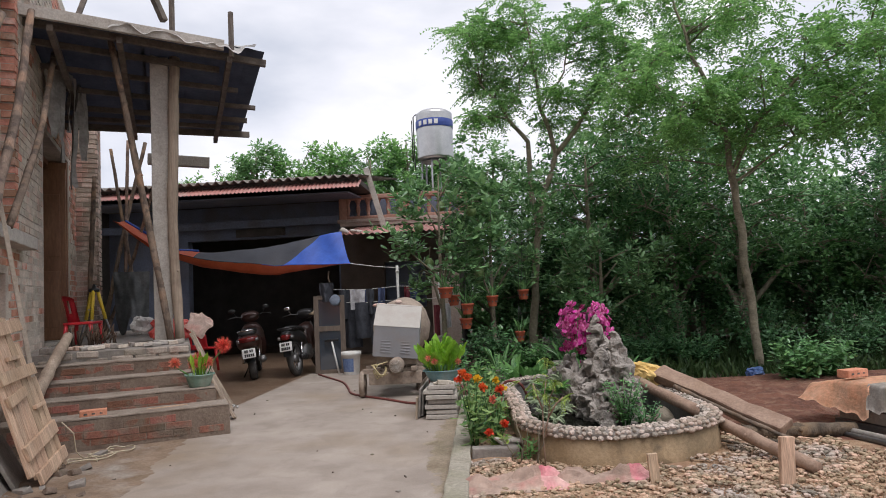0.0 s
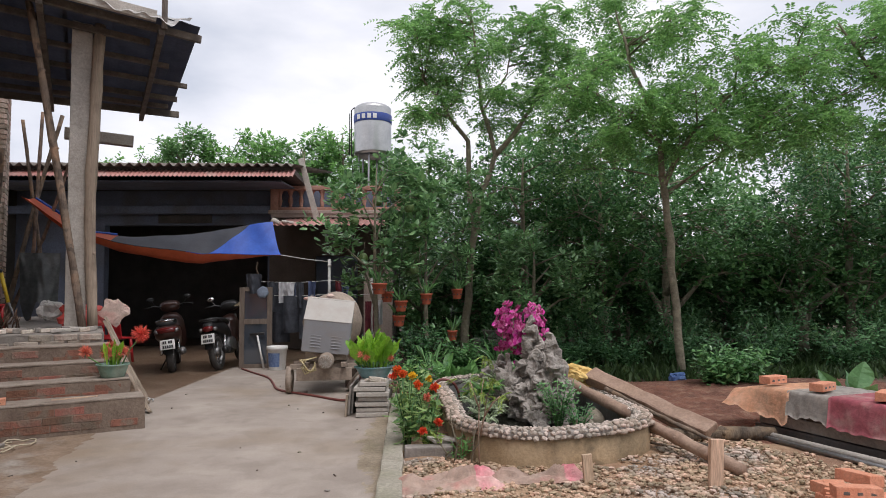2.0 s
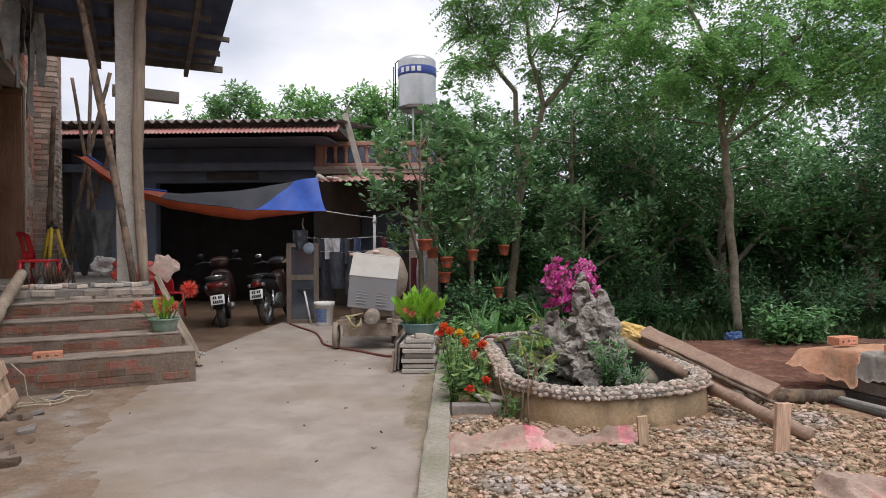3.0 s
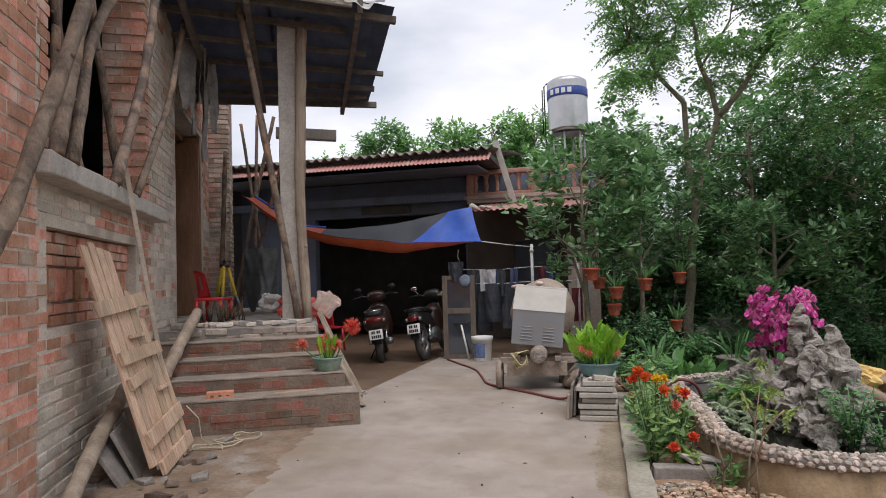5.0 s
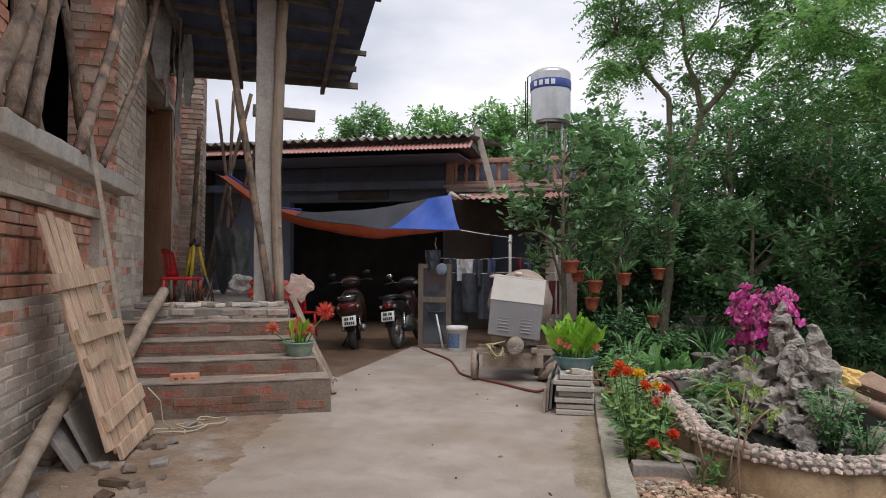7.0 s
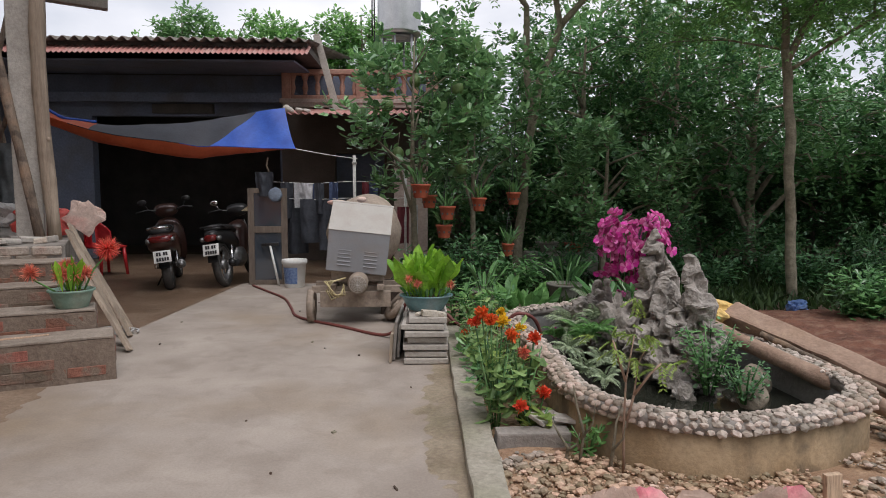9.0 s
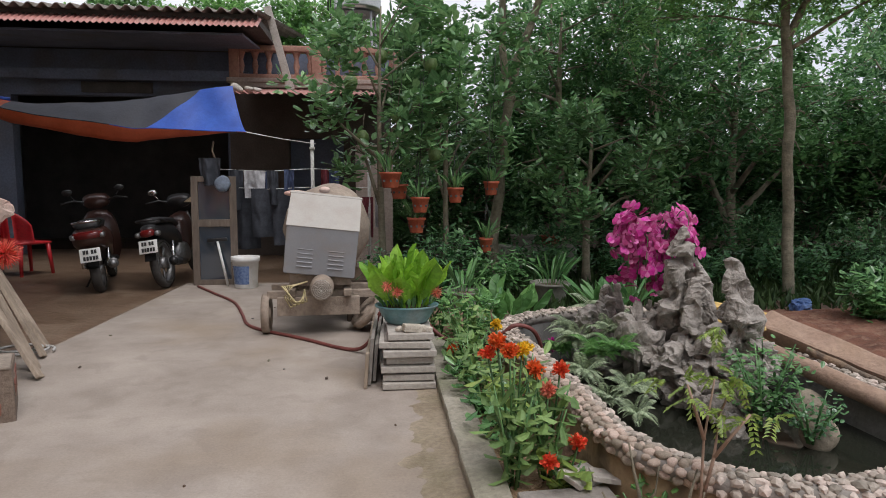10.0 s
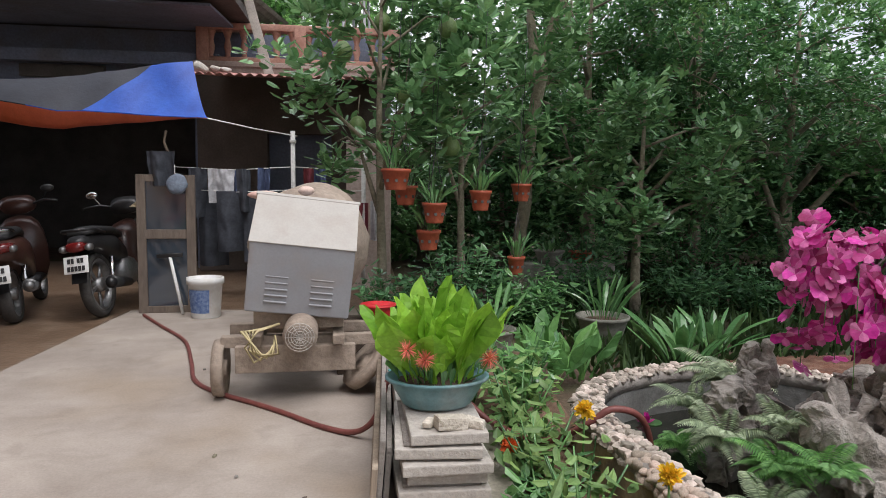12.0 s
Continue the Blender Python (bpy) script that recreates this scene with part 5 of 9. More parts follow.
for i, (x, y, z) in enumerate(stems):
    r = 0.092 if i == 4 else 0.072
    c = np.array([[x, y, z + 0.03]])
    d = unit(420 if i == 4 else 220)
    d[:, 2] += 0.35 if i != 4 else 0.0
    v, f = leaf_arrays(np.repeat(c, len(d), 0), d, unit(len(d)), r * (0.8 + 0.3 * rng.random(len(d))), 0.007, 0.1, 0.0)
    raw("flower", v, f, PETAL_FIRE if i == 4 else PETAL_CORAL, blood)

chair = thing("red_chair", (0, 0, 0), "small red plastic chair on the landing by the door", "chair")
chair.matrix_world = HOUSE @ pose(-1.46, 2.45, 0.77, 0, 0, 75)
bm = new_bm()
box(bm, (0.34, 0.32, 0.03), (0, 0, 0.26), bevel=0.012)
part("seat", bm, PLASTIC_RED, chair)
bm = new_bm()
g = [[bm.verts.new((-0.16 + 0.32 * i / 8, 0.15 + 0.07 * j / 6 + 0.05 * (abs(i - 4) / 4) ** 2 * -1, 0.27 + 0.32 * j / 6 * (1 - 0.12 * (abs(i - 4) / 4) ** 3))) for i in range(9)] for j in range(7)]
for j in range(6):
    for i in range(8):
        if not (j in (2, 3, 4) and i in (2, 5)):
            bm.faces.new((g[j][i], g[j][i + 1], g[j + 1][i + 1], g[j + 1][i]))
bmesh.ops.solidify(bm, geom=bm.faces[:], thickness=0.014)
part("backrest", bm, PLASTIC_RED, chair)
for x, y in ((-0.15, -0.14), (0.15, -0.14), (-0.15, 0.14), (0.15, 0.14)):
    bm = new_bm()
    rod(bm, (x * 1.1, y * 1.1, 0), (x * 0.95, y * 0.95, 0.26), 0.018, 0.024, 8)
    part("leg", bm, PLASTIC_RED, chair)

TRIPOD_YELLOW = mat("yellow_enamel", (0.62, 0.42, 0.03), (0.72, 0.52, 0.05), 5, 0.5, 0.05)
tripod = thing("survey_tripod", (0, 0, 0), "yellow surveyor's tripod standing on the landing", "tripod")
tripod.matrix_world = HOUSE @ Matrix.Translation((-1.42, 3.2, 0.77))
for k in range(3):
    a = 0.4 + k * 2.094
    bm = new_bm()
    rod(bm, (0.24 * math.cos(a), 0.24 * math.sin(a), 0), (0.09 * math.cos(a), 0.09 * math.sin(a), 0.42), 0.012, 0.014, 8)
    leg = part("leg", bm, METAL_GREY, tripod)
    bm = new_bm()
    rod(bm, (0.135 * math.cos(a), 0.135 * math.sin(a), 0.28), (0.04 * math.cos(a), 0.04 * math.sin(a), 0.66), 0.022, 0.022, 8)
    part("upper_leg", bm, TRIPOD_YELLOW, leg, "yellow upper leg")
bm = new_bm()
lathe(bm, [(0, 0.64), (0.06, 0.64), (0.065, 0.68), (0.03, 0.69), (0.015, 0.74), (0, 0.74)], 14)
part("head", bm, BLACK_PLASTIC, tripod)


def draped(name, at, w, h, sag, material, label, category, m=None, fold=9, seed=0, torn=0.0):
    ob = thing(name, (0, 0, 0), label, category)
    ob.matrix_world = (m or Matrix()) @ Matrix.Translation(at)
    bm = new_bm()
    nx, nz = 26, 14
    g = []
    for i in range(nx + 1):
        s = i / nx
        cut = 1 - torn * (0.5 + 0.5 * math.sin(s * 13 + seed)) * abs(math.sin(s * 5.3 + seed))
        g.append([bm.verts.new(((s - 0.5) * w * (1 - 0.25 * j / nz * sag), 0.05 * math.sin(s * fold + seed) * (0.3 + j / nz) + 0.02 * noise.noise(Vector((s * 6, j * 0.3, seed))), -h * cut * j / nz)) for j in range(nz + 1)])
    for i in range(nx):
        for j in range(nz):
            bm.faces.new((g[i][j], g[i + 1][j], g[i + 1][j + 1], g[i][j + 1]))
    part("cloth", bm, material, ob)
    return ob


PLASTIC_SHEET = mat("dusty_plastic_sheet", (0.04, 0.045, 0.045), (0.11, 0.115, 0.115), 6, 0.35, 0.2, 20)
draped("plastic_sheet", (-1.05, 4.5, 1.72), 0.5, 0.95, 0.4, PLASTIC_SHEET, "grey plastic sheet draped over tools on the landing", "plastic sheet", HOUSE, 5, 2, 0.3)
TORN_GREY = mat("torn_grey_sheet", (0.20, 0.19, 0.18), (0.40, 0.385, 0.365), 5, 0.75, 0.3, 25, stain=(0.33, 0.31, 0.29), stain_scale=7, stain_amount=0.7)
hung = thing("torn_door_sheet", (0, 0, 0), "torn grey sheet hanging in strips over the doorway", "sheet")
hung.matrix_world = HOUSE @ Matrix.Translation((-1.74, 2.36, 4.18)) @ pose(0, 0, 0, 0, 0, 66)
for k, (x, w, h) in enumerate(((0.0, 0.16, 0.95), (0.15, 0.17, 1.22), (0.31, 0.12, 0.80), (0.42, 0.13, 1.48), (0.54, 0.10, 0.70), (0.63, 0.12, 1.10))):
    bm = new_bm()
    g = []
    for r in range(19):
        t = r / 18
        ww = w * (1.0 - 0.55 * t ** 3) * (1 + 0.25 * noise.noise(Vector((t * 5, k, 1))))
        cx = x + 0.03 * noise.noise(Vector((t * 3, k, 7)))
        g.append([bm.verts.new((cx + ww * (c / 4 - 0.5), 0.035 * math.sin(9 * x + c * 0.9 + 3 * t) + 0.05 * noise.noise(Vector((t * 3, k * 2, c * 0.4))), -h * t * (1 + 0.06 * noise.noise(Vector((c * 1.7, k, 3)))))) for c in range(5)])
    for p, q_ in zip(g, g[1:]):
        for c in range(4):
            bm.faces.new((p[c], p[c + 1], q_[c + 1], q_[c]))
    part("strip", bm, TORN_GREY, hung)

twigs = thing("brush_bundle", (0, 0, 0), "bundle of dry brown twigs in front of the red chair", "twigs")
twigs.matrix_world = HOUSE @ Matrix.Translation((-1.22, 2.12, 0.78))
bm = new_bm()
qq = random.Random(31)
for i in range(46):
    p = Vector((qq.uniform(-0.13, 0.13), qq.uniform(-0.10, 0.10), qq.uniform(0.0, 0.05)))
    rod(bm, p, p + Vector((qq.uniform(-0.07, 0.07), qq.uniform(-0.05, 0.05), qq.uniform(0.1, 0.2))), 0.007, 0.003, 5)
part("twig", bm, mat("dry_twig", (0.07, 0.04, 0.025), (0.14, 0.085, 0.055), 20, 0.9, 0.2), twigs)["kind"] = "stuff"
# broken bricks, twigs and bags along the landing's lip
for i in range(22):
    bm = new_bm()
    L = rr.uniform(0.05, 0.2)
    box(bm, (L, rr.uniform(0.05, 0.11), rr.uniform(0.03, 0.06)), bevel=0.008)
    rough(bm, 0.012, 14, i)
    ob = part("broken_brick", bm, rr.choice((BRICK_MUDDY, CEMENT, CEMENT_PALE)), smooth=False)
    ob.matrix_world = HOUSE @ pose(-1.7 + 1.35 * i / 22, 1.28 + rr.uniform(-0.03, 0.35), 0.79, rr.uniform(-6, 6), rr.uniform(-6, 6), rr.uniform(-30, 30))
    tagged(ob, "mortar-caked broken brick on the landing", "brick", "broken bricks on the landing")
sticks = thing("stick_bundle", (0, 0, 0), "bundle of short dark sticks by the chair", "sticks")
sticks.matrix_world = HOUSE @ Matrix.Translation((-1.42, 2.05, 0.77))
for i in range(14):
    bm = new_bm()
    x = rr.uniform(-0.14, 0.14)
    rod(bm, (x, rr.uniform(-0.08, 0.08), 0), (x + rr.uniform(-0.05, 0.05), rr.uniform(-0.08, 0.08), rr.uniform(0.14, 0.22)), 0.012, 0.009, 6)
    part("stick", bm, DARK_WOOD, sticks)
SACK_PINK = mat("cement_sack_paper", (0.52, 0.38, 0.32), (0.66, 0.52, 0.45), 5, 0.85, 0.3, 25, stain=(0.55, 0.2, 0.16), stain_scale=4, stain_amount=0.7)


def crumpled(name, m, size, material, label, category, seed=0, amount=0.25):
    ob = thing(name, (0, 0, 0), label, category)
    ob.matrix_world = m
    bm = new_bm()
    bmesh.ops.create_icosphere(bm, subdivisions=4, radius=0.5)
    for v in bm.verts:
        v.co = Vector([math.copysign(0.5 * abs(2 * x) ** 0.5, x) for x in v.co])
        n1 = noise.noise(v.co * 3 + Vector((seed, 0, 0)))
        n2 = 1 - 2 * abs(noise.noise(v.co * 6 + Vector((0, seed, 0))))
        n3 = 1 - 2 * abs(noise.noise(v.co * 13 + Vector((seed, seed, 0))))
        v.co *= 1 + amount * 1.1 * n1 + amount * 0.45 * n2 + amount * 0.04 * n3
        v.co.x += 0.12 * noise.noise(v.co * 2.2 + Vector((0, 0, seed)))
        v.co = Vector((v.co.x * size[0], v.co.y * size[1], max(-0.42, v.co.z) * size[2]))
    part("sheet", bm, material, ob, smooth=False)
    return ob


crumpled("paper_sack", HOUSE @ pose(-0.20, 2.1, 0.93, 12, 38, 20), (0.25, 0.04, 0.25), SACK_PINK, "crumpled pinkish cement sack standing on the landing's edge", "sack", 3, 0.32)
crumpled("red_bag", HOUSE @ pose(-0.5, 2.2, 0.88, 0, 0, 10), (0.34, 0.22, 0.24), mat("red_bag", (0.5, 0.05, 0.04), (0.62, 0.12, 0.1), 6, 0.5, 0.2, 20), "crumpled red plastic bag behind the pillar", "bag", 5, 0.4)
crumpled("white_bag", HOUSE @ pose(-0.78, 2.35, 0.94, 10, 12, 30), (0.26, 0.16, 0.2), SHEET_TORN, "crumpled white plastic bag", "bag", 8, 0.35)
# planks leaning on the landing's side
for i, (a0, b0, a1, b1, z1) in enumerate(((0.08, 0.95, -0.28, 1.35, 0.86), (0.12, 1.25, -0.28, 1.6, 0.9), (0.14, 1.5, -0.28, 1.9, 0.84), (0.10, 0.72, -0.2, 1.0, 0.6))):
    ob = thing("leaning_plank", (0, 0, 0), "weathered grey plank leaning against the landing", "plank", "planks against the landing")
    ob.matrix_world = HOUSE
    bm = new_bm()
    p0, p1 = Vector((a0, b0, 0.01)), Vector((a1, b1, z1))
    d = (p1 - p0)
    m = Matrix.Translation((p0 + p1) / 2) @ d.to_track_quat("Z", "Y").to_matrix().to_4x4() @ pose(0, 0, 0, 0, 0, 30)
    box(bm, (0.10, 0.022, d.length), (0, 0, 0), (0, 0, 0), 0.003, m)
    part("board", bm, WOOD, ob, smooth=False)
hose_c = thing("white_hose", (-2.72, 7.35, 0.012), "coiled white hose beside the steps", "hose")
bm = new_bm()
tube(bm, [((0.20 - 0.002 * k) * math.cos(k * 0.35), (0.16 - 0.002 * k) * math.sin(k * 0.35), 0.008 + 0.0006 * k) for k in range(44)], 0.009, 6)
part("coil", bm, SHEET_TORN, hose_c)

# ---- motorbikes ----
CHROME = mat("chrome", (0.55, 0.55, 0.55), (0.68, 0.68, 0.68), 6, 0.2, 0.0, metal=1.0)
MAROON = mat("maroon_paint", (0.04, 0.018, 0.014), (0.07, 0.03, 0.022), 4, 0.3, 0.0)
SEAT_BLACK = mat("black_vinyl", (0.015, 0.015, 0.016), (0.03, 0.03, 0.03), 6, 0.5, 0.1)
LAMP_RED = mat("red_lens", (0.10, 0.008, 0.008), (0.16, 0.012, 0.01), 6, 0.15, 0.0)
ALLOY = mat("grey_alloy", (0.22, 0.22, 0.22), (0.32, 0.32, 0.32), 6, 0.45, 0.05, metal=0.8)
PLATE_INK = mat("plate_ink", (0.02, 0.02, 0.02), (0.03, 0.03, 0.03), 6, 0.6, 0.0)


def wheel(name, parent, y, r, w):
    turn = pose(0, y, r, 0, 90, 0)
    bm = new_bm()
    lathe(bm, [(r * 0.80, -w * 0.42), (r * 0.92, -w * 0.5), (r * 0.985, -w * 0.25), (r, 0), (r * 0.985, w * 0.25), (r * 0.92, w * 0.5), (r * 0.80, w * 0.42), (r * 0.80, -w * 0.42)], 32, m=turn)
    tyre = part(name, bm, RUBBER, parent, "black rubber tyre")
    bm = new_bm()
    lathe(bm, [(r * 0.70, -w * 0.35), (r * 0.81, -w * 0.4), (r * 0.81, w * 0.4), (r * 0.70, w * 0.35), (r * 0.70, -w * 0.35)], 28, m=turn)
    lathe(bm, [(0, -w * 0.5), (r * 0.22, -w * 0.5), (r * 0.22, w * 0.5), (0, w * 0.5)], 14, m=turn)
    for k in range(5):
        a = k * 2 * math.pi / 5
        for da in (-0.12, 0.12):
            rod(bm, turn @ Vector((r * 0.18 * math.cos(a + da), r * 0.18 * math.sin(a + da), 0)), turn @ Vector((r * 0.74 * math.cos(a + da * 0.6), r * 0.74 * math.sin(a + da * 0.6), 0)), 0.011, 0.009, 6)
    part("rim", bm, ALLOY, tyre, "grey alloy rim")


def shell(sections, material, name, parent, label="", seg=16):
    """A faired body through oval sections (y, z, half width, half height)."""
    bm = new_bm()
    rings = [[bm.verts.new((hw * math.copysign(abs(math.cos(a)) ** 0.7, math.cos(a)), y, z + hh * math.copysign(abs(math.sin(a)) ** 0.8, math.sin(a)))) for a in [2 * math.pi * k / seg for k in range(seg)]] for y, z, hw, hh in sections]
    for p, q in zip(rings, rings[1:]):
        for k in range(seg):
            bm.faces.new((p[k], p[(k + 1) % seg], q[(k + 1) % seg], q[k]))
    bm.faces.new(rings[0])
    bm.faces.new(rings[-1][::-1])
    bmesh.ops.recalc_face_normals(bm, faces=bm.faces[:])
    return part(name, bm, material, parent, label)


def motorbike(m, label, scooter):
    ob = thing("scooter" if scooter else "motorbike", (0, 0, 0), label, "scooter" if scooter else "motorbike", "parked motorbikes")
    ob.matrix_world = m
    r = 0.235 if scooter else 0.28
    wb = 1.22
    wheel("rear_wheel", ob, 0.0, r, 0.10 if scooter else 0.085)
    wheel("front_wheel", ob, wb, r, 0.085)
    paint = MAROON if scooter else BLACK_PLASTIC
    if scooter:
        shell([(-0.32, 0.60, 0.05, 0.04), (-0.25, 0.60, 0.15, 0.09), (-0.05, 0.58, 0.18, 0.13), (0.25, 0.54, 0.17, 0.16), (0.5, 0.42, 0.13, 0.14)], paint, "rear_body", ob, "maroon rear fairing")
        shell([(0.45, 0.27, 0.14, 0.05), (0.8, 0.27, 0.15, 0.05)], BLACK_PLASTIC, "footboard", ob)
        shell([(0.78, 0.50, 0.20, 0.28), (0.86, 0.55, 0.19, 0.30), (0.95, 0.62, 0.10, 0.22)], paint, "leg_shield", ob)
        shell([(-0.22, 0.71, 0.10, 0.03), (-0.1, 0.73, 0.14, 0.045), (0.2, 0.735, 0.13, 0.045), (0.48, 0.70, 0.09, 0.04)], SEAT_BLACK, "seat", ob)
    else:
        shell([(-0.30, 0.66, 0.04, 0.03), (-0.22, 0.66, 0.09, 0.06), (0.0, 0.64, 0.11, 0.09), (0.3, 0.58, 0.12, 0.12), (0.55, 0.5, 0.08, 0.1)], paint, "rear_body", ob, "black tail fairing")
        shell([(0.4, 0.35, 0.11, 0.13), (0.62, 0.33, 0.13, 0.14), (0.75, 0.32, 0.09, 0.1)], ALLOY, "engine", ob)
        shell([(0.6, 0.52, 0.10, 0.2), (0.78, 0.55, 0.17, 0.24), (0.9, 0.62, 0.10, 0.2)], MAROON, "leg_shield", ob)
        shell([(-0.2, 0.735, 0.09, 0.025), (-0.05, 0.75, 0.12, 0.04), (0.25, 0.73, 0.12, 0.04), (0.5, 0.68, 0.08, 0.035)], SEAT_BLACK, "seat", ob)
    # grab rail, tail lamp, mudguard, plate
    bm = new_bm()
    tube(bm, [(-0.11, 0.05, 0.72), (-0.13, -0.18, 0.76), (-0.07, -0.29, 0.765), (0.07, -0.29, 0.765), (0.13, -0.18, 0.76), (0.11, 0.05, 0.72)], 0.013, 8)
    part("grab_rail", bm, CHROME if scooter else BLACK_PLASTIC, ob)
    shell([(-0.335, 0.625, 0.07 if scooter else 0.05, 0.03), (-0.30, 0.63, 0.14 if scooter else 0.075, 0.042), (-0.22, 0.63, 0.15 if scooter else 0.08, 0.05)], LAMP_RED, "tail_lamp", ob, "red tail lamp lens")
    for x in (-1, 1):
        shell([(-0.31, 0.62, 0.02, 0.02), (-0.26, 0.62, 0.035, 0.03)], ALLOY, "indicator", ob).location.x = x * (0.13 if scooter else 0.10)
    bm = new_bm()
    g = []
    for k in range(9):
        a = radians(100 + 70 * k / 8)
        g.append([bm.verts.new((x, (r + 0.05) * math.cos(a), r + (r + 0.05) * math.sin(a))) for x in (-0.06, -0.045, 0.045, 0.06)])
    for p, q in zip(g, g[1:]):
        for k in range(3):
            bm.faces.new((p[k], p[k + 1], q[k + 1], q[k]))
    bmesh.ops.solidify(bm, geom=bm.faces[:], thickness=0.006)
    part("mudguard", bm, BLACK_PLASTIC, ob)
    zp = 0.43 if scooter else 0.49
    bm = new_bm()
    box(bm, (0.19, 0.006, 0.14), (0, -0.325, zp), (-14, 0, 0), 0.002)
    plate = part("number_plate", bm, WHITE_PAINT, ob, "white number plate with dark bars")
    bm = new_bm()
    for x, z, w in ((-0.052, 0.032, 0.022), (-0.024, 0.032, 0.022), (0.022, 0.032, 0.022), (0.05, 0.032, 0.022), (-0.055, -0.03, 0.022), (-0.027, -0.03, 0.022), (0.001, -0.03, 0.022), (0.03, -0.03, 0.022), (0.058, -0.03, 0.022)):
        box(bm, (w, 0.004, 0.04), (x, -0.331 - 0.004 + z * 0.25, zp + z), (-14, 0, 0))
    part("bar", bm, PLATE_INK, plate, smooth=False)
    bm = new_bm()
    rod(bm, (0.13, 0.35, 0.24), (0.17, -0.12, 0.30), 0.035, 0.055, 14)
    rod(bm, (0.17, -0.12, 0.30), (0.175, -0.18, 0.305), 0.04, 0.03, 14)
    part("silencer", bm, ALLOY if scooter else BLACK_PLASTIC, ob)
    for x in (-0.12, 0.12):
        bm = new_bm()
        rod(bm, (x, 0.08, 0.5), (x, -0.0, 0.27), 0.02, 0.024, 8)
        part("shock_absorber", bm, CHROME, ob)
    bm = new_bm()
    tube(bm, [(-0.34, 0.78, 0.95), (-0.22, 0.86, 0.97), (-0.08, 0.92, 0.93), (0.08, 0.92, 0.93), (0.22, 0.86, 0.97), (0.34, 0.78, 0.95)], 0.013, 8)
    bar = part("handlebar", bm, BLACK_PLASTIC, ob)
    shell([(0.86, 0.92, 0.12, 0.06), (0.94, 0.95, 0.15, 0.085), (1.04, 0.93, 0.10, 0.07)], paint, "headlamp_cowl", ob)
    for x in (-1, 1):
        bm = new_bm()
        rod(bm, (0.2 * x, 0.87, 0.96), (0.26 * x, 0.86, 1.05), 0.006, seg=6)
        lathe(bm, [(0, -0.012), (0.038, -0.012), (0.044, 0), (0.038, 0.01), (0, 0.012)], 18, oval=(1.25, 0.8), m=pose(0.27 * x, 0.85, 1.075, 80, 0, 0))
        part("mirror", bm, BLACK_PLASTIC if scooter or x > 0 else CHROME, bar)
    bm = new_bm()
    for x in (-0.05, 0.05):
        rod(bm, (x, 0.98, 0.8), (x * 1.4, wb, r), 0.02, 0.022, 8)
    part("fork", bm, ALLOY, ob)
    bm = new_bm()
    rod(bm, (-0.08, 0.45, 0.2), (-0.2, 0.38, 0.0), 0.011, seg=6)
    part("side_stand", bm, BLACK_PLASTIC, ob)
    return ob


motorbike(pose(-3.24, 9.92, -0.006, 0, -7, 16), "dusty maroon scooter parked under the tarpaulin", True)
motorbike(pose(-2.64, 10.14, -0.006, 0, -8, -1), "black motorbike parked beside the scooter", False)

room_chair = thing("red_armchair", (-4.72, 11.35, -0.006), "red moulded plastic armchair standing in the dark porch", "chair", turn=150)
bm = new_bm()
box(bm, (0.42, 0.42, 0.03), (0, 0, 0.40), bevel=0.012)
part("seat", bm, PLASTIC_RED, room_chair)
bm = new_bm()
g = [[bm.verts.new((0.24 * math.sin(a), 0.05 + 0.20 * math.cos(a) + 0.03 * j / 6, 0.41 + (0.42 - 0.20 * (abs(a) / 1.7) ** 2) * j / 6)) for a in [-1.7 + 3.4 * i / 16 for i in range(17)]] for j in range(7)]
for j in range(6):
    for i in range(16):
        if not (j in (1, 2, 3, 4) and i in (5, 8, 11)):
            bm.faces.new((g[j][i], g[j][i + 1], g[j + 1][i + 1], g[j + 1][i]))
bmesh.ops.solidify(bm, geom=bm.faces[:], thickness=0.015)
part("backrest", bm, PLASTIC_RED, room_chair)
for x, y in ((-0.19, -0.18), (0.19, -0.18), (-0.19, 0.18), (0.19, 0.18)):
    bm = new_bm()
    rod(bm, (x * 1.12, y * 1.12, 0), (x * 0.95, y * 0.95, 0.39), 0.02, 0.028, 8)
    part("leg", bm, PLASTIC_RED, room_chair)

# ---- door leaf, bucket, clothes ----
panel = thing("glazed_door_leaf", (-2.14, 10.27, 0), "old glazed wooden door leaf propped upright", "door leaf", turn=4)
GLASS_DARK = bpy.data.materials.new("dusty_glass")
GLASS_DARK.use_nodes = True
gp = GLASS_DARK.node_tree.nodes["Principled BSDF"]
gp.inputs["Base Color"].default_value, gp.inputs["Roughness"].default_value, gp.inputs["Coat Weight"].default_value, gp.inputs["Specular IOR Level"].default_value = (0.035, 0.05, 0.07, 1), 0.08, 1.0, 1.0
# wood colour lowered to hold the shade under the awning
LEAF_WOOD = mat("shade_darkened_door_wood", (0.11, 0.085, 0.07), (0.20, 0.16, 0.125), 6, 0.85, 0.3, 40, stretch=(1, 1, 0.2))
for x in (-0.205, 0.205):
    bm = new_bm()
    box(bm, (0.075, 0.045, 1.22), (x, 0, 0.61), bevel=0.004)
    part("stile", bm, LEAF_WOOD, panel, smooth=False)
for z, h in ((0.03, 0.06), (0.70, 0.08), (1.19, 0.06)):
    bm = new_bm()
    box(bm, (0.34, 0.04, h), (0, 0, z), bevel=0.004)
    part("rail", bm, LEAF_WOOD, panel, smooth=False)
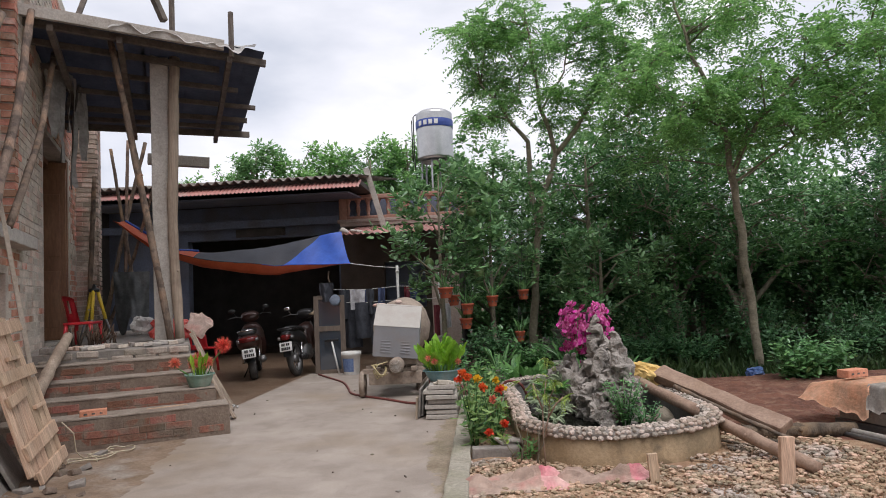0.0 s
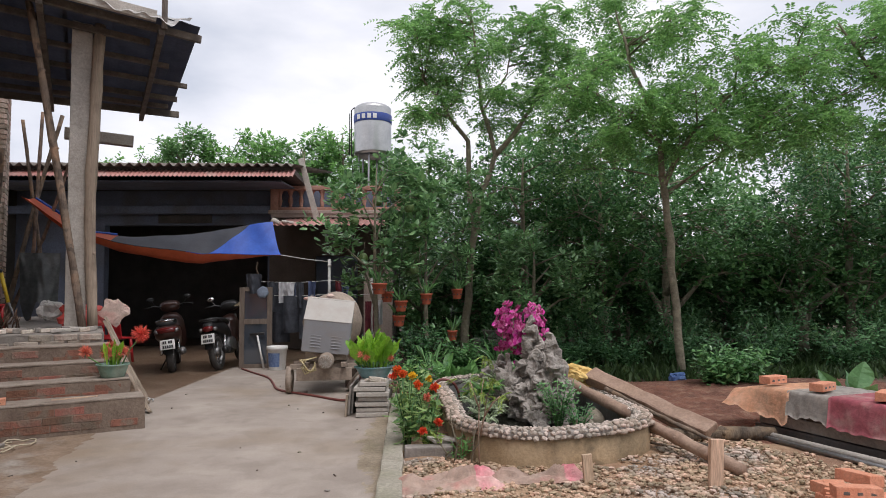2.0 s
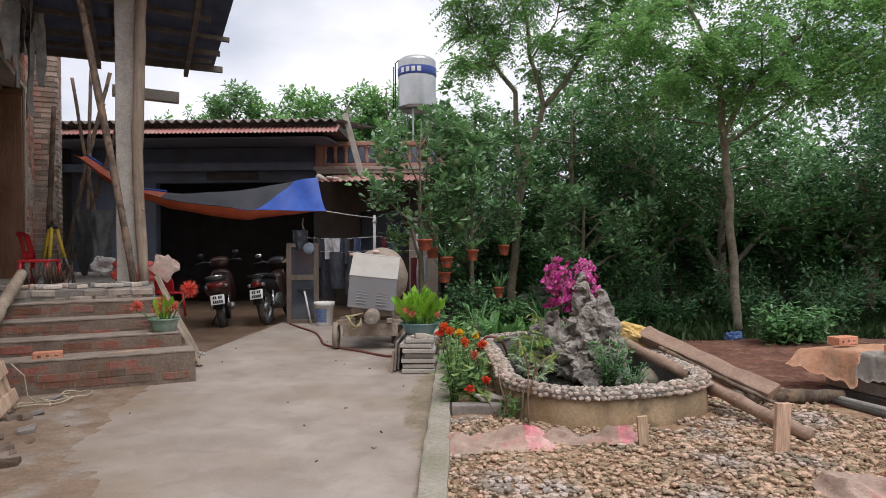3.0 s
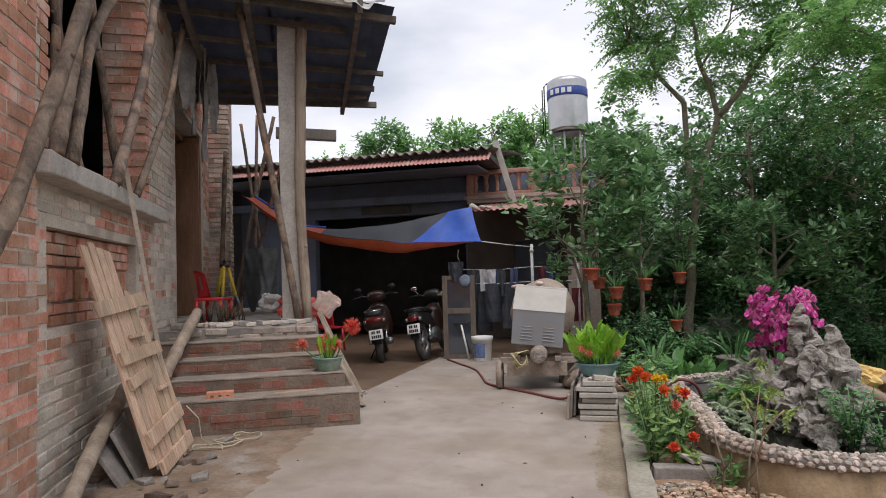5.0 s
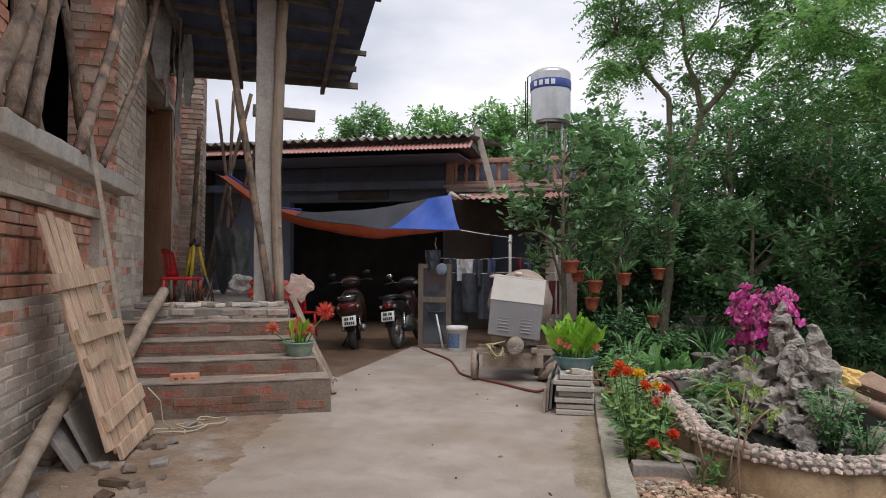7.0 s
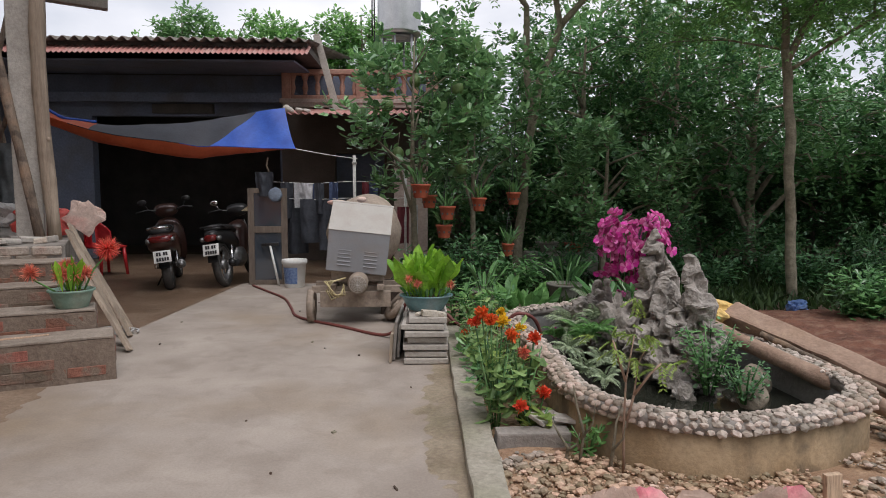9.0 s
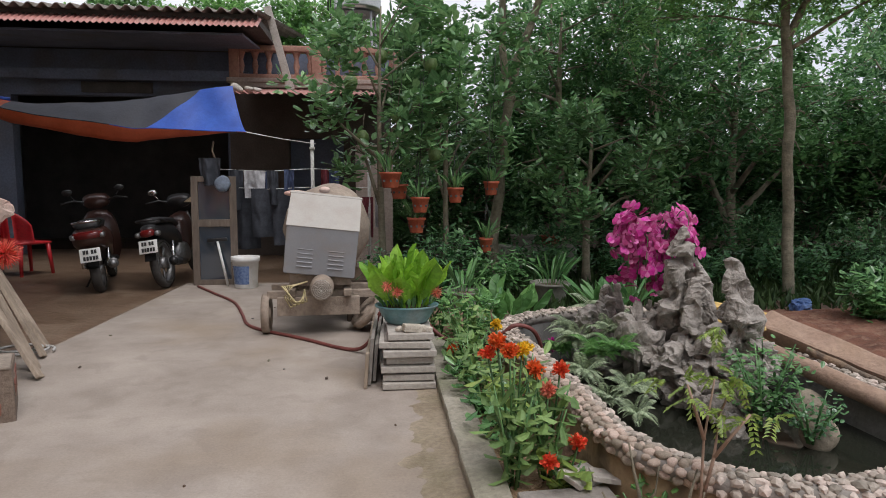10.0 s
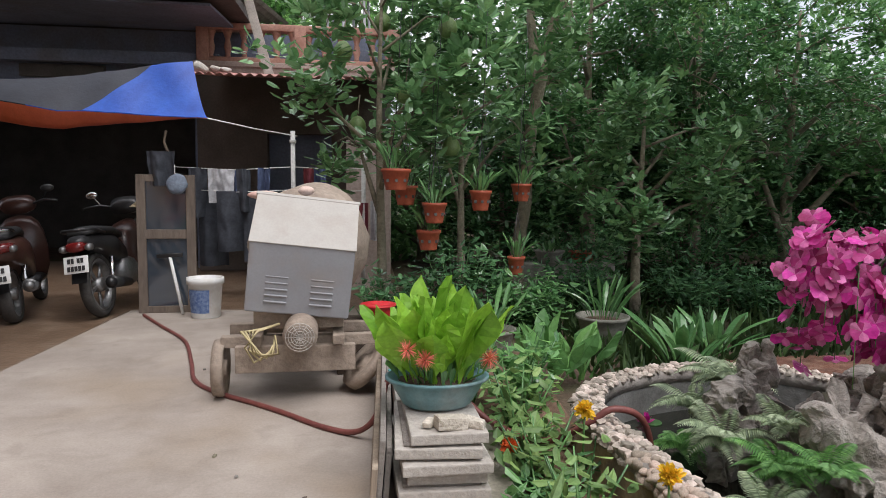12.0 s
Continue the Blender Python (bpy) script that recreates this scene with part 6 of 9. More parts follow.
for z, h in ((0.36, 0.6), (0.95, 0.42)):
    bm = new_bm()
    box(bm, (0.345, 0.008, h), (0, 0.005, z))
    part("pane", bm, GLASS_DARK, panel, smooth=False)
squeegee = thing("floor_squeegee", (-2.05, 10.18, 0.004), "floor squeegee leaning on the door leaf", "squeegee")
bm = new_bm()
rod(bm, (0.06, -0.02, 0), (-0.06, 0.055, 0.5), 0.014, seg=8)
part("handle", bm, WHITE_PAINT, squeegee)
bm = new_bm()
box(bm, (0.22, 0.03, 0.035), (-0.06, 0.055, 0.51), (0, -4, 0), 0.006)
part("blade", bm, BLACK_PLASTIC, squeegee)
bucket = thing("paint_bucket", (-1.77, 10.05, 0), "white plastic paint bucket with a blue print", "bucket")
bm = new_bm()
lathe(bm, [(0, 0), (0.115, 0), (0.12, 0.01), (0.14, 0.29), (0.155, 0.292), (0.155, 0.345), (0.14, 0.345), (0.135, 0.3), (0, 0.3)], 32)
part("body", bm, WHITE_PAINT, bucket)
bm = new_bm()
gv = [[bm.verts.new(((0.1225 + 0.018 * z / 0.25) * math.cos(a), (0.1225 + 0.018 * z / 0.25) * math.sin(a), z)) for z in (0.05, 0.25)] for a in [radians(-150 + 85 * k / 10) for k in range(11)]]
for p, q in zip(gv, gv[1:]):
    bm.faces.new((p[0], q[0], q[1], p[1]))
part("print", bm, mat("blue_print", (0.06, 0.12, 0.30), (0.2, 0.27, 0.42), 40, 0.5, 0.0), bucket, "faded blue label print")
hat_o = thing("conical_hat", (-2.36, 10.62, 0.93), "woven conical straw hat hung behind the motorbike", "hat")
bm = new_bm()
lathe(bm, [(0.20, 0.0), (0.1, 0.075), (0.0, 0.15), (0.0, 0.145), (0.195, -0.004)], 24)
part("cone", bm, mat("straw", (0.36, 0.27, 0.16), (0.48, 0.38, 0.24), 30, 0.8, 0.3), hat_o)
STEEL_POST = mat("white_painted_post", (0.5, 0.5, 0.48), (0.64, 0.63, 0.6), 6, 0.6, 0.1)
for x, y, h in ((-1.09, 10.7, 1.66), (-0.42, 10.9, 1.52), (-2.35, 11.25, 1.34)):
    ob = thing("line_post", (x, y, 0), "thin pale post holding the washing line", "post", "washing line posts")
    bm = new_bm()
    rod(bm, (0, 0, -0.02), (0, 0, h), 0.022, seg=10)
    part("tube", bm, STEEL_POST, ob)
    bm = new_bm()
    box(bm, (0.06, 0.06, 0.03), (0, 0, h - 0.1), bevel=0.004)
    part("clip", bm, STEEL_POST, ob)
line = thing("washing_line", (0, 0, 0), "thin washing lines strung between posts", "line")
for z in (1.32, 1.10):
    bm = new_bm()
    tube(bm, [(-2.35, 11.25, z), (-1.7, 11.0, z - 0.03), (-1.09, 10.7, z)], 0.004, 5)
    part("cord", bm, WHITE_PAINT, line)
    bm = new_bm()
    tube(bm, [(-1.09, 10.7, z), (-0.75, 10.8, z - 0.015), (-0.42, 10.9, z)], 0.004, 5)
    part("cord", bm, WHITE_PAINT, line)
CLOTH = {"white": mat("white_cloth", (0.42, 0.42, 0.44), (0.56, 0.56, 0.58), 8, 0.9, 0.1), "dark": mat("dark_cloth", (0.03, 0.035, 0.045), (0.06, 0.065, 0.08), 8, 0.9, 0.1), "red": mat("maroon_cloth", (0.13, 0.02, 0.035), (0.2, 0.04, 0.05), 8, 0.9, 0.1), "blue": mat("blue_cloth", (0.05, 0.07, 0.14), (0.09, 0.12, 0.22), 8, 0.9, 0.1)}
for i, (x, y, z, w, h, c, l) in enumerate(((-1.83, 11.04, 1.30, 0.26, 0.34, "white", "white towel"), (-1.60, 10.94, 1.30, 0.14, 0.42, "dark", "dark shirt"), (-2.08, 11.13, 1.31, 0.18, 0.5, "dark", "black trousers"), (-1.7, 10.98, 1.08, 0.34, 0.6, "dark", "dark jacket"), (-0.45, 10.86, 0.98, 0.16, 0.5, "red", "maroon cloth"), (-1.38, 10.83, 1.31, 0.12, 0.25, "blue", "small blue cloth"), (-0.85, 10.78, 1.31, 0.14, 0.2, "blue", "small blue cloth"), (-0.95, 10.75, 1.31, 0.10, 0.26, "red", "small red cloth"), (-0.3, 10.9, 1.0, 0.10, 0.4, "white", "pale towel"), (-1.95, 11.2, 1.06, 0.3, 0.75, "dark", "long dark coat"), (-1.45, 10.98, 1.08, 0.32, 0.7, "dark", "long black trousers"), (-1.2, 10.82, 1.08, 0.24, 0.62, "dark", "dark shirt"), (-1.72, 11.06, 1.30, 0.12, 0.3, "blue", "navy shirt"))):
    draped("towel" if c == "white" else "shirt", (x, y, z), w, h, 0.2, CLOTH[c], l + " hanging on the washing line", "clothing", fold=6, seed=i)
draped("hanging_coat", (-2.16, 10.2, 1.42), 0.24, 0.30, 0.6, CLOTH["dark"], "dark coat and cap hung over the door leaf", "clothing", fold=8, seed=20)
cap = thing("cloth_cap", (-2.03, 10.2, 1.14), "faded blue cloth cap hung on the door leaf's corner", "cap")
bm = new_bm()
lathe(bm, [(0, 0.03), (0.06, 0.028), (0.085, 0.012), (0.09, -0.01), (0.0, -0.012)], 20, m=pose(0, 0, 0, 80, 0, 0))
rough(bm, 0.012, 16)
part("crown", bm, mat("faded_denim", (0.13, 0.16, 0.21), (0.20, 0.24, 0.30), 12, 0.9, 0.2), cap)
bm = new_bm()
tube(bm, [(-2.1, 10.24, 1.4), (-2.13, 10.22, 1.5), (-2.12, 10.25, 1.6)], 0.012, 6)
tagged(part("tarp_prop", bm, WOOD), "thin crooked stick propping up the tarpaulin", "stick")

# ---- concrete mixer ----
mixer = thing("concrete_mixer", (-0.78, 7.85, 0), "grey electric concrete mixer caked with dry cement", "concrete mixer")
mixer.matrix_world = pose(-0.78, 7.88, 0, 0, 0, 3)
bm = new_bm()
verts = [bm.verts.new(p) for p in ((-0.265, -0.18, 0.46), (0.265, -0.18, 0.46), (0.265, -0.22, 0.82), (-0.265, -0.22, 0.82), (-0.265, 0.16, 0.46), (0.265, 0.16, 0.46), (0.265, 0.16, 1.07), (-0.265, 0.16, 1.07), (-0.265, 0.02, 1.06), (0.265, 0.02, 1.06))]
for q in ((0, 1, 2, 3), (4, 7, 6, 5), (0, 3, 8, 7, 4), (1, 5, 6, 9, 2), (8, 9, 6, 7), (0, 4, 5, 1)):
    bm.faces.new([verts[k] for k in q])
bmesh.ops.recalc_face_normals(bm, faces=bm.faces[:])
bmesh.ops.bevel(bm, geom=bm.edges[:], offset=0.006, segments=2, affect="EDGES")
TILT = pose(0, 0, 0.4, 0, 6, 0) @ Matrix.Translation((0, 0, -0.4))
housing = part("housing", bm, METAL_GREY, mixer, "grey sheet-metal motor housing", smooth=False)
housing.matrix_basis = TILT
bm = new_bm()
m = Matrix.Translation((0, -0.103, 0.944)) @ pose(0, 0, 0, -45.0, 0, 0)
lid_len = math.hypot(0.24, 0.24)
box(bm, (0.54, 0.008, 0.345), (0, 0, 0), (0, 0, 0), 0.003, m)
box(bm, (0.552, 0.014, 0.02), (0, 0, 0.168), (0, 0, 0), 0.003, m)
part("lid", bm, METAL_PALE, housing, "dusty cream sloping lid", smooth=False)
for x in (-0.115, 0.115):
    for k in range(5):
        bm = new_bm()
        box(bm, (0.115, 0.012, 0.010), (x, -0.190 - 0.004 * k * 0.5, 0.52 + 0.033 * k), (25, 0, 0), 0.003)
        part("louvre", bm, METAL_GREY, housing)
bm = new_bm()
lathe(bm, [(0, -0.32), (0.16, -0.32), (0.33, -0.16), (0.36, 0.0), (0.33, 0.14), (0.22, 0.30), (0.19, 0.33), (0.17, 0.33), (0.2, 0.28)], 30, m=pose(0.06, 0.42, 0.78, -35, 25, 0))
rough(bm, 0.008, 9)
part("drum", bm, BEIGE_METAL, mixer, "cement-caked mixing drum")
bm = new_bm()
lathe(bm, [(0, -0.11), (0.07, -0.11), (0.086, -0.09), (0.086, 0.08), (0.06, 0.1), (0, 0.1)], 26, m=pose(0.03, -0.26, 0.385, 90, 0, 0))
motor = part("electric_motor", bm, BEIGE_METAL, mixer, "grey electric motor with a mesh cap")
bm = new_bm()
for k in range(5):
    r = 0.016 + 0.0135 * k
    tube(bm, [(0.03 + r * math.cos(a), -0.372, 0.385 + r * math.sin(a)) for a in [2 * math.pi * i / 20 for i in range(21)]], 0.0025, 4)
for k in range(12):
    a = 2 * math.pi * k / 12
    rod(bm, (0.03, -0.372, 0.385), (0.03 + 0.07 * math.cos(a), -0.372, 0.385 + 0.07 * math.sin(a)), 0.0022, seg=4)
part("grille", bm, CEMENT_PALE, motor)
for size, at in (((0.82, 0.06, 0.06), (0.02, -0.05, 0.30)), ((0.82, 0.06, 0.06), (0.02, 0.28, 0.30)), ((0.06, 0.62, 0.05), (-0.2, 0.1, 0.33)), ((0.06, 0.62, 0.05), (0.22, 0.1, 0.33)), ((0.62, 0.05, 0.14), (0.0, -0.12, 0.22)), ((0.2, 0.18, 0.1), (-0.12, 0.0, 0.42)), ((0.2, 0.18, 0.1), (0.15, 0.0, 0.42))):
    bm = new_bm()
    box(bm, size, at, bevel=0.005)
    part("chassis_beam", bm, BEIGE_METAL, mixer, smooth=False)
for x, lean in ((-0.40, 0), (0.37, 42)):
    bm = new_bm()
    lathe(bm, [(0, -0.03), (0.05, -0.035), (0.05, -0.02), (0.11, -0.02), (0.15, -0.03), (0.155, 0), (0.15, 0.03), (0.11, 0.02), (0.05, 0.02), (0.05, 0.035), (0, 0.03)], 28, m=pose(x, -0.02, 0.152 if not lean else 0.145, 0, 90 + lean, 0 if not lean else 10))
    part("wheel", bm, BEIGE_METAL, mixer, "mud-caked solid wheel")
bm = new_bm()
for q in range(5):
    tube(bm, [(-0.08 - 0.03 * q, -0.2, 0.42 - 0.01 * q), (-0.18 - 0.02 * q, -0.27, 0.40), (-0.24 + 0.02 * q, -0.29, 0.32 - 0.01 * q), (-0.2 + 0.03 * q, -0.27, 0.24 + 0.01 * q), (-0.1, -0.24, 0.29 + 0.02 * q)], 0.007, 6)
part("cable", bm, mat("yellowed_cable", (0.4, 0.33, 0.17), (0.52, 0.44, 0.25), 8, 0.6, 0.0), mixer, "tangled yellowed cable")
for p, r in (((0.05, 0.12, 1.10), 0.045), ((-0.17, 0.05, 1.075), 0.04)):
    bm = new_bm()
    bmesh.ops.create_icosphere(bm, subdivisions=3, radius=r, matrix=Matrix.Translation(p) @ Matrix.Diagonal((2.2 if r < 0.043 else 1, 1, 0.6, 1)))
    part("knob", bm, SACK_PINK, mixer)
hose = thing("garden_hose", (0, 0, 0), "dark red rubber hose trailing over the yard into the pond", "hose")
bm = new_bm()
HOSE = [Vector(p) for p in ((-2.3, 10.1, 0.012), (-2.0, 9.6, 0.012), (-1.7, 9.1, 0.012), (-1.5, 8.5, 0.012), (-1.38, 8.1, 0.012), (-1.21, 7.86, 0.012), (-0.98, 7.66, 0.012), (-0.8, 7.49, 0.012), (-0.62, 7.30, 0.012), (-0.48, 7.19, 0.02), (-0.40, 7.13, 0.07), (-0.35, 7.1, 0.16), (-0.31, 7.1, 0.29), (-0.22, 7.1, 0.34), (-0.08, 7.0, 0.31), (0.1, 6.9, 0.16), (0.28, 6.72, 0.14), (0.42, 6.62, 0.24), (0.50, 6.6, 0.30), (0.6, 6.6, 0.28), (0.66, 6.62, 0.2), (0.70, 6.65, 0.06))]
curve = []
for i in range(len(HOSE) - 1):
    h0, h1, h2, h3 = (HOSE[min(max(i + k, 0), len(HOSE) - 1)] for k in (-1, 0, 1, 2))
    for k in range(6):
        t = k / 6
        curve.append(0.5 * (2 * h1 + (h2 - h0) * t + (2 * h0 - 5 * h1 + 4 * h2 - h3) * t * t + (3 * h1 - h0 - 3 * h2 + h3) * t ** 3))
tube(bm, curve + HOSE[-1:], 0.013, 8)
part("tube", bm, mat("red_rubber", (0.13, 0.035, 0.03), (0.2, 0.06, 0.05), 8, 0.55, 0.1), hose)

# sticks and formwork standing above the porch roof
for i, (p0, p1, r) in enumerate((((-0.42, 1.2, 4.2), (-0.42, 1.15, 5.6), 0.03), ((-0.5, 1.22, 4.33), (-0.95, 1.3, 5.5), 0.045), ((0.2, 1.18, 3.98), (0.2, 1.18, 4.5), 0.03), ((-1.35, 1.3, 4.3), (-1.1, 1.6, 5.3), 0.035), ((-1.5, 1.4, 4.95), (-0.95, 1.5, 4.9), 0.03))):
    ob = thing("formwork_stick", (0, 0, 0), "sawn timber stick rising past the porch roof", "stick", "formwork sticks")
    ob.matrix_world = HOUSE
    bm = new_bm()
    rod(bm, p0, p1, r, r, 4)
    part("timber", bm, PURLIN, ob, smooth=False)

# ---- right side: slabs, pots, flower bed ----
stack = []
for i, (w, L, dx, dy, tn) in enumerate(((0.30, 0.52, 0.0, 0.0, 1), (0.29, 0.5, 0.012, 0.01, -2), (0.31, 0.5, -0.006, 0.0, 1.5), (0.27, 0.48, 0.015, 0.015, -1), (0.30, 0.5, 0.0, -0.01, 2), (0.29, 0.5, -0.01, 0.012, -2.5), (0.26, 0.46, 0.012, 0.0, 1))):
    z = 0.022 + 0.046 * i
    bm = new_bm()
    box(bm, (w, L, 0.036), bevel=0.005)
    rough(bm, 0.003, 9, i)
    ob = part("concrete_slab", bm, CEMENT_PALE, smooth=False)
    ob.matrix_world = pose(-0.155 + dx, 6.60 + dy, z, 0, 0, tn)
    tagged(ob, "thin cast concrete slab in a stack", "slab", "stack of concrete slabs")
    if i < 6:
        bm = new_bm()
        box(bm, (w * 0.85, L * 0.9, 0.012))
        ob = part("mortar_pad", bm, CEMENT)
        ob.matrix_world = pose(-0.155 + dx, 6.61, z + 0.023)
        tagged(ob, "dark cement spacer between stacked slabs", "spacer", "stack of concrete slabs")
for i, (x, z, h) in enumerate(((-0.36, 0.10, 0.2), (-0.335, 0.14, 0.27), (-0.31, 0.12, 0.22))):
    bm = new_bm()
    box(bm, (0.02, 1.75, h), (0, 0, 0), bevel=0.003)
    ob = part("edging_board", bm, CEMENT if i else WOOD, smooth=False)
    ob.matrix_world = pose(x, 7.25 + 0.05 * i, z + 0.004, 0, 4, -2)
    tagged(ob, "long grey board standing on edge beside the slabs", "board", "boards beside the slabs")
for i in range(2):
    bm = new_bm()
    box(bm, (0.30, 1.0, 0.04), bevel=0.004)
    ob = part("plank_bench", bm, CEMENT_PALE if i else BOARD, smooth=False)
    ob.matrix_world = pose(-0.14, 7.40, 0.20 + 0.042 * i)
    tagged(ob, "pale slab laid as a low bench behind the pot", "slab", "low bench")
bm = new_bm()
box(bm, (0.26, 0.9, 0.18), (-0.14, 7.4, 0.09))
tagged(part("bench_base", bm, CEMENT, smooth=False), "rough cement base under the bench slabs", "base")
for x, y, z, r, h, mt, l in ((-0.12, 7.05, 0.262, 0.07, 0.06, PLASTIC_RED, "small red plastic bowl on the bench"), (-0.33, 8.35, 0.30, 0.11, 0.1, PLASTIC_RED, "red plastic basin behind the mixer")):
    ob = thing("plastic_bowl", (x, y, z), l, "bowl")
    bowl_pot(ob, r, h, mt, name="bowl", soil=False)
bm = new_bm()
box(bm, (0.5, 0.35, 0.3), (-0.33, 8.35, 0.15), bevel=0.01)
tagged(part("crate", bm, DARK_WOOD), "dark wooden crate behind the mixer", "crate")
bm = new_bm()
box(bm, (0.16, 0.2, 0.004), (-0.2, 7.22, 0.268), (0, 6, 20))
tagged(part("teal_sheet", bm, mat("teal_plastic", (0.04, 0.25, 0.24), (0.06, 0.33, 0.31), 5, 0.5, 0.05), smooth=False), "small teal plastic sheet on the bench", "plastic sheet")
for x, y, t, s in ((-0.13, 6.42, 10, 1.0), (-0.05, 6.43, -30, 0.7), (-0.2, 6.44, 60, 0.55)):
    bm = new_bm()
    box(bm, (0.11 * s, 0.06 * s, 0.04 * s), (0, 0, 0.02 * s), bevel=0.008)
    rough(bm, 0.01, 14, t)
    ob = part("stone_chip", bm, BRICK_MUDDY, smooth=False)
    ob.matrix_world = pose(x, y, 0.318, 0, 0, t)
    tagged(ob, "broken stone chip on the slab stack", "stone")



def paddles(n, r, h, w, z0, oval=(1, 1), spread=0.42):
    """Upright paddle-shaped leaves on short stalks, widest past the middle, with wavy edges."""
    vs, fs, k, seg = [], [], 0, 9
    for i in range(n):
        a = 2.399 * i + 0.5 * rng.random()
        rad = r * math.sqrt((i + 0.5) / n)
        out = np.array([math.cos(a), math.sin(a), 0.0])
        base = out * rad * np.array([oval[0], oval[1], 0]) * 0.75 + np.array([0, 0, z0])
        L = h * (1.05 - 0.35 * rad / r) * (0.75 + 0.4 * rng.random())
        Wd = w * (0.75 + 0.5 * rng.random())
        turn = rng.random() * 2 * math.pi
        side = np.array([math.cos(turn), math.sin(turn), 0.15 * rng.normal()])
        nrm = np.cross(side, np.array([0, 0, 1.0]))
        lean, bend, ph = spread * (rad / r) * (0.5 + 0.7 * rng.random()), 0.25 * rng.random(), 6.28 * rng.random()
        for j in range(seg + 1):
            s = j / seg
            c = base + np.array([0, 0, 1.0]) * L * s * (1 - 0.2 * bend * s) + out * L * (lean * s + bend * s ** 3)
            ww = Wd * 0.5 * max(0.05, math.sin(math.pi * min(1.0, max(0.0, (s - 0.22) / 0.80)) ** 1.15))
            wave = nrm * 0.012 * math.sin(ph + 13 * s)
            vs += [c - side * ww + nrm * ww * 0.45 + wave, c, c + side * ww + nrm * ww * 0.45 - wave]
            if j < seg:
                q0 = k + j * 3
                fs += [[q0, q0 + 1, q0 + 4, q0 + 3], [q0 + 1, q0 + 2, q0 + 5, q0 + 4]]
        k += (seg + 1) * 3
    return np.array(vs), np.array(fs)


lily = thing("lily_planter", (-0.15, 6.66, 0.322), "oval teal planter full of bright lime-green leaves", "potted plant")
bowl_pot(lily, 0.165, 0.11, TEAL_POT, (1.12, 0.85))
v, f = paddles(46, 0.15, 0.38, 0.115, 0.08, (1.1, 0.85))
raw("leaves", v, f, LEAF_LIME, lily)
v, f = blades(30, 0.15, 0.10, 0.035, 0.9, 0.095, (1.1, 0.9), 0.6)
raw("ground_leaves", v, f, LEAF_MID, lily)
for x, y, z in ((-0.12, -0.14, 0.24), (-0.06, -0.16, 0.21), (0.17, -0.12, 0.2)):
    d = unit(110)
    v, f = leaf_arrays(np.repeat([[x, y, z]], len(d), 0), d, unit(len(d)), 0.045 * (0.7 + 0.4 * rng.random(len(d))), 0.004, 0.1, 0.0)
    raw("fading_flower", v, f, PETAL_CORAL, lily, "fading orange thread-like bloom")
    bm = new_bm()
    tube(bm, [(x * 0.5, y * 0.4, 0.09), (x * 0.9, y * 0.8, z * 0.7), (x, y, z)], 0.004, 5)
    part("stem", bm, LEAF_LIGHT, lily)


def leafy_plant(name, at, h, r, n, size, leaf, label, category="plant", flowers=(), petal=None, seed=0, stems=5, group="", flower_r=0.035):
    ob = thing(name, at, label, category, group)
    q = random.Random(seed)
    bm = new_bm()
    tips = []
    for i in range(stems):
        a = 2.4 * i + q.random()
        end = Vector((r * 0.7 * math.cos(a), r * 0.7 * math.sin(a), h * q.uniform(0.65, 1.0)))
        tube(bm, [(0.15 * end.x, 0.15 * end.y, -0.01), (0.5 * end.x, 0.5 * end.y, end.z * 0.55), end], [0.006, 0.005, 0.003], 5)
        for k in range(max(1, n // stems)):
            s = q.uniform(0.15, 1.0)
            tips.append((end.x * s + q.gauss(0, 0.2) * r, end.y * s + q.gauss(0, 0.2) * r, max(0.02, end.z * s + q.gauss(0, 0.10) * r)))
    for fx, fy, fz in flowers:
        tube(bm, [(fx * 0.3, fy * 0.3, fz * 0.4), (fx * 0.8, fy * 0.8, fz * 0.8), (fx, fy, fz)], 0.004, 5)
    part("stem", bm, LEAF_MID, ob)
    t = np.array(tips)
    d = unit(len(t))
    d[:, 2] = d[:, 2] * 0.4 + 0.1
    v, f = petal_arrays(t, d, unit(len(t)) * 0.4 + np.array([0, 0, 1.0]), size[0] * (0.6 + 0.7 * rng.random(len(t))), size[1] * (0.7 + 0.5 * rng.random(len(t))), -0.18)
    raw("leaves", v, f, leaf, ob)
    for k, c in enumerate(flowers):
        d = unit(150)
        d[:, 2] = d[:, 2] * 0.8 + 0.25
        v, f = petal_arrays(np.repeat([c], 150, 0) + 0.25 * flower_r * unit(150), d, unit(150) + np.array([0, 0, 0.6]), flower_r * (0.45 + 0.65 * rng.random(150)), 0.013, 0.2)
        raw("flower", v, f, petal[k % len(petal)] if isinstance(petal, (list, tuple)) else petal, ob)
    return ob


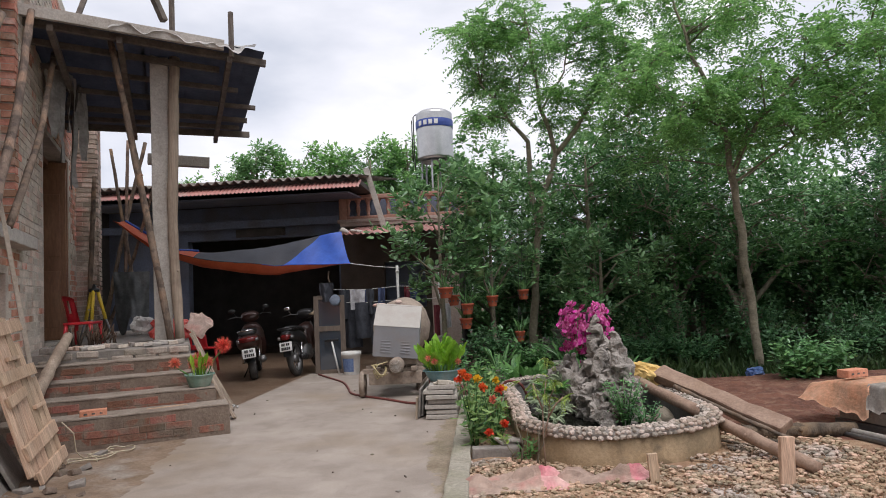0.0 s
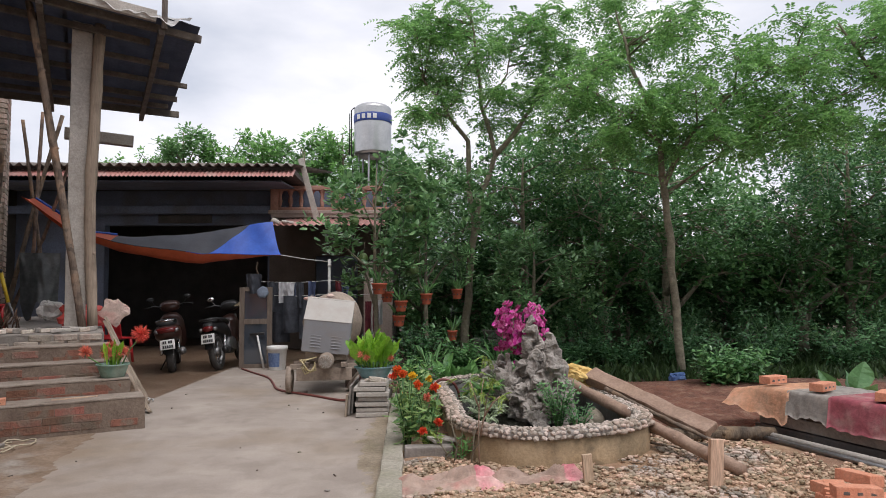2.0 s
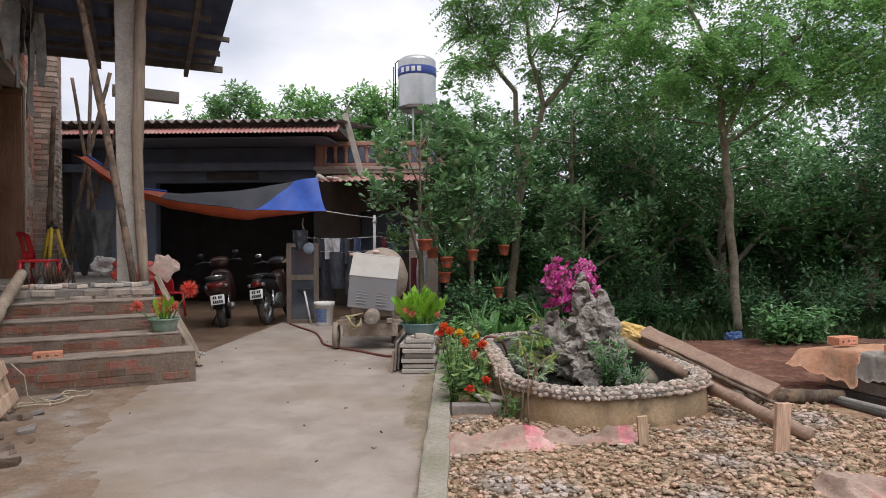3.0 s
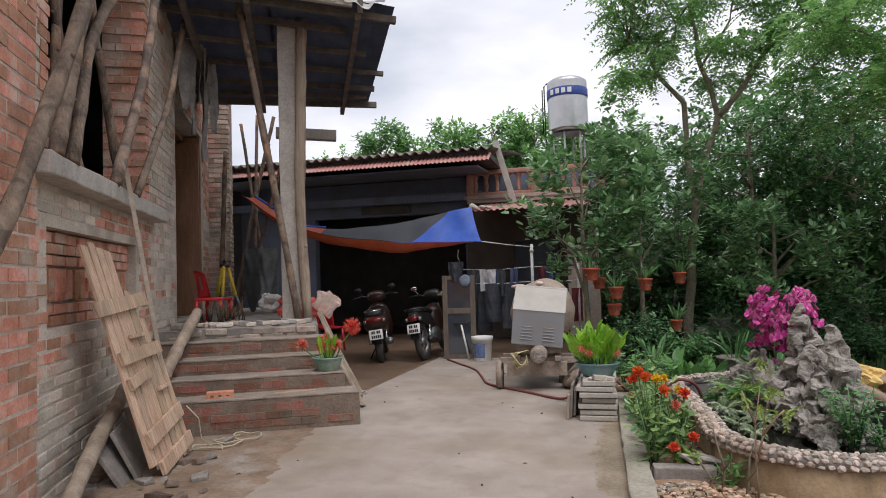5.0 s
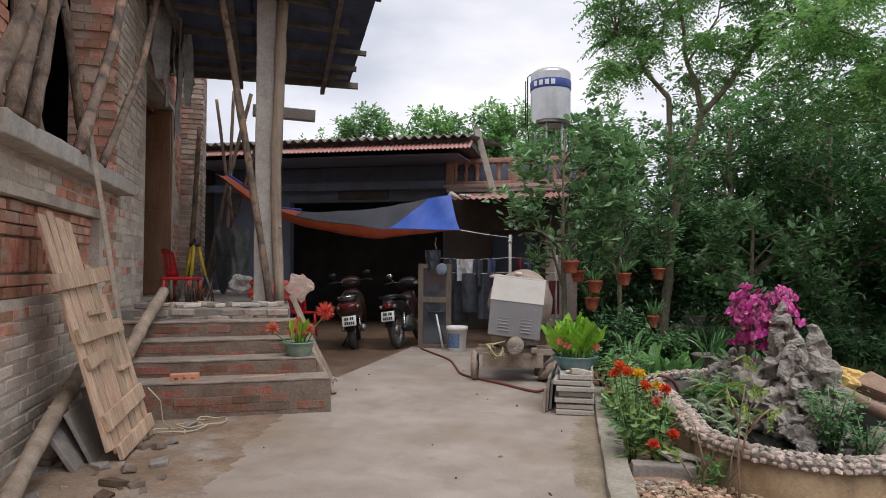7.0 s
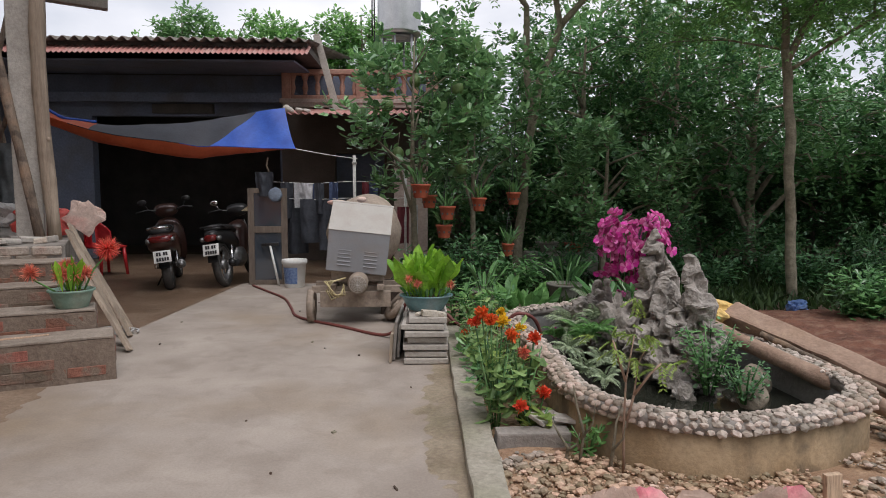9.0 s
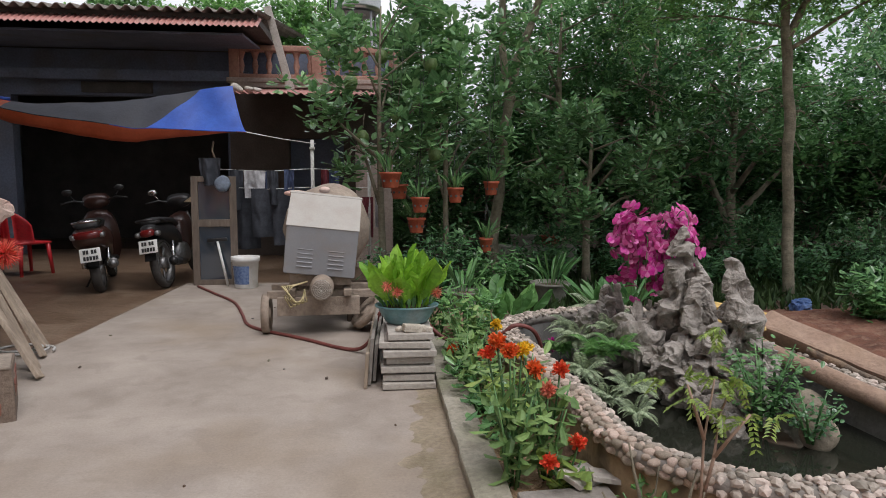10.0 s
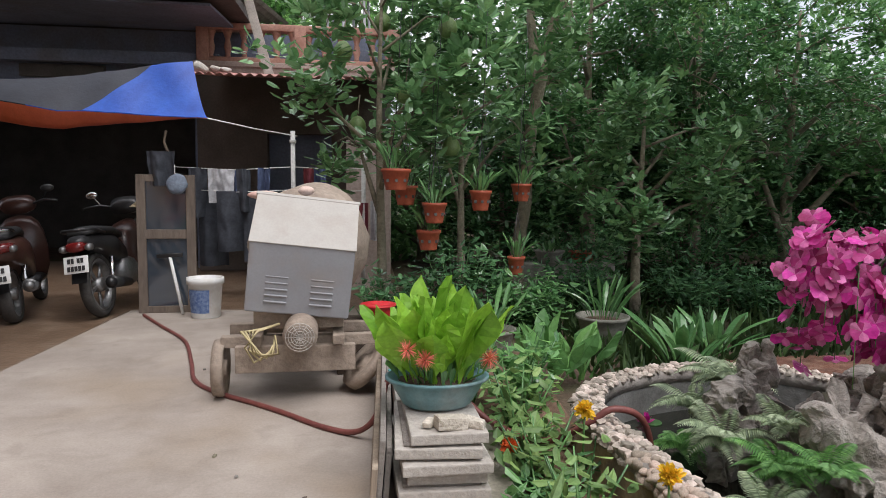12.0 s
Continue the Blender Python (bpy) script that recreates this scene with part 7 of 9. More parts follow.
bed = [
    (0.24, 6.95, 0.46, 0.20, 80, LEAF_BED, [], None, "bushy green plant in the flower bed"),
    (0.22, 6.55, 0.32, 0.18, 60, LEAF_BED, [], None, "leafy pale-green flower-bed plant"),
    (0.24, 6.15, 0.34, 0.18, 60, LEAF_BED, [], None, "leafy pale-green flower-bed plant"),
    (0.30, 5.80, 0.28, 0.17, 60, LEAF_BED, [], None, "sprawling pale-leaved flower-bed plant"),
    (0.25, 5.55, 0.2, 0.18, 70, LEAF_MID, [], None, "dark-leaved herb in the flower bed"),
    (0.18, 5.12, 0.50, 0.15, 60, LEAF_BED, [(-0.07, -0.02, 0.58), (-0.10, 0.0, 0.53), (-0.03, -0.06, 0.55), (0.04, 0.05, 0.525)], [PETAL_ORANGE, PETAL_RED, PETAL_ORANGE, PETAL_YELLOW], "tall zinnia with orange-red and yellow blooms"),
    (0.33, 5.18, 0.40, 0.13, 50, LEAF_BED, [(-0.07, -0.06, 0.465), (0.055, 0.04, 0.43), (0.0, 0.02, 0.36)], [PETAL_ORANGE, PETAL_RED, PETAL_CORAL], "zinnia with orange-red blooms and pale leaves"),
    (0.36, 5.04, 0.16, 0.10, 26, LEAF_BED, [(0.05, 0.01, 0.2), (-0.07, -0.03, 0.15)], [PETAL_RED, PETAL_RED], "low zinnia with red blooms"),
    (0.20, 5.95, 0.14, 0.14, 50, LEAF_MID, [], None, "low green herb along the kerb"),
    (0.18, 6.4, 0.14, 0.14, 50, LEAF_MID, [], None, "low green herb along the kerb"),
    (0.22, 6.78, 0.2, 0.16, 50, LEAF_BED, [(-0.09, -0.12, 0.14)], [PETAL_ORANGE], "low green herb with an orange bloom"),
    (0.30, 7.3, 0.5, 0.2, 100, LEAF_LIGHT, [], None, "yellow-green shrub behind the planter"),
    (0.12, 7.55, 0.5, 0.2, 100, LEAF_MID, [], None, "green shrub behind the planter"),
    (0.45, 7.6, 0.35, 0.2, 90, LEAF_MID, [], None, "green herb by the pond"),
]
for i, (x, y, h, r, n, leaf, fl, pt, l) in enumerate(bed):
    leafy_plant("bed_plant", (x, y, 0.005), h * (1.12 if fl else 1.0), r, int(n * (1.9 if fl else 1.6)), (0.088, 0.036) if fl else (0.08, 0.034), (leaf, LEAF_LIGHT, LEAF_LIME_PALE, LEAF_MID)[(i * 3 + 1) % 4] if leaf is LEAF_BED and i % 2 else leaf, l, "flowering plant" if fl else "plant", fl, pt, i, 7, "plants in the flower bed", 0.036)
for x, y, z in ((0.38, 6.55, 0.32), (0.43, 5.99, 0.32)):
    leafy_plant("marigold", (x, y, 0.0), 0.16, 0.06, 20, (0.07, 0.02), LEAF_MID, "yellow marigold leaning over the pond rim", "flowering plant", [(0, 0, z)], [PETAL_YELLOW], 3, 3, "marigolds", 0.04)
slab("flower_bed", [(0.12, 4.85), (0.62, 4.85), (0.55, 6.9), (0.7, 8.6), (0.0, 8.6), (0.0, 7.4), (0.12, 7.4)], 0.008, 0.1, mat("littered_soil", (0.12, 0.07, 0.045), (0.24, 0.15, 0.10), 14, 0.97, 0.7, 50, stain=(0.1, 0.12, 0.04), stain_scale=3), "littered flower-bed soil", "soil")
# leaf litter and chips in the bed
c = np.stack([rng.uniform(0.13, 0.6, 420), rng.uniform(4.9, 7.2, 420), np.full(420, 0.016)], 1)
d = unit(420)
d[:, 2] *= 0.15
v, f = leaf_arrays(c, d, unit(420) * 0.2 + np.array([0, 0, 1.0]), 0.04 * (0.5 + rng.random(420)), 0.018, 0.1, 0.1)
tagged(raw("leaf_litter", v, f, mat("dry_leaf", (0.22, 0.12, 0.06), (0.36, 0.22, 0.12), 5, 0.9, 0.0, island=0.4)), "dry leaf litter on the bed", "litter", kind="stuff")
bm = new_bm()
box(bm, (0.34, 0.1, 0.1), (0.33, 4.92, 0.03), (0, 0, 3), 0.01)
rough(bm, 0.008, 9)
tagged(part("bed_edging", bm, CEMENT, smooth=False), "mossy cement edging of the flower bed", "edging", kind="structure")
for x, y, t, tl in ((0.42, 5.02, 35, 12), (0.53, 5.0, -10, -6)):
    bm = new_bm()
    box(bm, (0.17, 0.11, 0.02), bevel=0.004)
    ob = part("broken_tile", bm, CEMENT_PALE, smooth=False)
    ob.matrix_world = pose(x, y, 0.095, tl, 6, t)
    tagged(ob, "broken pale tile on the edging", "tile", "broken tiles")
for i, (x, y, h, dx) in enumerate(((0.50, 4.72, 0.35, -0.03), (0.60, 4.62, 0.30, 0.05), (0.43, 4.70, 0.2, -0.05))):
    ob = thing("dry_shoot", (x, y, -0.01), "bare dry woody shoot beside the pond", "shoot", "dry shoots")
    bm = new_bm()
    tube(bm, [(0, 0, 0), (0.02, 0.01, h * 0.4), (dx * 0.5, 0, h * 0.75), (dx, 0.01, h)], [0.008, 0.007, 0.005, 0.003], 7)
    tube(bm, [(0.01, 0, h * 0.35), (0.05, -0.02, h * 0.55), (0.06, -0.02, h * 0.8)], [0.006, 0.004, 0.003], 6)
    part("stem", bm, BARK, ob)
shrub = thing("young_shrub", (0.66, 4.61, -0.01), "young shrub with bare forked stems and yellow-green leaflets", "shrub")
bm = new_bm()
ends = []
for pts in (((0, 0, 0), (-0.01, 0.0, 0.2), (0.0, 0.01, 0.42), (0.05, 0.03, 0.62)), ((0.0, 0.0, 0.22), (0.05, 0.01, 0.36), (0.08, 0.03, 0.5), (0.16, 0.05, 0.6)), ((0.0, 0.01, 0.42), (-0.05, 0.0, 0.52), (-0.08, 0.02, 0.6)), ((0.05, 0.01, 0.36), (0.13, -0.02, 0.46), (0.2, 0.0, 0.5))):
    pts = [(0.7 * x, 0.8 * y, z * 0.95) for x, y, z in pts]
    tube(bm, pts, [0.0065 * (1 - 0.2 * k) for k in range(len(pts))], 7)
    ends += [Vector(pts[-1]), Vector(pts[-1]).lerp(Vector(pts[-2]), 0.5)]
part("stem", bm, LOG, shrub)
crown = np.array([tuple(p) for p in ends])
crown = np.concatenate([crown, crown + rng.normal(0, 0.045, crown.shape) + np.array([0, 0, 0.05])])
v, f = sprays(crown, 40, 0.06, 0.024, 0.011, feathery=True)
raw("leaves", v, f, LEAF_LIME_PALE, shrub)
leafy_plant("young_shrub", (0.55, 4.78, 0.0), 0.2, 0.1, 60, (0.05, 0.02), LEAF_LIGHT, "small leafy sprout by the pond wall", "shrub", seed=10, stems=4)

# broad-leaved ginger and pots behind the pond


def big_leaves(name, at, n, h, w, label, spread=0.8, leaf=None):
    ob = thing(name, at, label, "plant")
    v, f = paddles(n, 0.12, h * 1.15, w * 1.15, 0.0, spread=0.75) if w > 0.1 else blades(n, 0.10, h, w, spread, 0.0, curl=0.7, seg=8, tilt=0.6)
    raw("leaves", v, f, leaf or LEAF_MID, ob)
    bm = new_bm()
    for i in range(max(3, n // 3)):
        a = i * 2.4
        tube(bm, [(0.02 * math.cos(a), 0.02 * math.sin(a), -0.01), (0.07 * math.cos(a), 0.07 * math.sin(a), h * 0.3)], [0.012, 0.006], 6)
    part("stem", bm, LEAF_LIGHT, ob)
    return ob


big_leaves("ginger_plant", (0.62, 7.85, 0.0), 9, 0.38, 0.125, "broad-leaved ginger plant behind the pond", leaf=LEAF_LIGHT)
big_leaves("ginger_plant", (0.86, 8.0, 0.0), 8, 0.38, 0.12, "broad-leaved ginger plant behind the pond", leaf=LEAF_LIGHT)
big_leaves("spider_lily", (1.62, 8.2, -0.02), 26, 0.40, 0.06, "clump of strap-leaved lily behind the pond", 1.4)
big_leaves("spider_lily", (2.0, 8.5, -0.02), 26, 0.40, 0.06, "clump of strap-leaved lily behind the pond", 1.4)
big_leaves("taro_plant", (4.45, 6.4, -0.02), 4, 0.40, 0.17, "taro with large pale leaves by the timber stack", 0.9)
GREY_POT = mat("mossy_cement_pot", (0.16, 0.16, 0.13), (0.28, 0.27, 0.23), 6, 0.9, 0.3)
for i, (x, y, z, r, h, mt, l, nb, hh) in enumerate(((1.35, 8.9, -0.02, 0.19, 0.22, GREY_POT, "grey square-sided cement planter with straggly leaves", 26, 0.4), (0.72, 9.6, -0.02, 0.14, 0.26, GREY_POT, "mossy green cement pot under the trees", 12, 0.3), (1.55, 11.0, 0.35, 0.16, 0.14, GREY_POT, "low bonsai pot on a stand", 14, 0.16), (1.95, 11.1, 0.35, 0.15, 0.12, TERRACOTTA, "small clay pot on a stand", 14, 0.16), (0.45, 8.6, -0.02, 0.16, 0.2, GREY_POT, "cement pot half hidden by leaves", 20, 0.35))):
    ob = thing("plant_pot", (x, y, z), l, "potted plant")
    bowl_pot(ob, r, h, mt)
    v, f = blades(nb, r * 0.6, hh, 0.045, 1.2, h * 0.85, curl=0.9)
    raw("leaves", v, f, LEAF_DARK if i % 2 else LEAF_MID, ob)
bm = new_bm()
box(bm, (1.0, 0.3, 0.36), (1.75, 11.05, 0.17), bevel=0.015)
tagged(part("pot_stand", bm, GREY_POT), "low mossy cement stand for pots", "stand")

# hanging pots
for i, (x, y, z, r) in enumerate(((-0.2, 8.8, 1.11, 0.115), (-0.11, 9.15, 1.0, 0.10), (0.08, 8.9, 0.88, 0.10), (0.05, 9.0, 0.68, 0.10), (0.42, 8.95, 0.97, 0.09), (0.88, 9.6, 1.03, 0.095), (0.79, 9.35, 0.45, 0.08))):
    ob = thing("hanging_pot", (x, y, z), "orange plastic pot with a small plant hanging by wires", "hanging pot", "hanging pots in the tree")
    r *= 0.86
    bm = new_bm()
    lathe(bm, [(0, 0), (r * 0.68, 0), (r * 0.72, 0.01), (r * 0.95, 0.12), (r * 1.06, 0.125), (r * 1.06, 0.145), (r * 0.95, 0.145), (r * 0.9, 0.12), (0, 0.115)], 22)
    part("pot", bm, TERRACOTTA, ob)
    # small blocks coloured as the shade in the drain slots
    bm = new_bm()
    for k in range(8):
        a = k * math.pi / 4
        box(bm, (0.018, 0.018, 0.02), (r * 0.84 * math.cos(a), r * 0.84 * math.sin(a), 0.065))
    part("hole", bm, DARK_INSIDE, ob, "drain slots coloured dark for their shade", smooth=False)["kind"] = "stuff"
    bm = new_bm()
    for k in range(3):
        a = k * 2.094
        rod(bm, (r * math.cos(a), r * math.sin(a), 0.14), (0, 0, 0.5), 0.0025, seg=4)
    rod(bm, (0, 0, 0.5), (0.05, 0.1, 1.5), 0.0025, seg=4)
    part("wire", bm, BLACK_PLASTIC, ob)
    v, f = blades(20, r * 0.5, 0.24, 0.028, 1.1, 0.12, curl=0.9)
    raw("leaves", v, f, LEAF_MID, ob)

# ---- rockery in the pond ----
rockery = thing("rockery", (1.25, 6.0, 0.0), "weathered pitted limestone rockery rising from the pond", "rockery")


def pitted(at, size, seed, turn=(0, 0, 0), fine=5):
    bm = new_bm()
    bmesh.ops.create_icosphere(bm, subdivisions=fine, radius=0.5)
    bmesh.ops.transform(bm, matrix=pose(*at, *turn) @ Matrix.Diagonal((*size, 1)), verts=bm.verts[:])
    bmesh.ops.recalc_face_normals(bm, faces=bm.faces[:])
    bm.normal_update()
    reach = min(size)
    moved = []
    for v in bm.verts:
        p = v.co + Vector((seed * 1.3, seed * 0.7, 0))
        flute = Vector((p.x, p.y, p.z * 0.45))
        lump = noise.noise(flute * 7.0)
        hole = noise.noise(p * 11.0 + Vector((0, 9, seed)))
        ridge = 1 - 2 * abs(noise.noise(flute * 15.0 + Vector((3, 0, 0))))
        ridge2 = 1 - 2 * abs(noise.noise(p * 30.0 + Vector((0, 3, 0))))
        pit = noise.noise(p * 24.0 + Vector((5, 0, seed)))
        moved.append(0.5 * reach * noise.noise_vector(p * 6.5) + v.normal * reach * (0.7 * lump - 2.9 * max(0.0, hole - 0.02) - 0.9 * max(0.0, pit - 0.1) + 0.42 * ridge + 0.26 * ridge2 + 0.10 * (1 - 2 * abs(noise.noise(p * 62.0)))))
    for v, d in zip(bm.verts, moved):
        v.co += d
    part("rock", bm, ROCK, rockery, smooth=False)


for seed, at, size, turn, slim, squat in (
        (10, (-0.14, 0.20, 0.38), (0.22, 0.18, 0.15), (10, 0, 30), 0.60, 0.76), (11, (-0.18, 0.10, 0.29), (0.24, 0.18, 0.13), (0, 12, 0), 0.60, 0.76), (12, (-0.12, -0.05, 0.22), (0.20, 0.18, 0.16), (0, -8, 45), 0.60, 0.76),
        (13, (-0.04, -0.18, 0.26), (0.15, 0.14, 0.20), (0, 20, 15), 0.62, 0.84), (15, (-0.06, -0.32, 0.14), (0.20, 0.16, 0.16), (0, 10, 70), 0.62, 0.84), (16, (-0.04, -0.48, 0.12), (0.30, 0.18, 0.08), (8, 0, 20), 0.62, 0.84),
        (17, (0.12, -0.42, 0.20), (0.16, 0.18, 0.26), (0, 0, 0), 0.62, 0.84), (18, (0.2, -0.38, 0.30), (0.14, 0.14, 0.24), (0, 10, 30), 0.62, 0.84), (19, (-0.02, -0.58, 0.05), (0.26, 0.16, 0.1), (0, 0, 50), 0.62, 0.84),
        (20, (-0.04, 0.38, 0.32), (0.24, 0.22, 0.22), (0, 0, 10), 0.56, 0.7), (21, (-0.06, 0.40, 0.14), (0.30, 0.30, 0.3), (0, 0, 50), 0.60, 0.76), (22, (-0.28, 0.60, 0.30), (0.11, 0.11, 0.24), (0, 6, 0), 0.60, 0.76),
        (23, (-0.28, 0.6, 0.12), (0.18, 0.18, 0.28), (0, 6, 0), 0.60, 0.76), (24, (-0.14, 0.66, 0.34), (0.12, 0.14, 0.3), (0, -6, 40), 0.60, 0.76), (25, (-0.08, 0.66, 0.14), (0.22, 0.22, 0.32), (0, -6, 40), 0.60, 0.76),
        (28, (0.06, 0.05, 0.12), (0.30, 0.30, 0.26), (0, 0, 0), 0.62, 0.84), (29, (0.12, -0.22, 0.12), (0.28, 0.26, 0.26), (0, 0, 70), 0.62, 0.84), (30, (0.14, 0.58, 0.3), (0.16, 0.18, 0.4), (0, 0, 30), 0.62, 0.84)):
    pitted((at[0] * 1.12, at[1] * 0.92, at[2]), (size[0] * slim, size[1] * slim, size[2] * squat), seed, turn, 6)


def spire(at, foot, top, r0, seed, lean=(0, 0), blunt=0.7):
    """A fluted, hole-ridden limestone spire standing at a place, from foot to top."""
    bm = new_bm()
    rows, seg = 80, 72
    rings = []
    for j in range(rows + 1):
        t = j / rows
        z = foot + (top - foot) * t
        bend = 0.05 * noise.noise_vector(Vector((seed * 3.1, z * 4.0, 0)))
        cx, cy = at[0] + lean[0] * t * t + bend.x, at[1] + lean[1] * t * t + bend.y
        r = r0 * (max(0.0, 1 - t) ** blunt * 0.92 + 0.02) * (1 + 0.35 * noise.noise(Vector((seed, z * 9, 2))))
        ring = []
        for k in range(seg):
            a = 2 * math.pi * k / seg
            p = Vector((cx + r * math.cos(a), cy + r * math.sin(a), z))
            w = p + Vector((seed * 1.7, seed * 0.9, 0))
            flute = Vector((w.x * 12, w.y * 12, w.z * 4.0))
            big = noise.noise(flute)
            ridge = 1 - 2 * abs(noise.noise(flute * 1.9 + Vector((4, 0, 0))))
            hole = max(0.0, noise.noise(w * 15 + Vector((0, 7, seed))) - 0.06)
            fine = 1 - 2 * abs(noise.noise(w * 46))
            d = r * (0.6 * big + 0.42 * ridge - 3.8 * hole) + 0.009 * fine
            d = max(d, -0.84 * r)
            ring.append(bm.verts.new((p.x + d * math.cos(a), p.y + d * math.sin(a), z + 0.05 * (noise.noise(w * 9) + 0.6 * noise.noise(w * 21)) * min(1.0, 4 * (1 - t) + 0.3))))
        rings.append(ring)
    for p, q_ in zip(rings, rings[1:]):
        for k in range(seg):
            bm.faces.new((p[k], p[(k + 1) % seg], q_[(k + 1) % seg], q_[k]))
    bm.faces.new(rings[-1])
    part("rock", bm, ROCK, rockery, smooth=False)


for k, (at, foot, top, r0, lean, blunt) in enumerate((
        ((0.05, 0.10), 0.0, 0.95, 0.145, (0.02, 0.0), 0.6), ((0.13, 0.0), 0.0, 0.78, 0.125, (-0.02, 0.02), 0.55), ((0.02, -0.08), 0.0, 0.66, 0.13, (0.02, 0.0), 0.5),
        ((0.16, -0.27), 0.05, 0.80, 0.098, (-0.03, 0.0), 0.45), ((0.20, -0.16), 0.0, 0.62, 0.12, (0.0, 0.0), 0.45), ((0.05, -0.24), 0.0, 0.50, 0.12, (0.0, 0.0), 0.45),
        ((0.12, 0.26), 0.0, 0.74, 0.14, (0.0, 0.0), 0.55), ((-0.06, 0.20), 0.0, 0.52, 0.115, (-0.02, 0.0), 0.5), ((-0.26, 0.58), 0.0, 0.44, 0.08, (0.02, 0.0), 0.5), ((-0.14, 0.66), 0.0, 0.54, 0.10, (0.0, 0.0), 0.5))):
    spire(at, foot, top, r0, k * 2.7 + 1, lean, blunt)
figure = thing("garden_figurine", (1.16, 6.66, 0.36), "small weathered stone garden figurine", "figurine")
bm = new_bm()
lathe(bm, [(0, 0), (0.045, 0), (0.05, 0.03), (0.035, 0.09), (0.03, 0.12), (0.02, 0.135), (0.028, 0.155), (0.02, 0.18), (0, 0.185)], 14)
rough(bm, 0.006, 30)
part("stone", bm, ROCK, figure)

orchid = thing("orchid_spray", (1.25, 6.34, 0.58), "magenta artificial orchids arching over the rockery", "orchid")
bm = new_bm()
heads = []
q = random.Random(12)
# stems arch out from the rock and hang towards the yard
for k in range(24):
    a = -3.0 + 6.0 * k / 23 + q.uniform(-0.2, 0.2)
    reach = q.uniform(0.12, 0.27)
    top = q.uniform(0.24, 0.45)
    sweep = q.uniform(2.4, 3.5)
    pts = []
    for j in range(13):
        s = j / 12
        pts.append((-0.02 + reach * math.cos(a) * math.sin(s * 1.5), reach * math.sin(a) * math.sin(s * 1.5), top * math.sin(s * sweep)))
    tube(bm, pts, [0.005 - 0.0003 * j for j in range(13)], 5)
    for j in range(5, 13):
        for _ in range(2):
            if q.random() < 0.50:
                heads.append([pts[j][0] + q.gauss(0, 0.024), pts[j][1] + q.gauss(0, 0.024), pts[j][2] + q.gauss(0, 0.022)])
part("stem", bm, LEAF_MID, orchid)["kind"] = "stuff"
heads = np.array(heads)
out = heads - np.array([-0.02, 0.05, 0.15]) + 0.20 * unit(len(heads)) + np.array([-0.05, -0.10, 0.0])
out /= np.linalg.norm(out, axis=1, keepdims=True)
e1 = np.cross(out, np.array([0.1, 0.2, 1.0]) + 0.3 * unit(len(heads)))
e1 /= np.linalg.norm(e1, axis=1, keepdims=True)
e2 = np.cross(out, e1)
for which, angles, L, Wd, mt in (("bloom", (0.1, 3.04), 0.043, 0.052, PETAL_PINK), ("bloom", (1.57, 3.9, 5.5), 0.040, 0.029, PETAL_PALE), ("bloom", (4.71,), 0.028, 0.023, PETAL_DEEP)):
    vs, fs = [], []
    for a in angles:
        way = e1 * math.cos(a) + e2 * math.sin(a) + out * 0.25
        v, f = petal_arrays(heads, way, out, L * (0.8 + 0.4 * rng.random(len(heads))), Wd, -0.1)
        fs.append(f + sum(len(x) for x in vs))
        vs.append(v)
    raw(which, np.concatenate(vs), np.concatenate(fs), mt, orchid)["kind"] = "stuff"
v, f = blades(9, 0.08, 0.22, 0.05, 1.2, 0.2, curl=0.9)
raw("leaves", v, f, mat("grey_green_leaf", (0.10, 0.14, 0.11), (0.17, 0.21, 0.17), 8, 0.4, 0.0), orchid)


def fern(at, n, L, label, turn=0.0, leaf=None):
    ob = thing("fern", at, label, "fern", "ferns in the pond")
    bases, ways, lens = [], [], []
    for i in range(n):
        a = turn + 2.399 * i + rng.normal() * 0.5
        rise = 0.6 + 0.9 * rng.random()
        d = np.array([math.cos(a), math.sin(a), 0.0])
        side = np.array([-d[1], d[0], 0])
        ll = L * (0.4 + 0.8 * rng.random())
        for k in range(2, 25):
            s = k / 24
            p = d * ll * s + np.array([0, 0, ll * (rise * s - 0.95 * s * s)])
            for sg in (-1, 1):
                bases.append(p)
                ways.append(side * sg + d * 0.5 + np.array([0, 0, -0.1]))
                lens.append(ll * 0.24 * math.sin(math.pi * (0.15 + 0.85 * s)) + 0.006)
    v, f = leaf_arrays(np.array(bases), np.array(ways), np.tile([0, 0, 1.0], (len(bases), 1)), np.array(lens), np.array(lens) * 0.13 + 0.003, 0.05, 0.25)
    raw("fronds", v, f, leaf or LEAF_MID, ob)


for i, (x, y, z, n, L) in enumerate(((0.74, 6.0, 0.18, 20, 0.18), (0.88, 6.15, 0.24, 22, 0.18), (0.84, 6.4, 0.24, 22, 0.2), (0.9, 5.75, 0.16, 18, 0.15), (0.95, 6.8, 0.22, 20, 0.22), (1.15, 6.95, 0.3, 16, 0.22), (0.8, 6.6, 0.14, 18, 0.18), (0.98, 6.3, 0.32, 16, 0.16), (0.78, 5.75, 0.12, 14, 0.14), (0.84, 5.55, 0.12, 14, 0.13), (1.3, 7.05, 0.25, 12, 0.2), (0.92, 6.0, 0.3, 14, 0.14))):
    fern((x, y, z), int(n * 1.5), L * 0.82, "bright feathery fern growing in the pond" if i % 5 == 1 else "grey-green feathery fern growing in the pond", i, LEAF_LIGHT if i % 5 == 1 else FERN)
leafy_plant("creeping_bush", (1.38, 5.44, 0.08), 0.38, 0.19, 620, (0.030, 0.020), LEAF_MID, "small-leaved creeping bush at the rockery's foot", "bush", seed=14, stems=12)
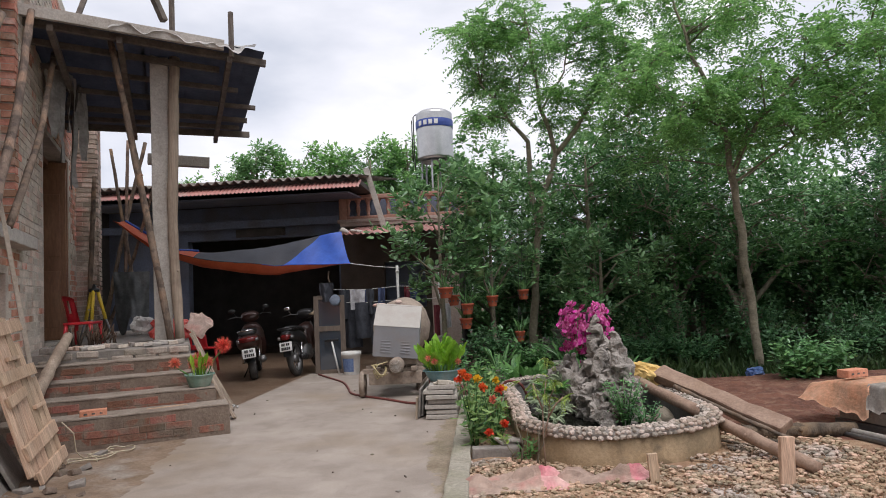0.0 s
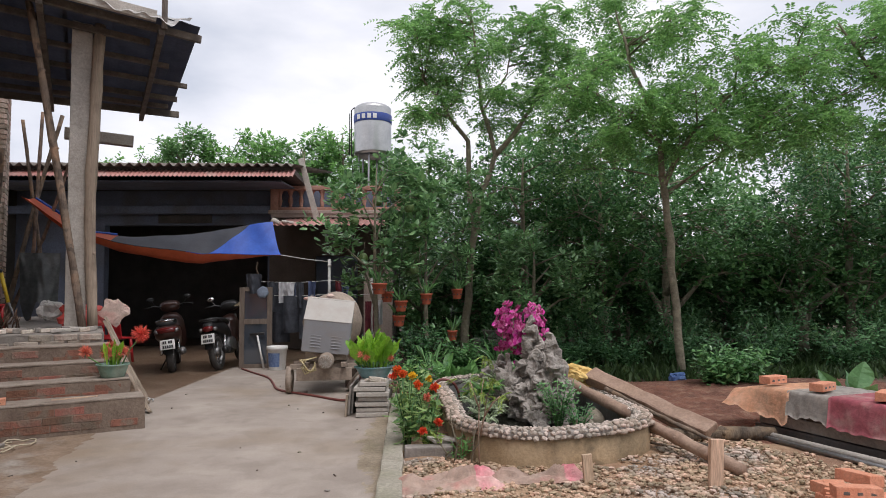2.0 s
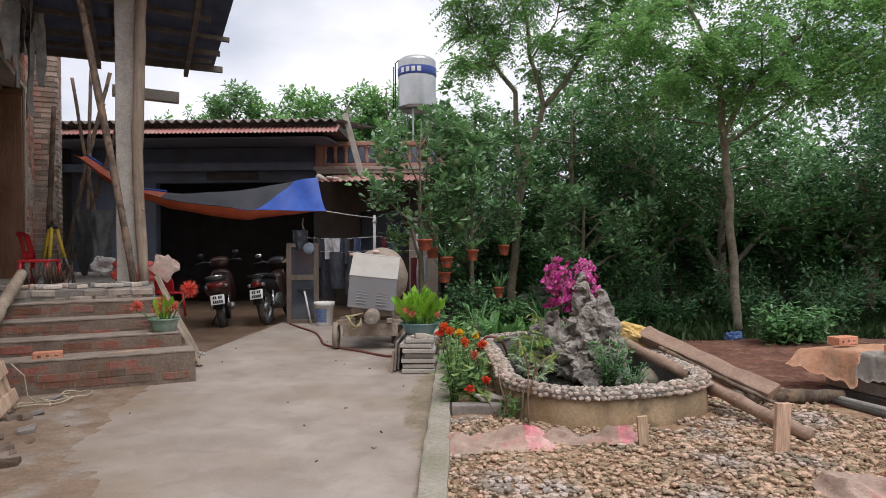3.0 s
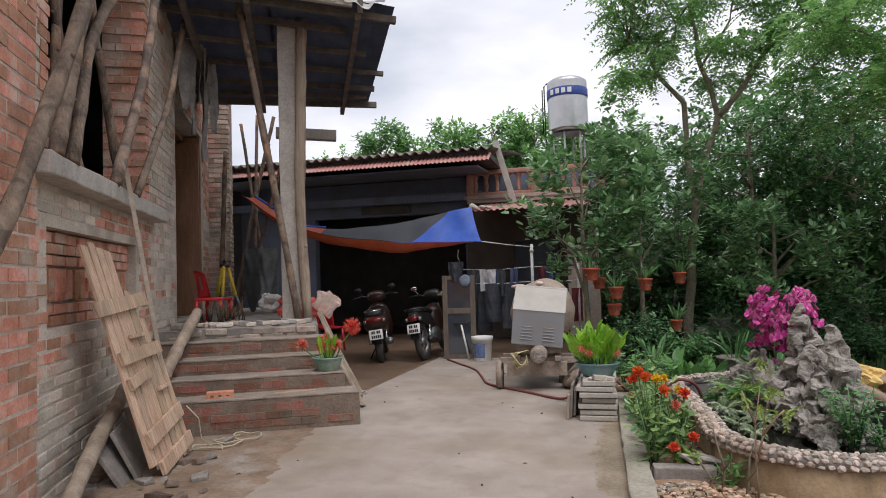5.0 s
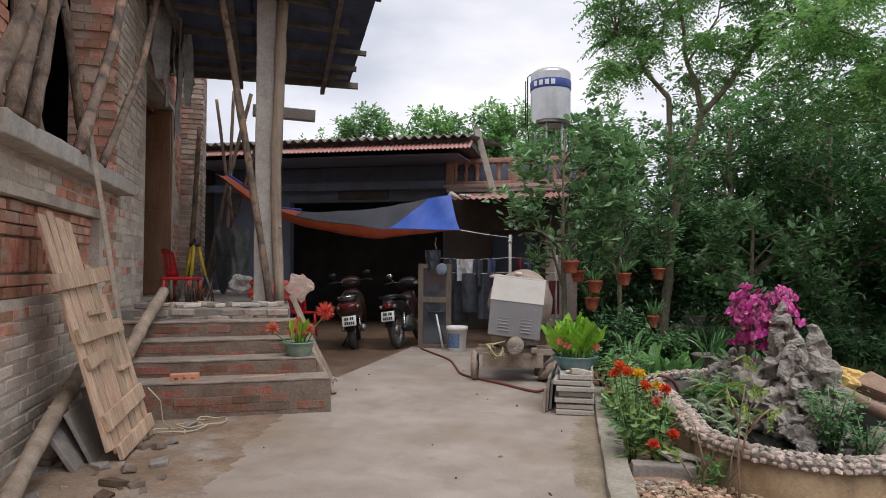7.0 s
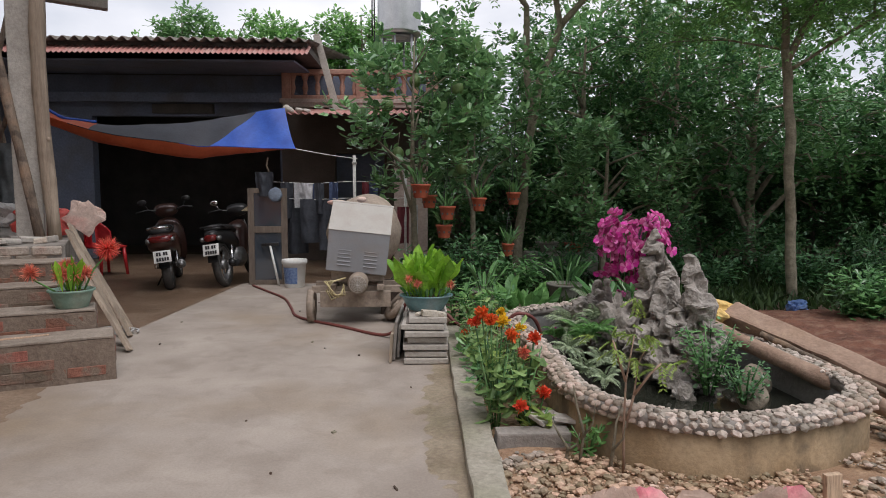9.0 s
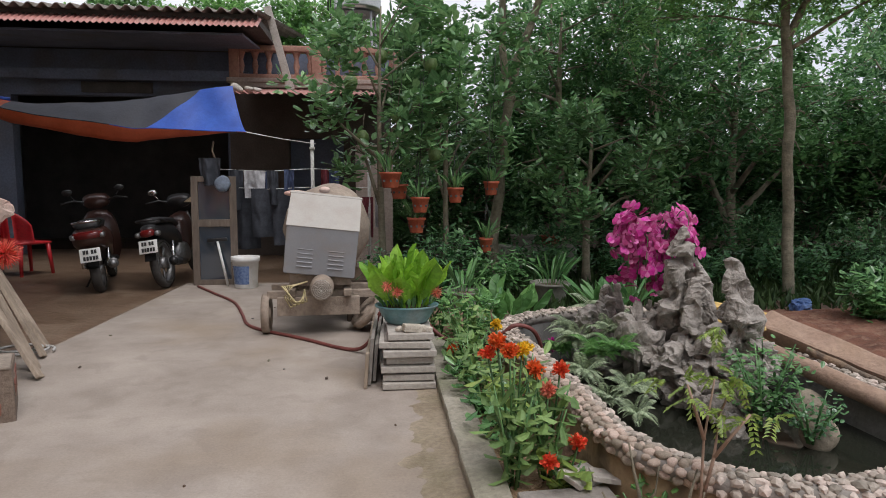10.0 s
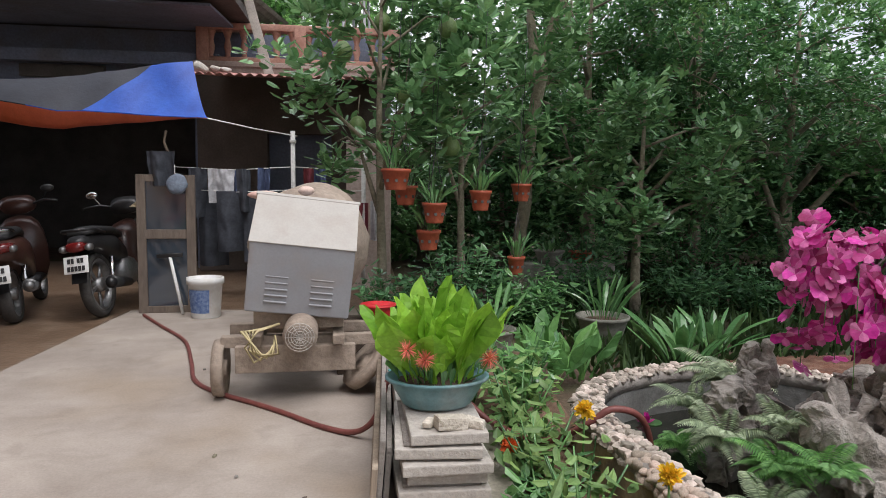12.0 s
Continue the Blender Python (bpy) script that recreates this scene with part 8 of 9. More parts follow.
leafy_plant("creeping_bush", (1.5, 5.28, 0.08), 0.22, 0.15, 260, (0.028, 0.018), LEAF_DARK, "small-leaved creeping bush over the water", "bush", seed=15, stems=9)
lotus = thing("water_lily", (0.88, 7.1, 0.047), "pink water lily floating in the pond", "water lily")
v, f = petals([(0, 0, 0.0)], 26, 0.05, 0.018, 1.0)
raw("bloom", v, f, PETAL_PINK, lotus)
bm = new_bm()
bmesh.ops.create_circle(bm, cap_ends=True, segments=14, radius=0.05, matrix=Matrix.Translation((0.03, 0.02, 0.002)))
part("pad", bm, LEAF_MID, lotus)
for x, y, t in ((1.55, 5.3, 20), (1.72, 5.6, -30), (1.05, 6.55, 10)):
    bm = new_bm()
    bmesh.ops.create_icosphere(bm, subdivisions=3, radius=0.075, matrix=Matrix.Diagonal((1.1, 0.8, 1.2, 1)))
    rough(bm, 0.03, 7, t)
    ob = part("boulder", bm, mat("wet_stone", (0.2, 0.17, 0.12), (0.34, 0.29, 0.22), 6, 0.7, 0.4))
    ob.matrix_world = pose(x, y, 0.10, 0, 0, t)
    tagged(ob, "smooth ochre stone standing in the water", "stone", "stones in the pond")

# ---- timber, sacks and gravel ----
bent_pole("timber_log", (1.62, 6.05, 0.335), (2.25, 4.25, 0.045), 0.047, 0.042, "long pale debarked log resting on the pond rim", "log", 0.03, 71, LOG)
tim = thing("squared_timber", (0, 0, 0), "thick split timber beam slanting from the pond rim to the ground", "timber beam")
bm = new_bm()
p0, p1 = Vector((1.86, 6.24, 0.37)), Vector((2.49, 5.16, 0.07))
d = p1 - p0
box(bm, (0.15, 0.11, d.length), (0, 0, 0), (0, 0, 0), 0.02, Matrix.Translation((p0 + p1) / 2) @ d.to_track_quat("Z", "Y").to_matrix().to_4x4() @ pose(0, 0, 0, 0, 0, 25))
bmesh.ops.subdivide_edges(bm, edges=[e for e in bm.edges if e.calc_length() > 0.6], cuts=10)
rough(bm, 0.02, 5)
part("beam", bm, LOG, tim, smooth=False)
bent_pole("short_log", (2.2, 5.22, 0.05), (3.0, 5.2, 0.055), 0.055, 0.05, "short dark log lying on the red soil", "log", 0.04, 73, POLE)
for i, (p0, p1, r) in enumerate((((1.9, 5.9, 0.3), (2.45, 4.9, 0.04), 0.02), ((1.95, 5.7, 0.05), (2.35, 4.95, 0.03), 0.018), ((1.85, 5.25, 0.03), (2.3, 4.75, 0.02), 0.01))):
    bent_pole("thin_stick", p0, p1, r, r * 0.7, "thin dry stick under the timbers", "stick", 0.03, 80 + i, POLE, "sticks by the pond")
bm = new_bm()
box(bm, (0.085, 0.03, 0.34), (1.985, 4.05, 0.12), (0, 3, 8), 0.004)
tagged(part("wooden_stake", bm, BOARD, smooth=False), "short sawn wooden stake driven into the gravel", "stake")
bm = new_bm()
box(bm, (0.06, 0.025, 0.2), (1.27, 4.2, 0.08), (0, -4, 4), 0.004)
tagged(part("wooden_stake", bm, BOARD, smooth=False), "small pale wooden stake by the pond", "stake")
SACK_RED = mat("red_white_sack", (0.50, 0.37, 0.31), (0.68, 0.55, 0.47), 5, 0.8, 0.3, 25, stain=(0.45, 0.05, 0.10), stain_scale=2.2, stain_amount=0.95)


SACK_PALE = mat("pale_empty_sack", (0.30, 0.21, 0.165), (0.46, 0.35, 0.28), 5, 0.8, 0.3, 25, stain=(0.42, 0.20, 0.17), stain_scale=7, stain_amount=0.8)
SACK_PRINT = mat("pink_printed_sack", (0.50, 0.12, 0.16), (0.62, 0.24, 0.26), 5, 0.8, 0.3, 25, stain=(0.62, 0.46, 0.40), stain_scale=5, stain_amount=0.7)


def flung_sack(at, turn, length, width, height, label, seed, pinch=0.0, red=0.75):
    """An empty paper sack flung down: a folded double sheet with ridges and a torn edge."""
    ob = thing("empty_sack", at, label, "sack", "empty sacks on the gravel", turn=turn)
    bm = new_bm()
    na, nb = 44, 26
    g = []
    for a in range(na + 1):
        u = a / na
        row = []
        for b in range(nb + 1):
            w = b / nb
            wide = width * (1 - pinch * u) * (1 + 0.25 * noise.noise(Vector((u * 4, seed, 1))))
            x = (u - 0.5) * length + 0.05 * noise.noise(Vector((w * 5, seed * 2, 0)))
            y = (w - 0.5) * wide + 0.10 * width * noise.noise(Vector((u * 5, seed, 0)))
            fold = max(0.0, 1 - 3.2 * abs(noise.noise(Vector((u * 1.5 + seed, w * 1.9 + u * 1.2, seed)))))
            crease = max(0.0, 1 - 5 * abs(noise.noise(Vector((u * 4.0, w * 3.0, seed + 4)))))
            swell = math.sin(math.pi * w) ** 1.2 * min(1.0, 0.3 + 6 * u, 0.3 + 6 * (1 - u))
            z = height * swell * (0.20 + 0.70 * fold + 0.14 * crease)
            row.append(bm.verts.new((x, y, max(0.006, z))))
        g.append(row)
    for a in range(na):
        for b in range(nb):
            bm.faces.new((g[a][b], g[a + 1][b], g[a + 1][b + 1], g[a][b + 1]))
    ends = [f for f in bm.faces if f.calc_center_median().x > (red - 0.5) * length + 0.10 * length * noise.noise(Vector((f.calc_center_median().y * 9, seed, 0)))]
    printed = new_bm()
    for f in ends:
        printed.faces.new([printed.verts.new(v.co) for v in f.verts])
    bmesh.ops.remove_doubles(printed, verts=printed.verts[:], dist=0.0001)
    bmesh.ops.delete(bm, geom=ends, context="FACES")
    for name, b, m in (("sheet", bm, SACK_PALE), ("printed_end", printed, SACK_PRINT)):
        bmesh.ops.solidify(b, geom=b.faces[:], thickness=0.004)
        part(name, b, m, ob, smooth=False)


flung_sack((0.44, 4.20, 0.012), 6, 0.62, 0.30, 0.12, "crumpled empty red and white cement sack on the gravel", 3.0)
flung_sack((0.98, 4.25, 0.012), 4, 0.58, 0.14, 0.11, "crumpled empty cement sack by the pond", 8.0, 0.3)
flung_sack((2.05, 3.42, 0.012), -25, 0.40, 0.30, 0.11, "crumpled empty cement sack beside the stake", 12.0)
crumpled("yellow_sack", pose(1.74, 6.30, 0.36, 0, 12, -50), (0.28, 0.19, 0.16), mat("yellow_sack", (0.55, 0.36, 0.10), (0.68, 0.48, 0.18), 8, 0.8, 0.3, 25), "crumpled yellow sack between the timbers", "sack", 29, 0.4)

along_d, side_d = Vector((0.32, -0.95, 0)).normalized(), Vector((0.95, 0.32, 0)).normalized()
STACK = Vector((3.50, 4.72, 0))
STEEL_DARK = mat("dark_primed_steel", (0.05, 0.048, 0.046), (0.10, 0.095, 0.09), 6, 0.6, 0.2, 40, stain=(0.16, 0.12, 0.09), stain_scale=5, stain_amount=0.5)
for i in range(16):
    ob = thing("stacked_beam", (0, 0, 0), "dark stacked beam under the sacks", "beam", "timber stack")
    bm = new_bm()
    row, lay = i % 4, i // 4
    c = STACK + side_d * (row * 0.135 - 0.2 + 0.015 * math.sin(i * 2.1)) + along_d * (0.30 + 0.05 * math.sin(i * 1.7)) + Vector((0, 0, 0.045 + lay * 0.092))
    box(bm, (0.125, 2.3, 0.086), (0, 0, 0), (0, 0, 0), 0.007, Matrix.Translation(c) @ pose(0, 0, 0, 0, 0, 18.6 + 0.8 * math.sin(i * 3)))
    part("timber", bm, (STEEL_DARK, CEMENT, DARK_WOOD)[i % 3], ob, smooth=False)
for i, z in enumerate((0.045, 0.028)):
    ob = thing("steel_pipe", (0, 0, 0), "grey pipe lying beside the timber stack", "pipe")
    bm = new_bm()
    rod(bm, (2.93 - 0.05 * i, 5.25, z), (3.56 - 0.06 * i, 3.4, z), 0.024 - 0.006 * i, seg=14)
    part("tube", bm, CEMENT_PALE if not i else ALLOY, ob)
covers = [mat("orange_paper_sack", (0.78, 0.42, 0.24), (0.88, 0.58, 0.40), 5, 0.85, 0.3, 25, stain=(0.66, 0.50, 0.38), stain_scale=4), mat("grey_paper_sack", (0.42, 0.39, 0.35), (0.6, 0.56, 0.51), 6, 0.85, 0.3, 25), SACK_RED, mat("pale_paper_sack", (0.46, 0.38, 0.30), (0.6, 0.52, 0.43), 6, 0.85, 0.3, 25)]
start = -1.05
for i, length in enumerate((0.56, 0.36, 0.62, 0.5, 0.45)):
    ob = thing("covering_sack", (0, 0, 0), ("orange", "grey", "red and white", "pale", "orange")[i] + " cement sack folded over the timber stack", "sack", "sacks on the timber stack")
    c = STACK + along_d * (start + length / 2)
    start += length * 0.96
    ob.matrix_world = Matrix.Translation(c) @ pose(0, 0, 0, 0, 0, 18.6)
    bm = new_bm()
    g = []
    drop = (0.24, 0.19, 0.22, 0.24, 0.2)[i]
    for a in range(25):
        row = []
        y = (a / 24 - 0.5) * length
        flare = min(1.0, max(0.0, (y + 0.12) / 0.36)) if i == 0 else 0.0
        for b in range(35):
            u = (b / 34 - 0.5) * (0.58 + 2 * drop)
            over = max(0.0, abs(u) - 0.29)
            x = math.copysign(min(abs(u), 0.29) + (0.16 + 0.55 * flare) * over + 0.012 * noise.noise(Vector((a * 0.35, b * 0.2, i))), u)
            ragged = 1 + 0.18 * noise.noise(Vector((a * 0.25, i * 5, 0)))
            z = 0.385 + 0.004 * i - over * ragged * (1 - 0.5 * flare) - 0.05 * flare ** 2 + 0.012 * (1 - 2 * abs(noise.noise(Vector((a * 0.22, b * 0.16, i * 3))))) * min(1.0, 0.3 + over * 8)
            row.append(bm.verts.new((x * (1 - 0.12 * flare), y, z)))
        g.append(row)
    for a in range(24):
        for b in range(34):
            bm.faces.new((g[a][b], g[a + 1][b], g[a + 1][b + 1], g[a][b + 1]))
    bmesh.ops.solidify(bm, geom=bm.faces[:], thickness=0.005)
    part("paper", bm, SACK_PRINT if i == 2 else covers[i % 4], ob)
    brick_thing(Matrix.Translation(c + Vector((0, 0, 0.402 + 0.004 * i)) - side_d * 0.14) @ pose(0, 0, 0, 0, 0, 24 + 9 * i), "clay brick weighing down the sacks", "bricks on the timber stack")
q = random.Random(4)
for i in range(16):
    lay = i // 7
    brick_thing(pose(2.48 + q.uniform(-0.16, 0.22), 3.52 + q.uniform(-0.2, 0.2), 0.012 + 0.06 * lay, q.uniform(-6, 6), q.uniform(-6, 6), q.uniform(-20, 110)), "orange hollow clay brick dumped on the gravel", "heap of bricks")

crumpled("blue_bag", pose(3.55, 8.3, 0.04, 0, 0, 30), (0.2, 0.12, 0.1), mat("blue_bag", (0.03, 0.07, 0.20), (0.08, 0.15, 0.32), 6, 0.5, 0.2, 20), "crumpled blue plastic bag on the red soil", "bag", 33, 0.4)

# gravel and soil surfaces
bm = new_bm()
g = [[bm.verts.new((0.12 + 5.2 * i / 60, -3.5 + 9.2 * j / 100, 0.004 + 0.02 * noise.noise(Vector((i * 0.3, j * 0.3, 1))) - (0.06 if i == 60 or j in (0, 100) else 0))) for j in range(101)] for i in range(61)]
for i in range(60):
    for j in range(100):
        bm.faces.new((g[i][j], g[i + 1][j], g[i + 1][j + 1], g[i][j + 1]))
tagged(part("gravel_bed", bm, mat("sandy_gravel", (0.29, 0.18, 0.105), (0.44, 0.30, 0.19), 12, 0.95, 0.8, 70, stain=(0.17, 0.08, 0.055), stain_scale=1.0, stain_amount=0.85)), "sandy gravel with red soil showing through", "gravel", kind="structure")
bm = new_bm()
def mound(i, j):
    u, w = i / 110, j / 110
    x, y = 1.95 + 4.2 * u, 4.9 + 3.6 * w
    edge = (math.sin(math.pi * u) * math.sin(math.pi * w)) ** 0.6
    clods = 0.05 * max(0.0, noise.noise(Vector((x * 5, y * 5, 1)))) + 0.035 * max(0.0, noise.noise(Vector((x * 12, y * 12, 2)))) + 0.012 * noise.noise(Vector((x * 28, y * 28, 3)))
    return x, y, -0.03 + edge * (0.10 + 0.09 * noise.noise(Vector((x * 1.5, y * 1.6, 7))) + clods)


g = [[bm.verts.new(mound(i, j)) for j in range(111)] for i in range(111)]
for i in range(110):
    for j in range(110):
        bm.faces.new((g[i][j], g[i + 1][j], g[i + 1][j + 1], g[i][j + 1]))
tagged(part("red_soil_mound", bm, RED_SOIL), "low mound of dug red soil", "soil", kind="structure")

ico = bmesh.new()
bmesh.ops.create_icosphere(ico, subdivisions=1, radius=0.5)
ICO_V = np.array([v.co[:] for v in ico.verts])
ICO_F = np.array([[v.index for v in f.verts] for f in ico.faces])
ico.free()
n = 30000
px = rng.uniform(0.14, 3.9, n)
py = rng.uniform(2.3, 5.6, n)
keep = np.ones(n, bool)
for i in range(n):
    e = Vector((px[i], py[i], 0))
    keep[i] = not ((0.5 < e.x < 1.98 and e.y > 4.62 + 0.25 * abs(e.x - 1.15)) or (e.x < 0.62 and e.y > 4.8)) and noise.noise(e * 0.9) + noise.noise(e * 3) * 0.5 > -0.45 - (0.5 if e.y < 4.5 and e.x < 2.3 else 0.0) + (0.35 if e.x > 2.8 else 0)
px, py = px[keep], py[keep]
n = len(px)
sz = (0.010 + 0.034 * rng.random(n) ** 3.5)[:, None]
ang = rng.random(n) * 2 * math.pi
sc = np.stack([1.0 + 0.5 * rng.random(n), np.ones(n), 0.5 + 0.3 * rng.random(n)], 1) * sz
V = ICO_V[None] * (1 + 0.16 * rng.normal(size=(n, len(ICO_V), 1)).clip(-1, 1)) * sc[:, None]
ca, sa = np.cos(ang)[:, None], np.sin(ang)[:, None]
V = np.stack([V[..., 0] * ca - V[..., 1] * sa + px[:, None], V[..., 0] * sa + V[..., 1] * ca + py[:, None], V[..., 2] + 0.012 + sz * 0.25], -1)
F = ICO_F[None] + (np.arange(n) * len(ICO_V))[:, None, None]
tagged(raw("gravel", V.reshape(-1, 3), F.reshape(-1, 3), PEBBLE), "rounded tan and grey pebbles", "gravel", kind="stuff")

# ---- undergrowth ----
for i, (x, y, h, r, lf) in enumerate(((3.75, 7.62, 0.55, 0.30, 1), (4.12, 7.8, 0.5, 0.34, 1), (0.3, 9.3, 0.75, 0.4, 0), (-0.2, 9.1, 0.55, 0.3, 0), (0.9, 9.4, 0.5, 0.35, 1), (1.6, 10.2, 0.55, 0.45, 0), (2.6, 10.0, 0.5, 0.5, 0), (3.3, 9.9, 0.5, 0.5, 0), (4.4, 9.7, 0.6, 0.5, 0), (5.4, 9.6, 0.7, 0.55, 0), (6.4, 9.3, 0.7, 0.55, 0), (2.0, 11.2, 0.9, 0.6, 0), (3.2, 11.2, 1.0, 0.6, 0), (4.6, 10.9, 1.0, 0.6, 0), (6.0, 10.4, 1.1, 0.7, 0), (7.4, 9.8, 1.1, 0.7, 0))):
    leafy_plant("garden_shrub", (x, y, -0.04), h, r, 900, (0.085, 0.04), (LEAF_DARK, LEAF_MID, LEAF_LIGHT)[lf], ("dark leafy", "green leafy", "yellow-green leafy")[lf] + " shrub under the trees", "shrub", seed=100 + i, stems=16, group="shrubs under the trees")
n = 20000
c = np.stack([rng.uniform(1.0, 11, n), 7.4 + 6.0 * rng.random(n) ** 1.2, np.zeros(n)], 1)
c = c[(c[:, 1] > 8.4) | (c[:, 0] < 1.9) & (c[:, 1] > 7.5)]
n = len(c)
c[:, 2] = -0.05
d = unit(n) * 0.6 + np.array([0, 0, 0.9])
v, f = leaf_arrays(c, d, unit(n), 0.16 * (0.4 + rng.random(n)), 0.02, 0.1, 0.4)
tagged(raw("grass", v, f, GRASS), "rough grass and weeds under the trees", "grass", kind="stuff")
n = 52000
c = np.stack([rng.uniform(-0.5, 16, n), rng.uniform(14.5, 18, n), 5.2 * rng.random(n) ** 1.1], 1)
keep = np.array([noise.noise(Vector(p) * 0.8) + 0.6 * noise.noise(Vector(p) * 2.0) > 0.06 + 0.10 * (p[2] - 1.8) - 0.012 * max(0.0, min(p[0], 10.0) - 4.0) for p in c.tolist()])
keep &= (c[:, 0] > 2.2) | (c[:, 2] < 1.7)
c = c[keep]
v, f = leaf_arrays(c, unit(len(c)), unit(len(c)) + np.array([0, 0, 0.6]), 0.24 * (0.5 + rng.random(len(c))), 0.11, 0.15, 0.2)
tagged(raw("far_woods", v, f, LEAF_HAZY), "hazy line of woods beyond the garden", "woods", kind="stuff")
for i in range(7):
    a = 2.4 * i
    z = 1.45 + 0.17 * i
    ob = thing("pomelo_fruit", (-0.16 + 0.42 * math.cos(a), 9.38 + 0.4 * math.sin(a), z), "green pomelo hanging in the tree", "fruit", "pomelos in the tree")
    bm = new_bm()
    lathe(bm, [(0, -0.075), (0.05, -0.062), (0.073, -0.01), (0.062, 0.04), (0.03, 0.075), (0, 0.085)], 16)
    part("rind", bm, mat("pomelo_rind", (0.10, 0.17, 0.05), (0.15, 0.23, 0.08), 8, 0.5, 0.2, 60) if i == 0 else bpy.data.materials["pomelo_rind"], ob)
    bm = new_bm()
    rod(bm, (0, 0, 0.08), (0.02, 0.03, 0.25), 0.005, seg=5)
    part("stalk", bm, BARK, ob)

# small litter blown over the yard
for i in range(26):
    x, y = rr.uniform(-2.6, -0.1), rr.uniform(2.6, 9.5)
    bm = new_bm()
    L = rr.uniform(0.01, 0.035)
    box(bm, (L, L * rr.uniform(0.25, 0.8), 0.008), bevel=0.002)
    rough(bm, 0.006, 30, i)
    ob = part("litter_bit", bm, rr.choice((DARK_WOOD, BARK, SOIL, CEMENT)), smooth=False)
    ob.matrix_world = pose(x, y, 0.004, 0, 0, rr.uniform(0, 180))
    tagged(ob, "small dark bit of litter on the concrete", "litter", "litter on the yard")

# ---- bricks ----


def brick_mesh(name, size, bevel, seed, material):
    bm = new_bm()
    box(bm, size)
    rough(bm, 0.004, 11, seed)
    if bevel:
        bmesh.ops.bevel(bm, geom=bm.edges[:], offset=bevel, segments=1, affect="EDGES")
    me = bpy.data.meshes.new(name)
    bm.to_mesh(me)
    bm.free()
    me.materials.append(material)
    return me


def place(me, parent, at, turn=(0, 0, 0)):
    ob = new("brick", me)
    ob.parent = parent
    ob.matrix_basis = pose(*at, *turn)
    return ob


STRETCH = [brick_mesh("brick", (0.05, 0.208, 0.062), 0.004, k, BRICK) for k in range(5)]
MUDDY = [brick_mesh("brick", (0.05, 0.208, 0.062), 0.005, k + 9, BRICK_MUDDY) for k in range(5)]
HEADER = [brick_mesh("brick", (0.05, 0.098, 0.062), 0.004, k + 20, BRICK) for k in range(4)]
q = random.Random(77)


def in_hole(b, z):
    if WIN[0] - 0.1 < b < WIN[1] + 0.09 and WIN[2] - 0.16 < z < WIN[3] + 0.02:
        return True
    if DOOR[0] - 0.1 < b < DOOR[1] + 0.1 and DOOR[2] - 0.05 < z < DOOR[3] + 0.05:
        return True
    return -1.51 < b < 0.71 and 0.93 < z < 1.60


COURSE, STEP_B = 0.0775, 0.222
rest_v, rest_f, muddy_v, muddy_f = [], [], [], []
UNIT_V = np.array([[x, y, z] for x in (-0.5, 0.5) for y in (-0.5, 0.5) for z in (-0.5, 0.5)])
UNIT_F = np.array([[4, 6, 7, 5], [0, 4, 5, 1], [2, 3, 7, 6], [1, 5, 7, 3], [0, 2, 6, 4]])
count = 0
for c in range(70):
    z = 0.035 + COURSE * c
    k = 0
    b = -5.4 + (STEP_B / 2 if c % 2 else 0.0)
    while b < 6.4:
        if not in_hole(b, z):
            smeared = 1.05 < b < 2.6 and q.random() < 0.92 or z + 0.35 * noise.noise(Vector((b * 0.8, z, 3))) < 0.75 or noise.noise(Vector((b * 0.7, z * 0.7, 8))) > 0.12
            at = (A_WALL - 0.031 + q.uniform(-0.004, 0.005), b + q.uniform(-0.004, 0.004), z + q.uniform(-0.003, 0.003))
            if -2.25 < b < 1.0 and z < 1.75 and count < 300:
                count += 1
                place(q.choice(MUDDY if smeared else STRETCH), wall_new, at, (q.uniform(-0.8, 0.8), 0, q.uniform(-0.6, 0.6)))
            else:
                size = np.array([0.05, 0.208 + q.uniform(-0.006, 0.004), 0.062])
                (muddy_f if smeared else rest_f).append(UNIT_F + 8 * len(muddy_v if smeared else rest_v))
                (muddy_v if smeared else rest_v).append(UNIT_V * size + np.array(at))
        b += STEP_B
raw("brick_courses", np.concatenate(rest_v), np.concatenate(rest_f), BRICK_JOINED, wall_new)["kind"] = "stuff"
raw("smeared_brick_courses", np.concatenate(muddy_v), np.concatenate(muddy_f), mat("smeared_brick_far", (0.52, 0.455, 0.375), (0.69, 0.615, 0.525), 7, 0.95, 0.6, 50, island=0.2, stain=(0.45, 0.24, 0.165), stain_scale=3.5, stain_amount=0.6, placed=True), wall_new)["kind"] = "stuff"
# toothed jambs of the window and the near pier
jv, jf = [], []
for c in range(31):
    z = WIN[2] + 0.03 + COURSE * c
    for b, d in ((WIN[1] + 0.03, 1), (WIN[0] - 0.03, -1)):
        w = 0.10 if c % 2 else 0.06
        for x0, x1 in ((-0.36, -0.255), (-0.245, -0.125), (-0.115, 0.002)) if c % 2 else ((-0.36, -0.205), (-0.195, 0.0)):
            jf.append(UNIT_F + 8 * len(jv))
            jv.append(UNIT_V * np.array([x1 - x0, w + 0.05, 0.062]) + np.array([A_WALL + (x0 + x1) / 2, b + d * 0.02, z]))
FULL_F = np.array([[4, 6, 7, 5], [0, 4, 5, 1], [2, 3, 7, 6], [1, 5, 7, 3], [0, 2, 6, 4], [0, 1, 3, 2]])
jf = [FULL_F + 8 * i for i in range(len(jv))]
raw("jamb_bricks", np.concatenate(jv), np.concatenate(jf), BRICK_JOINED, wall_new)["kind"] = "stuff"
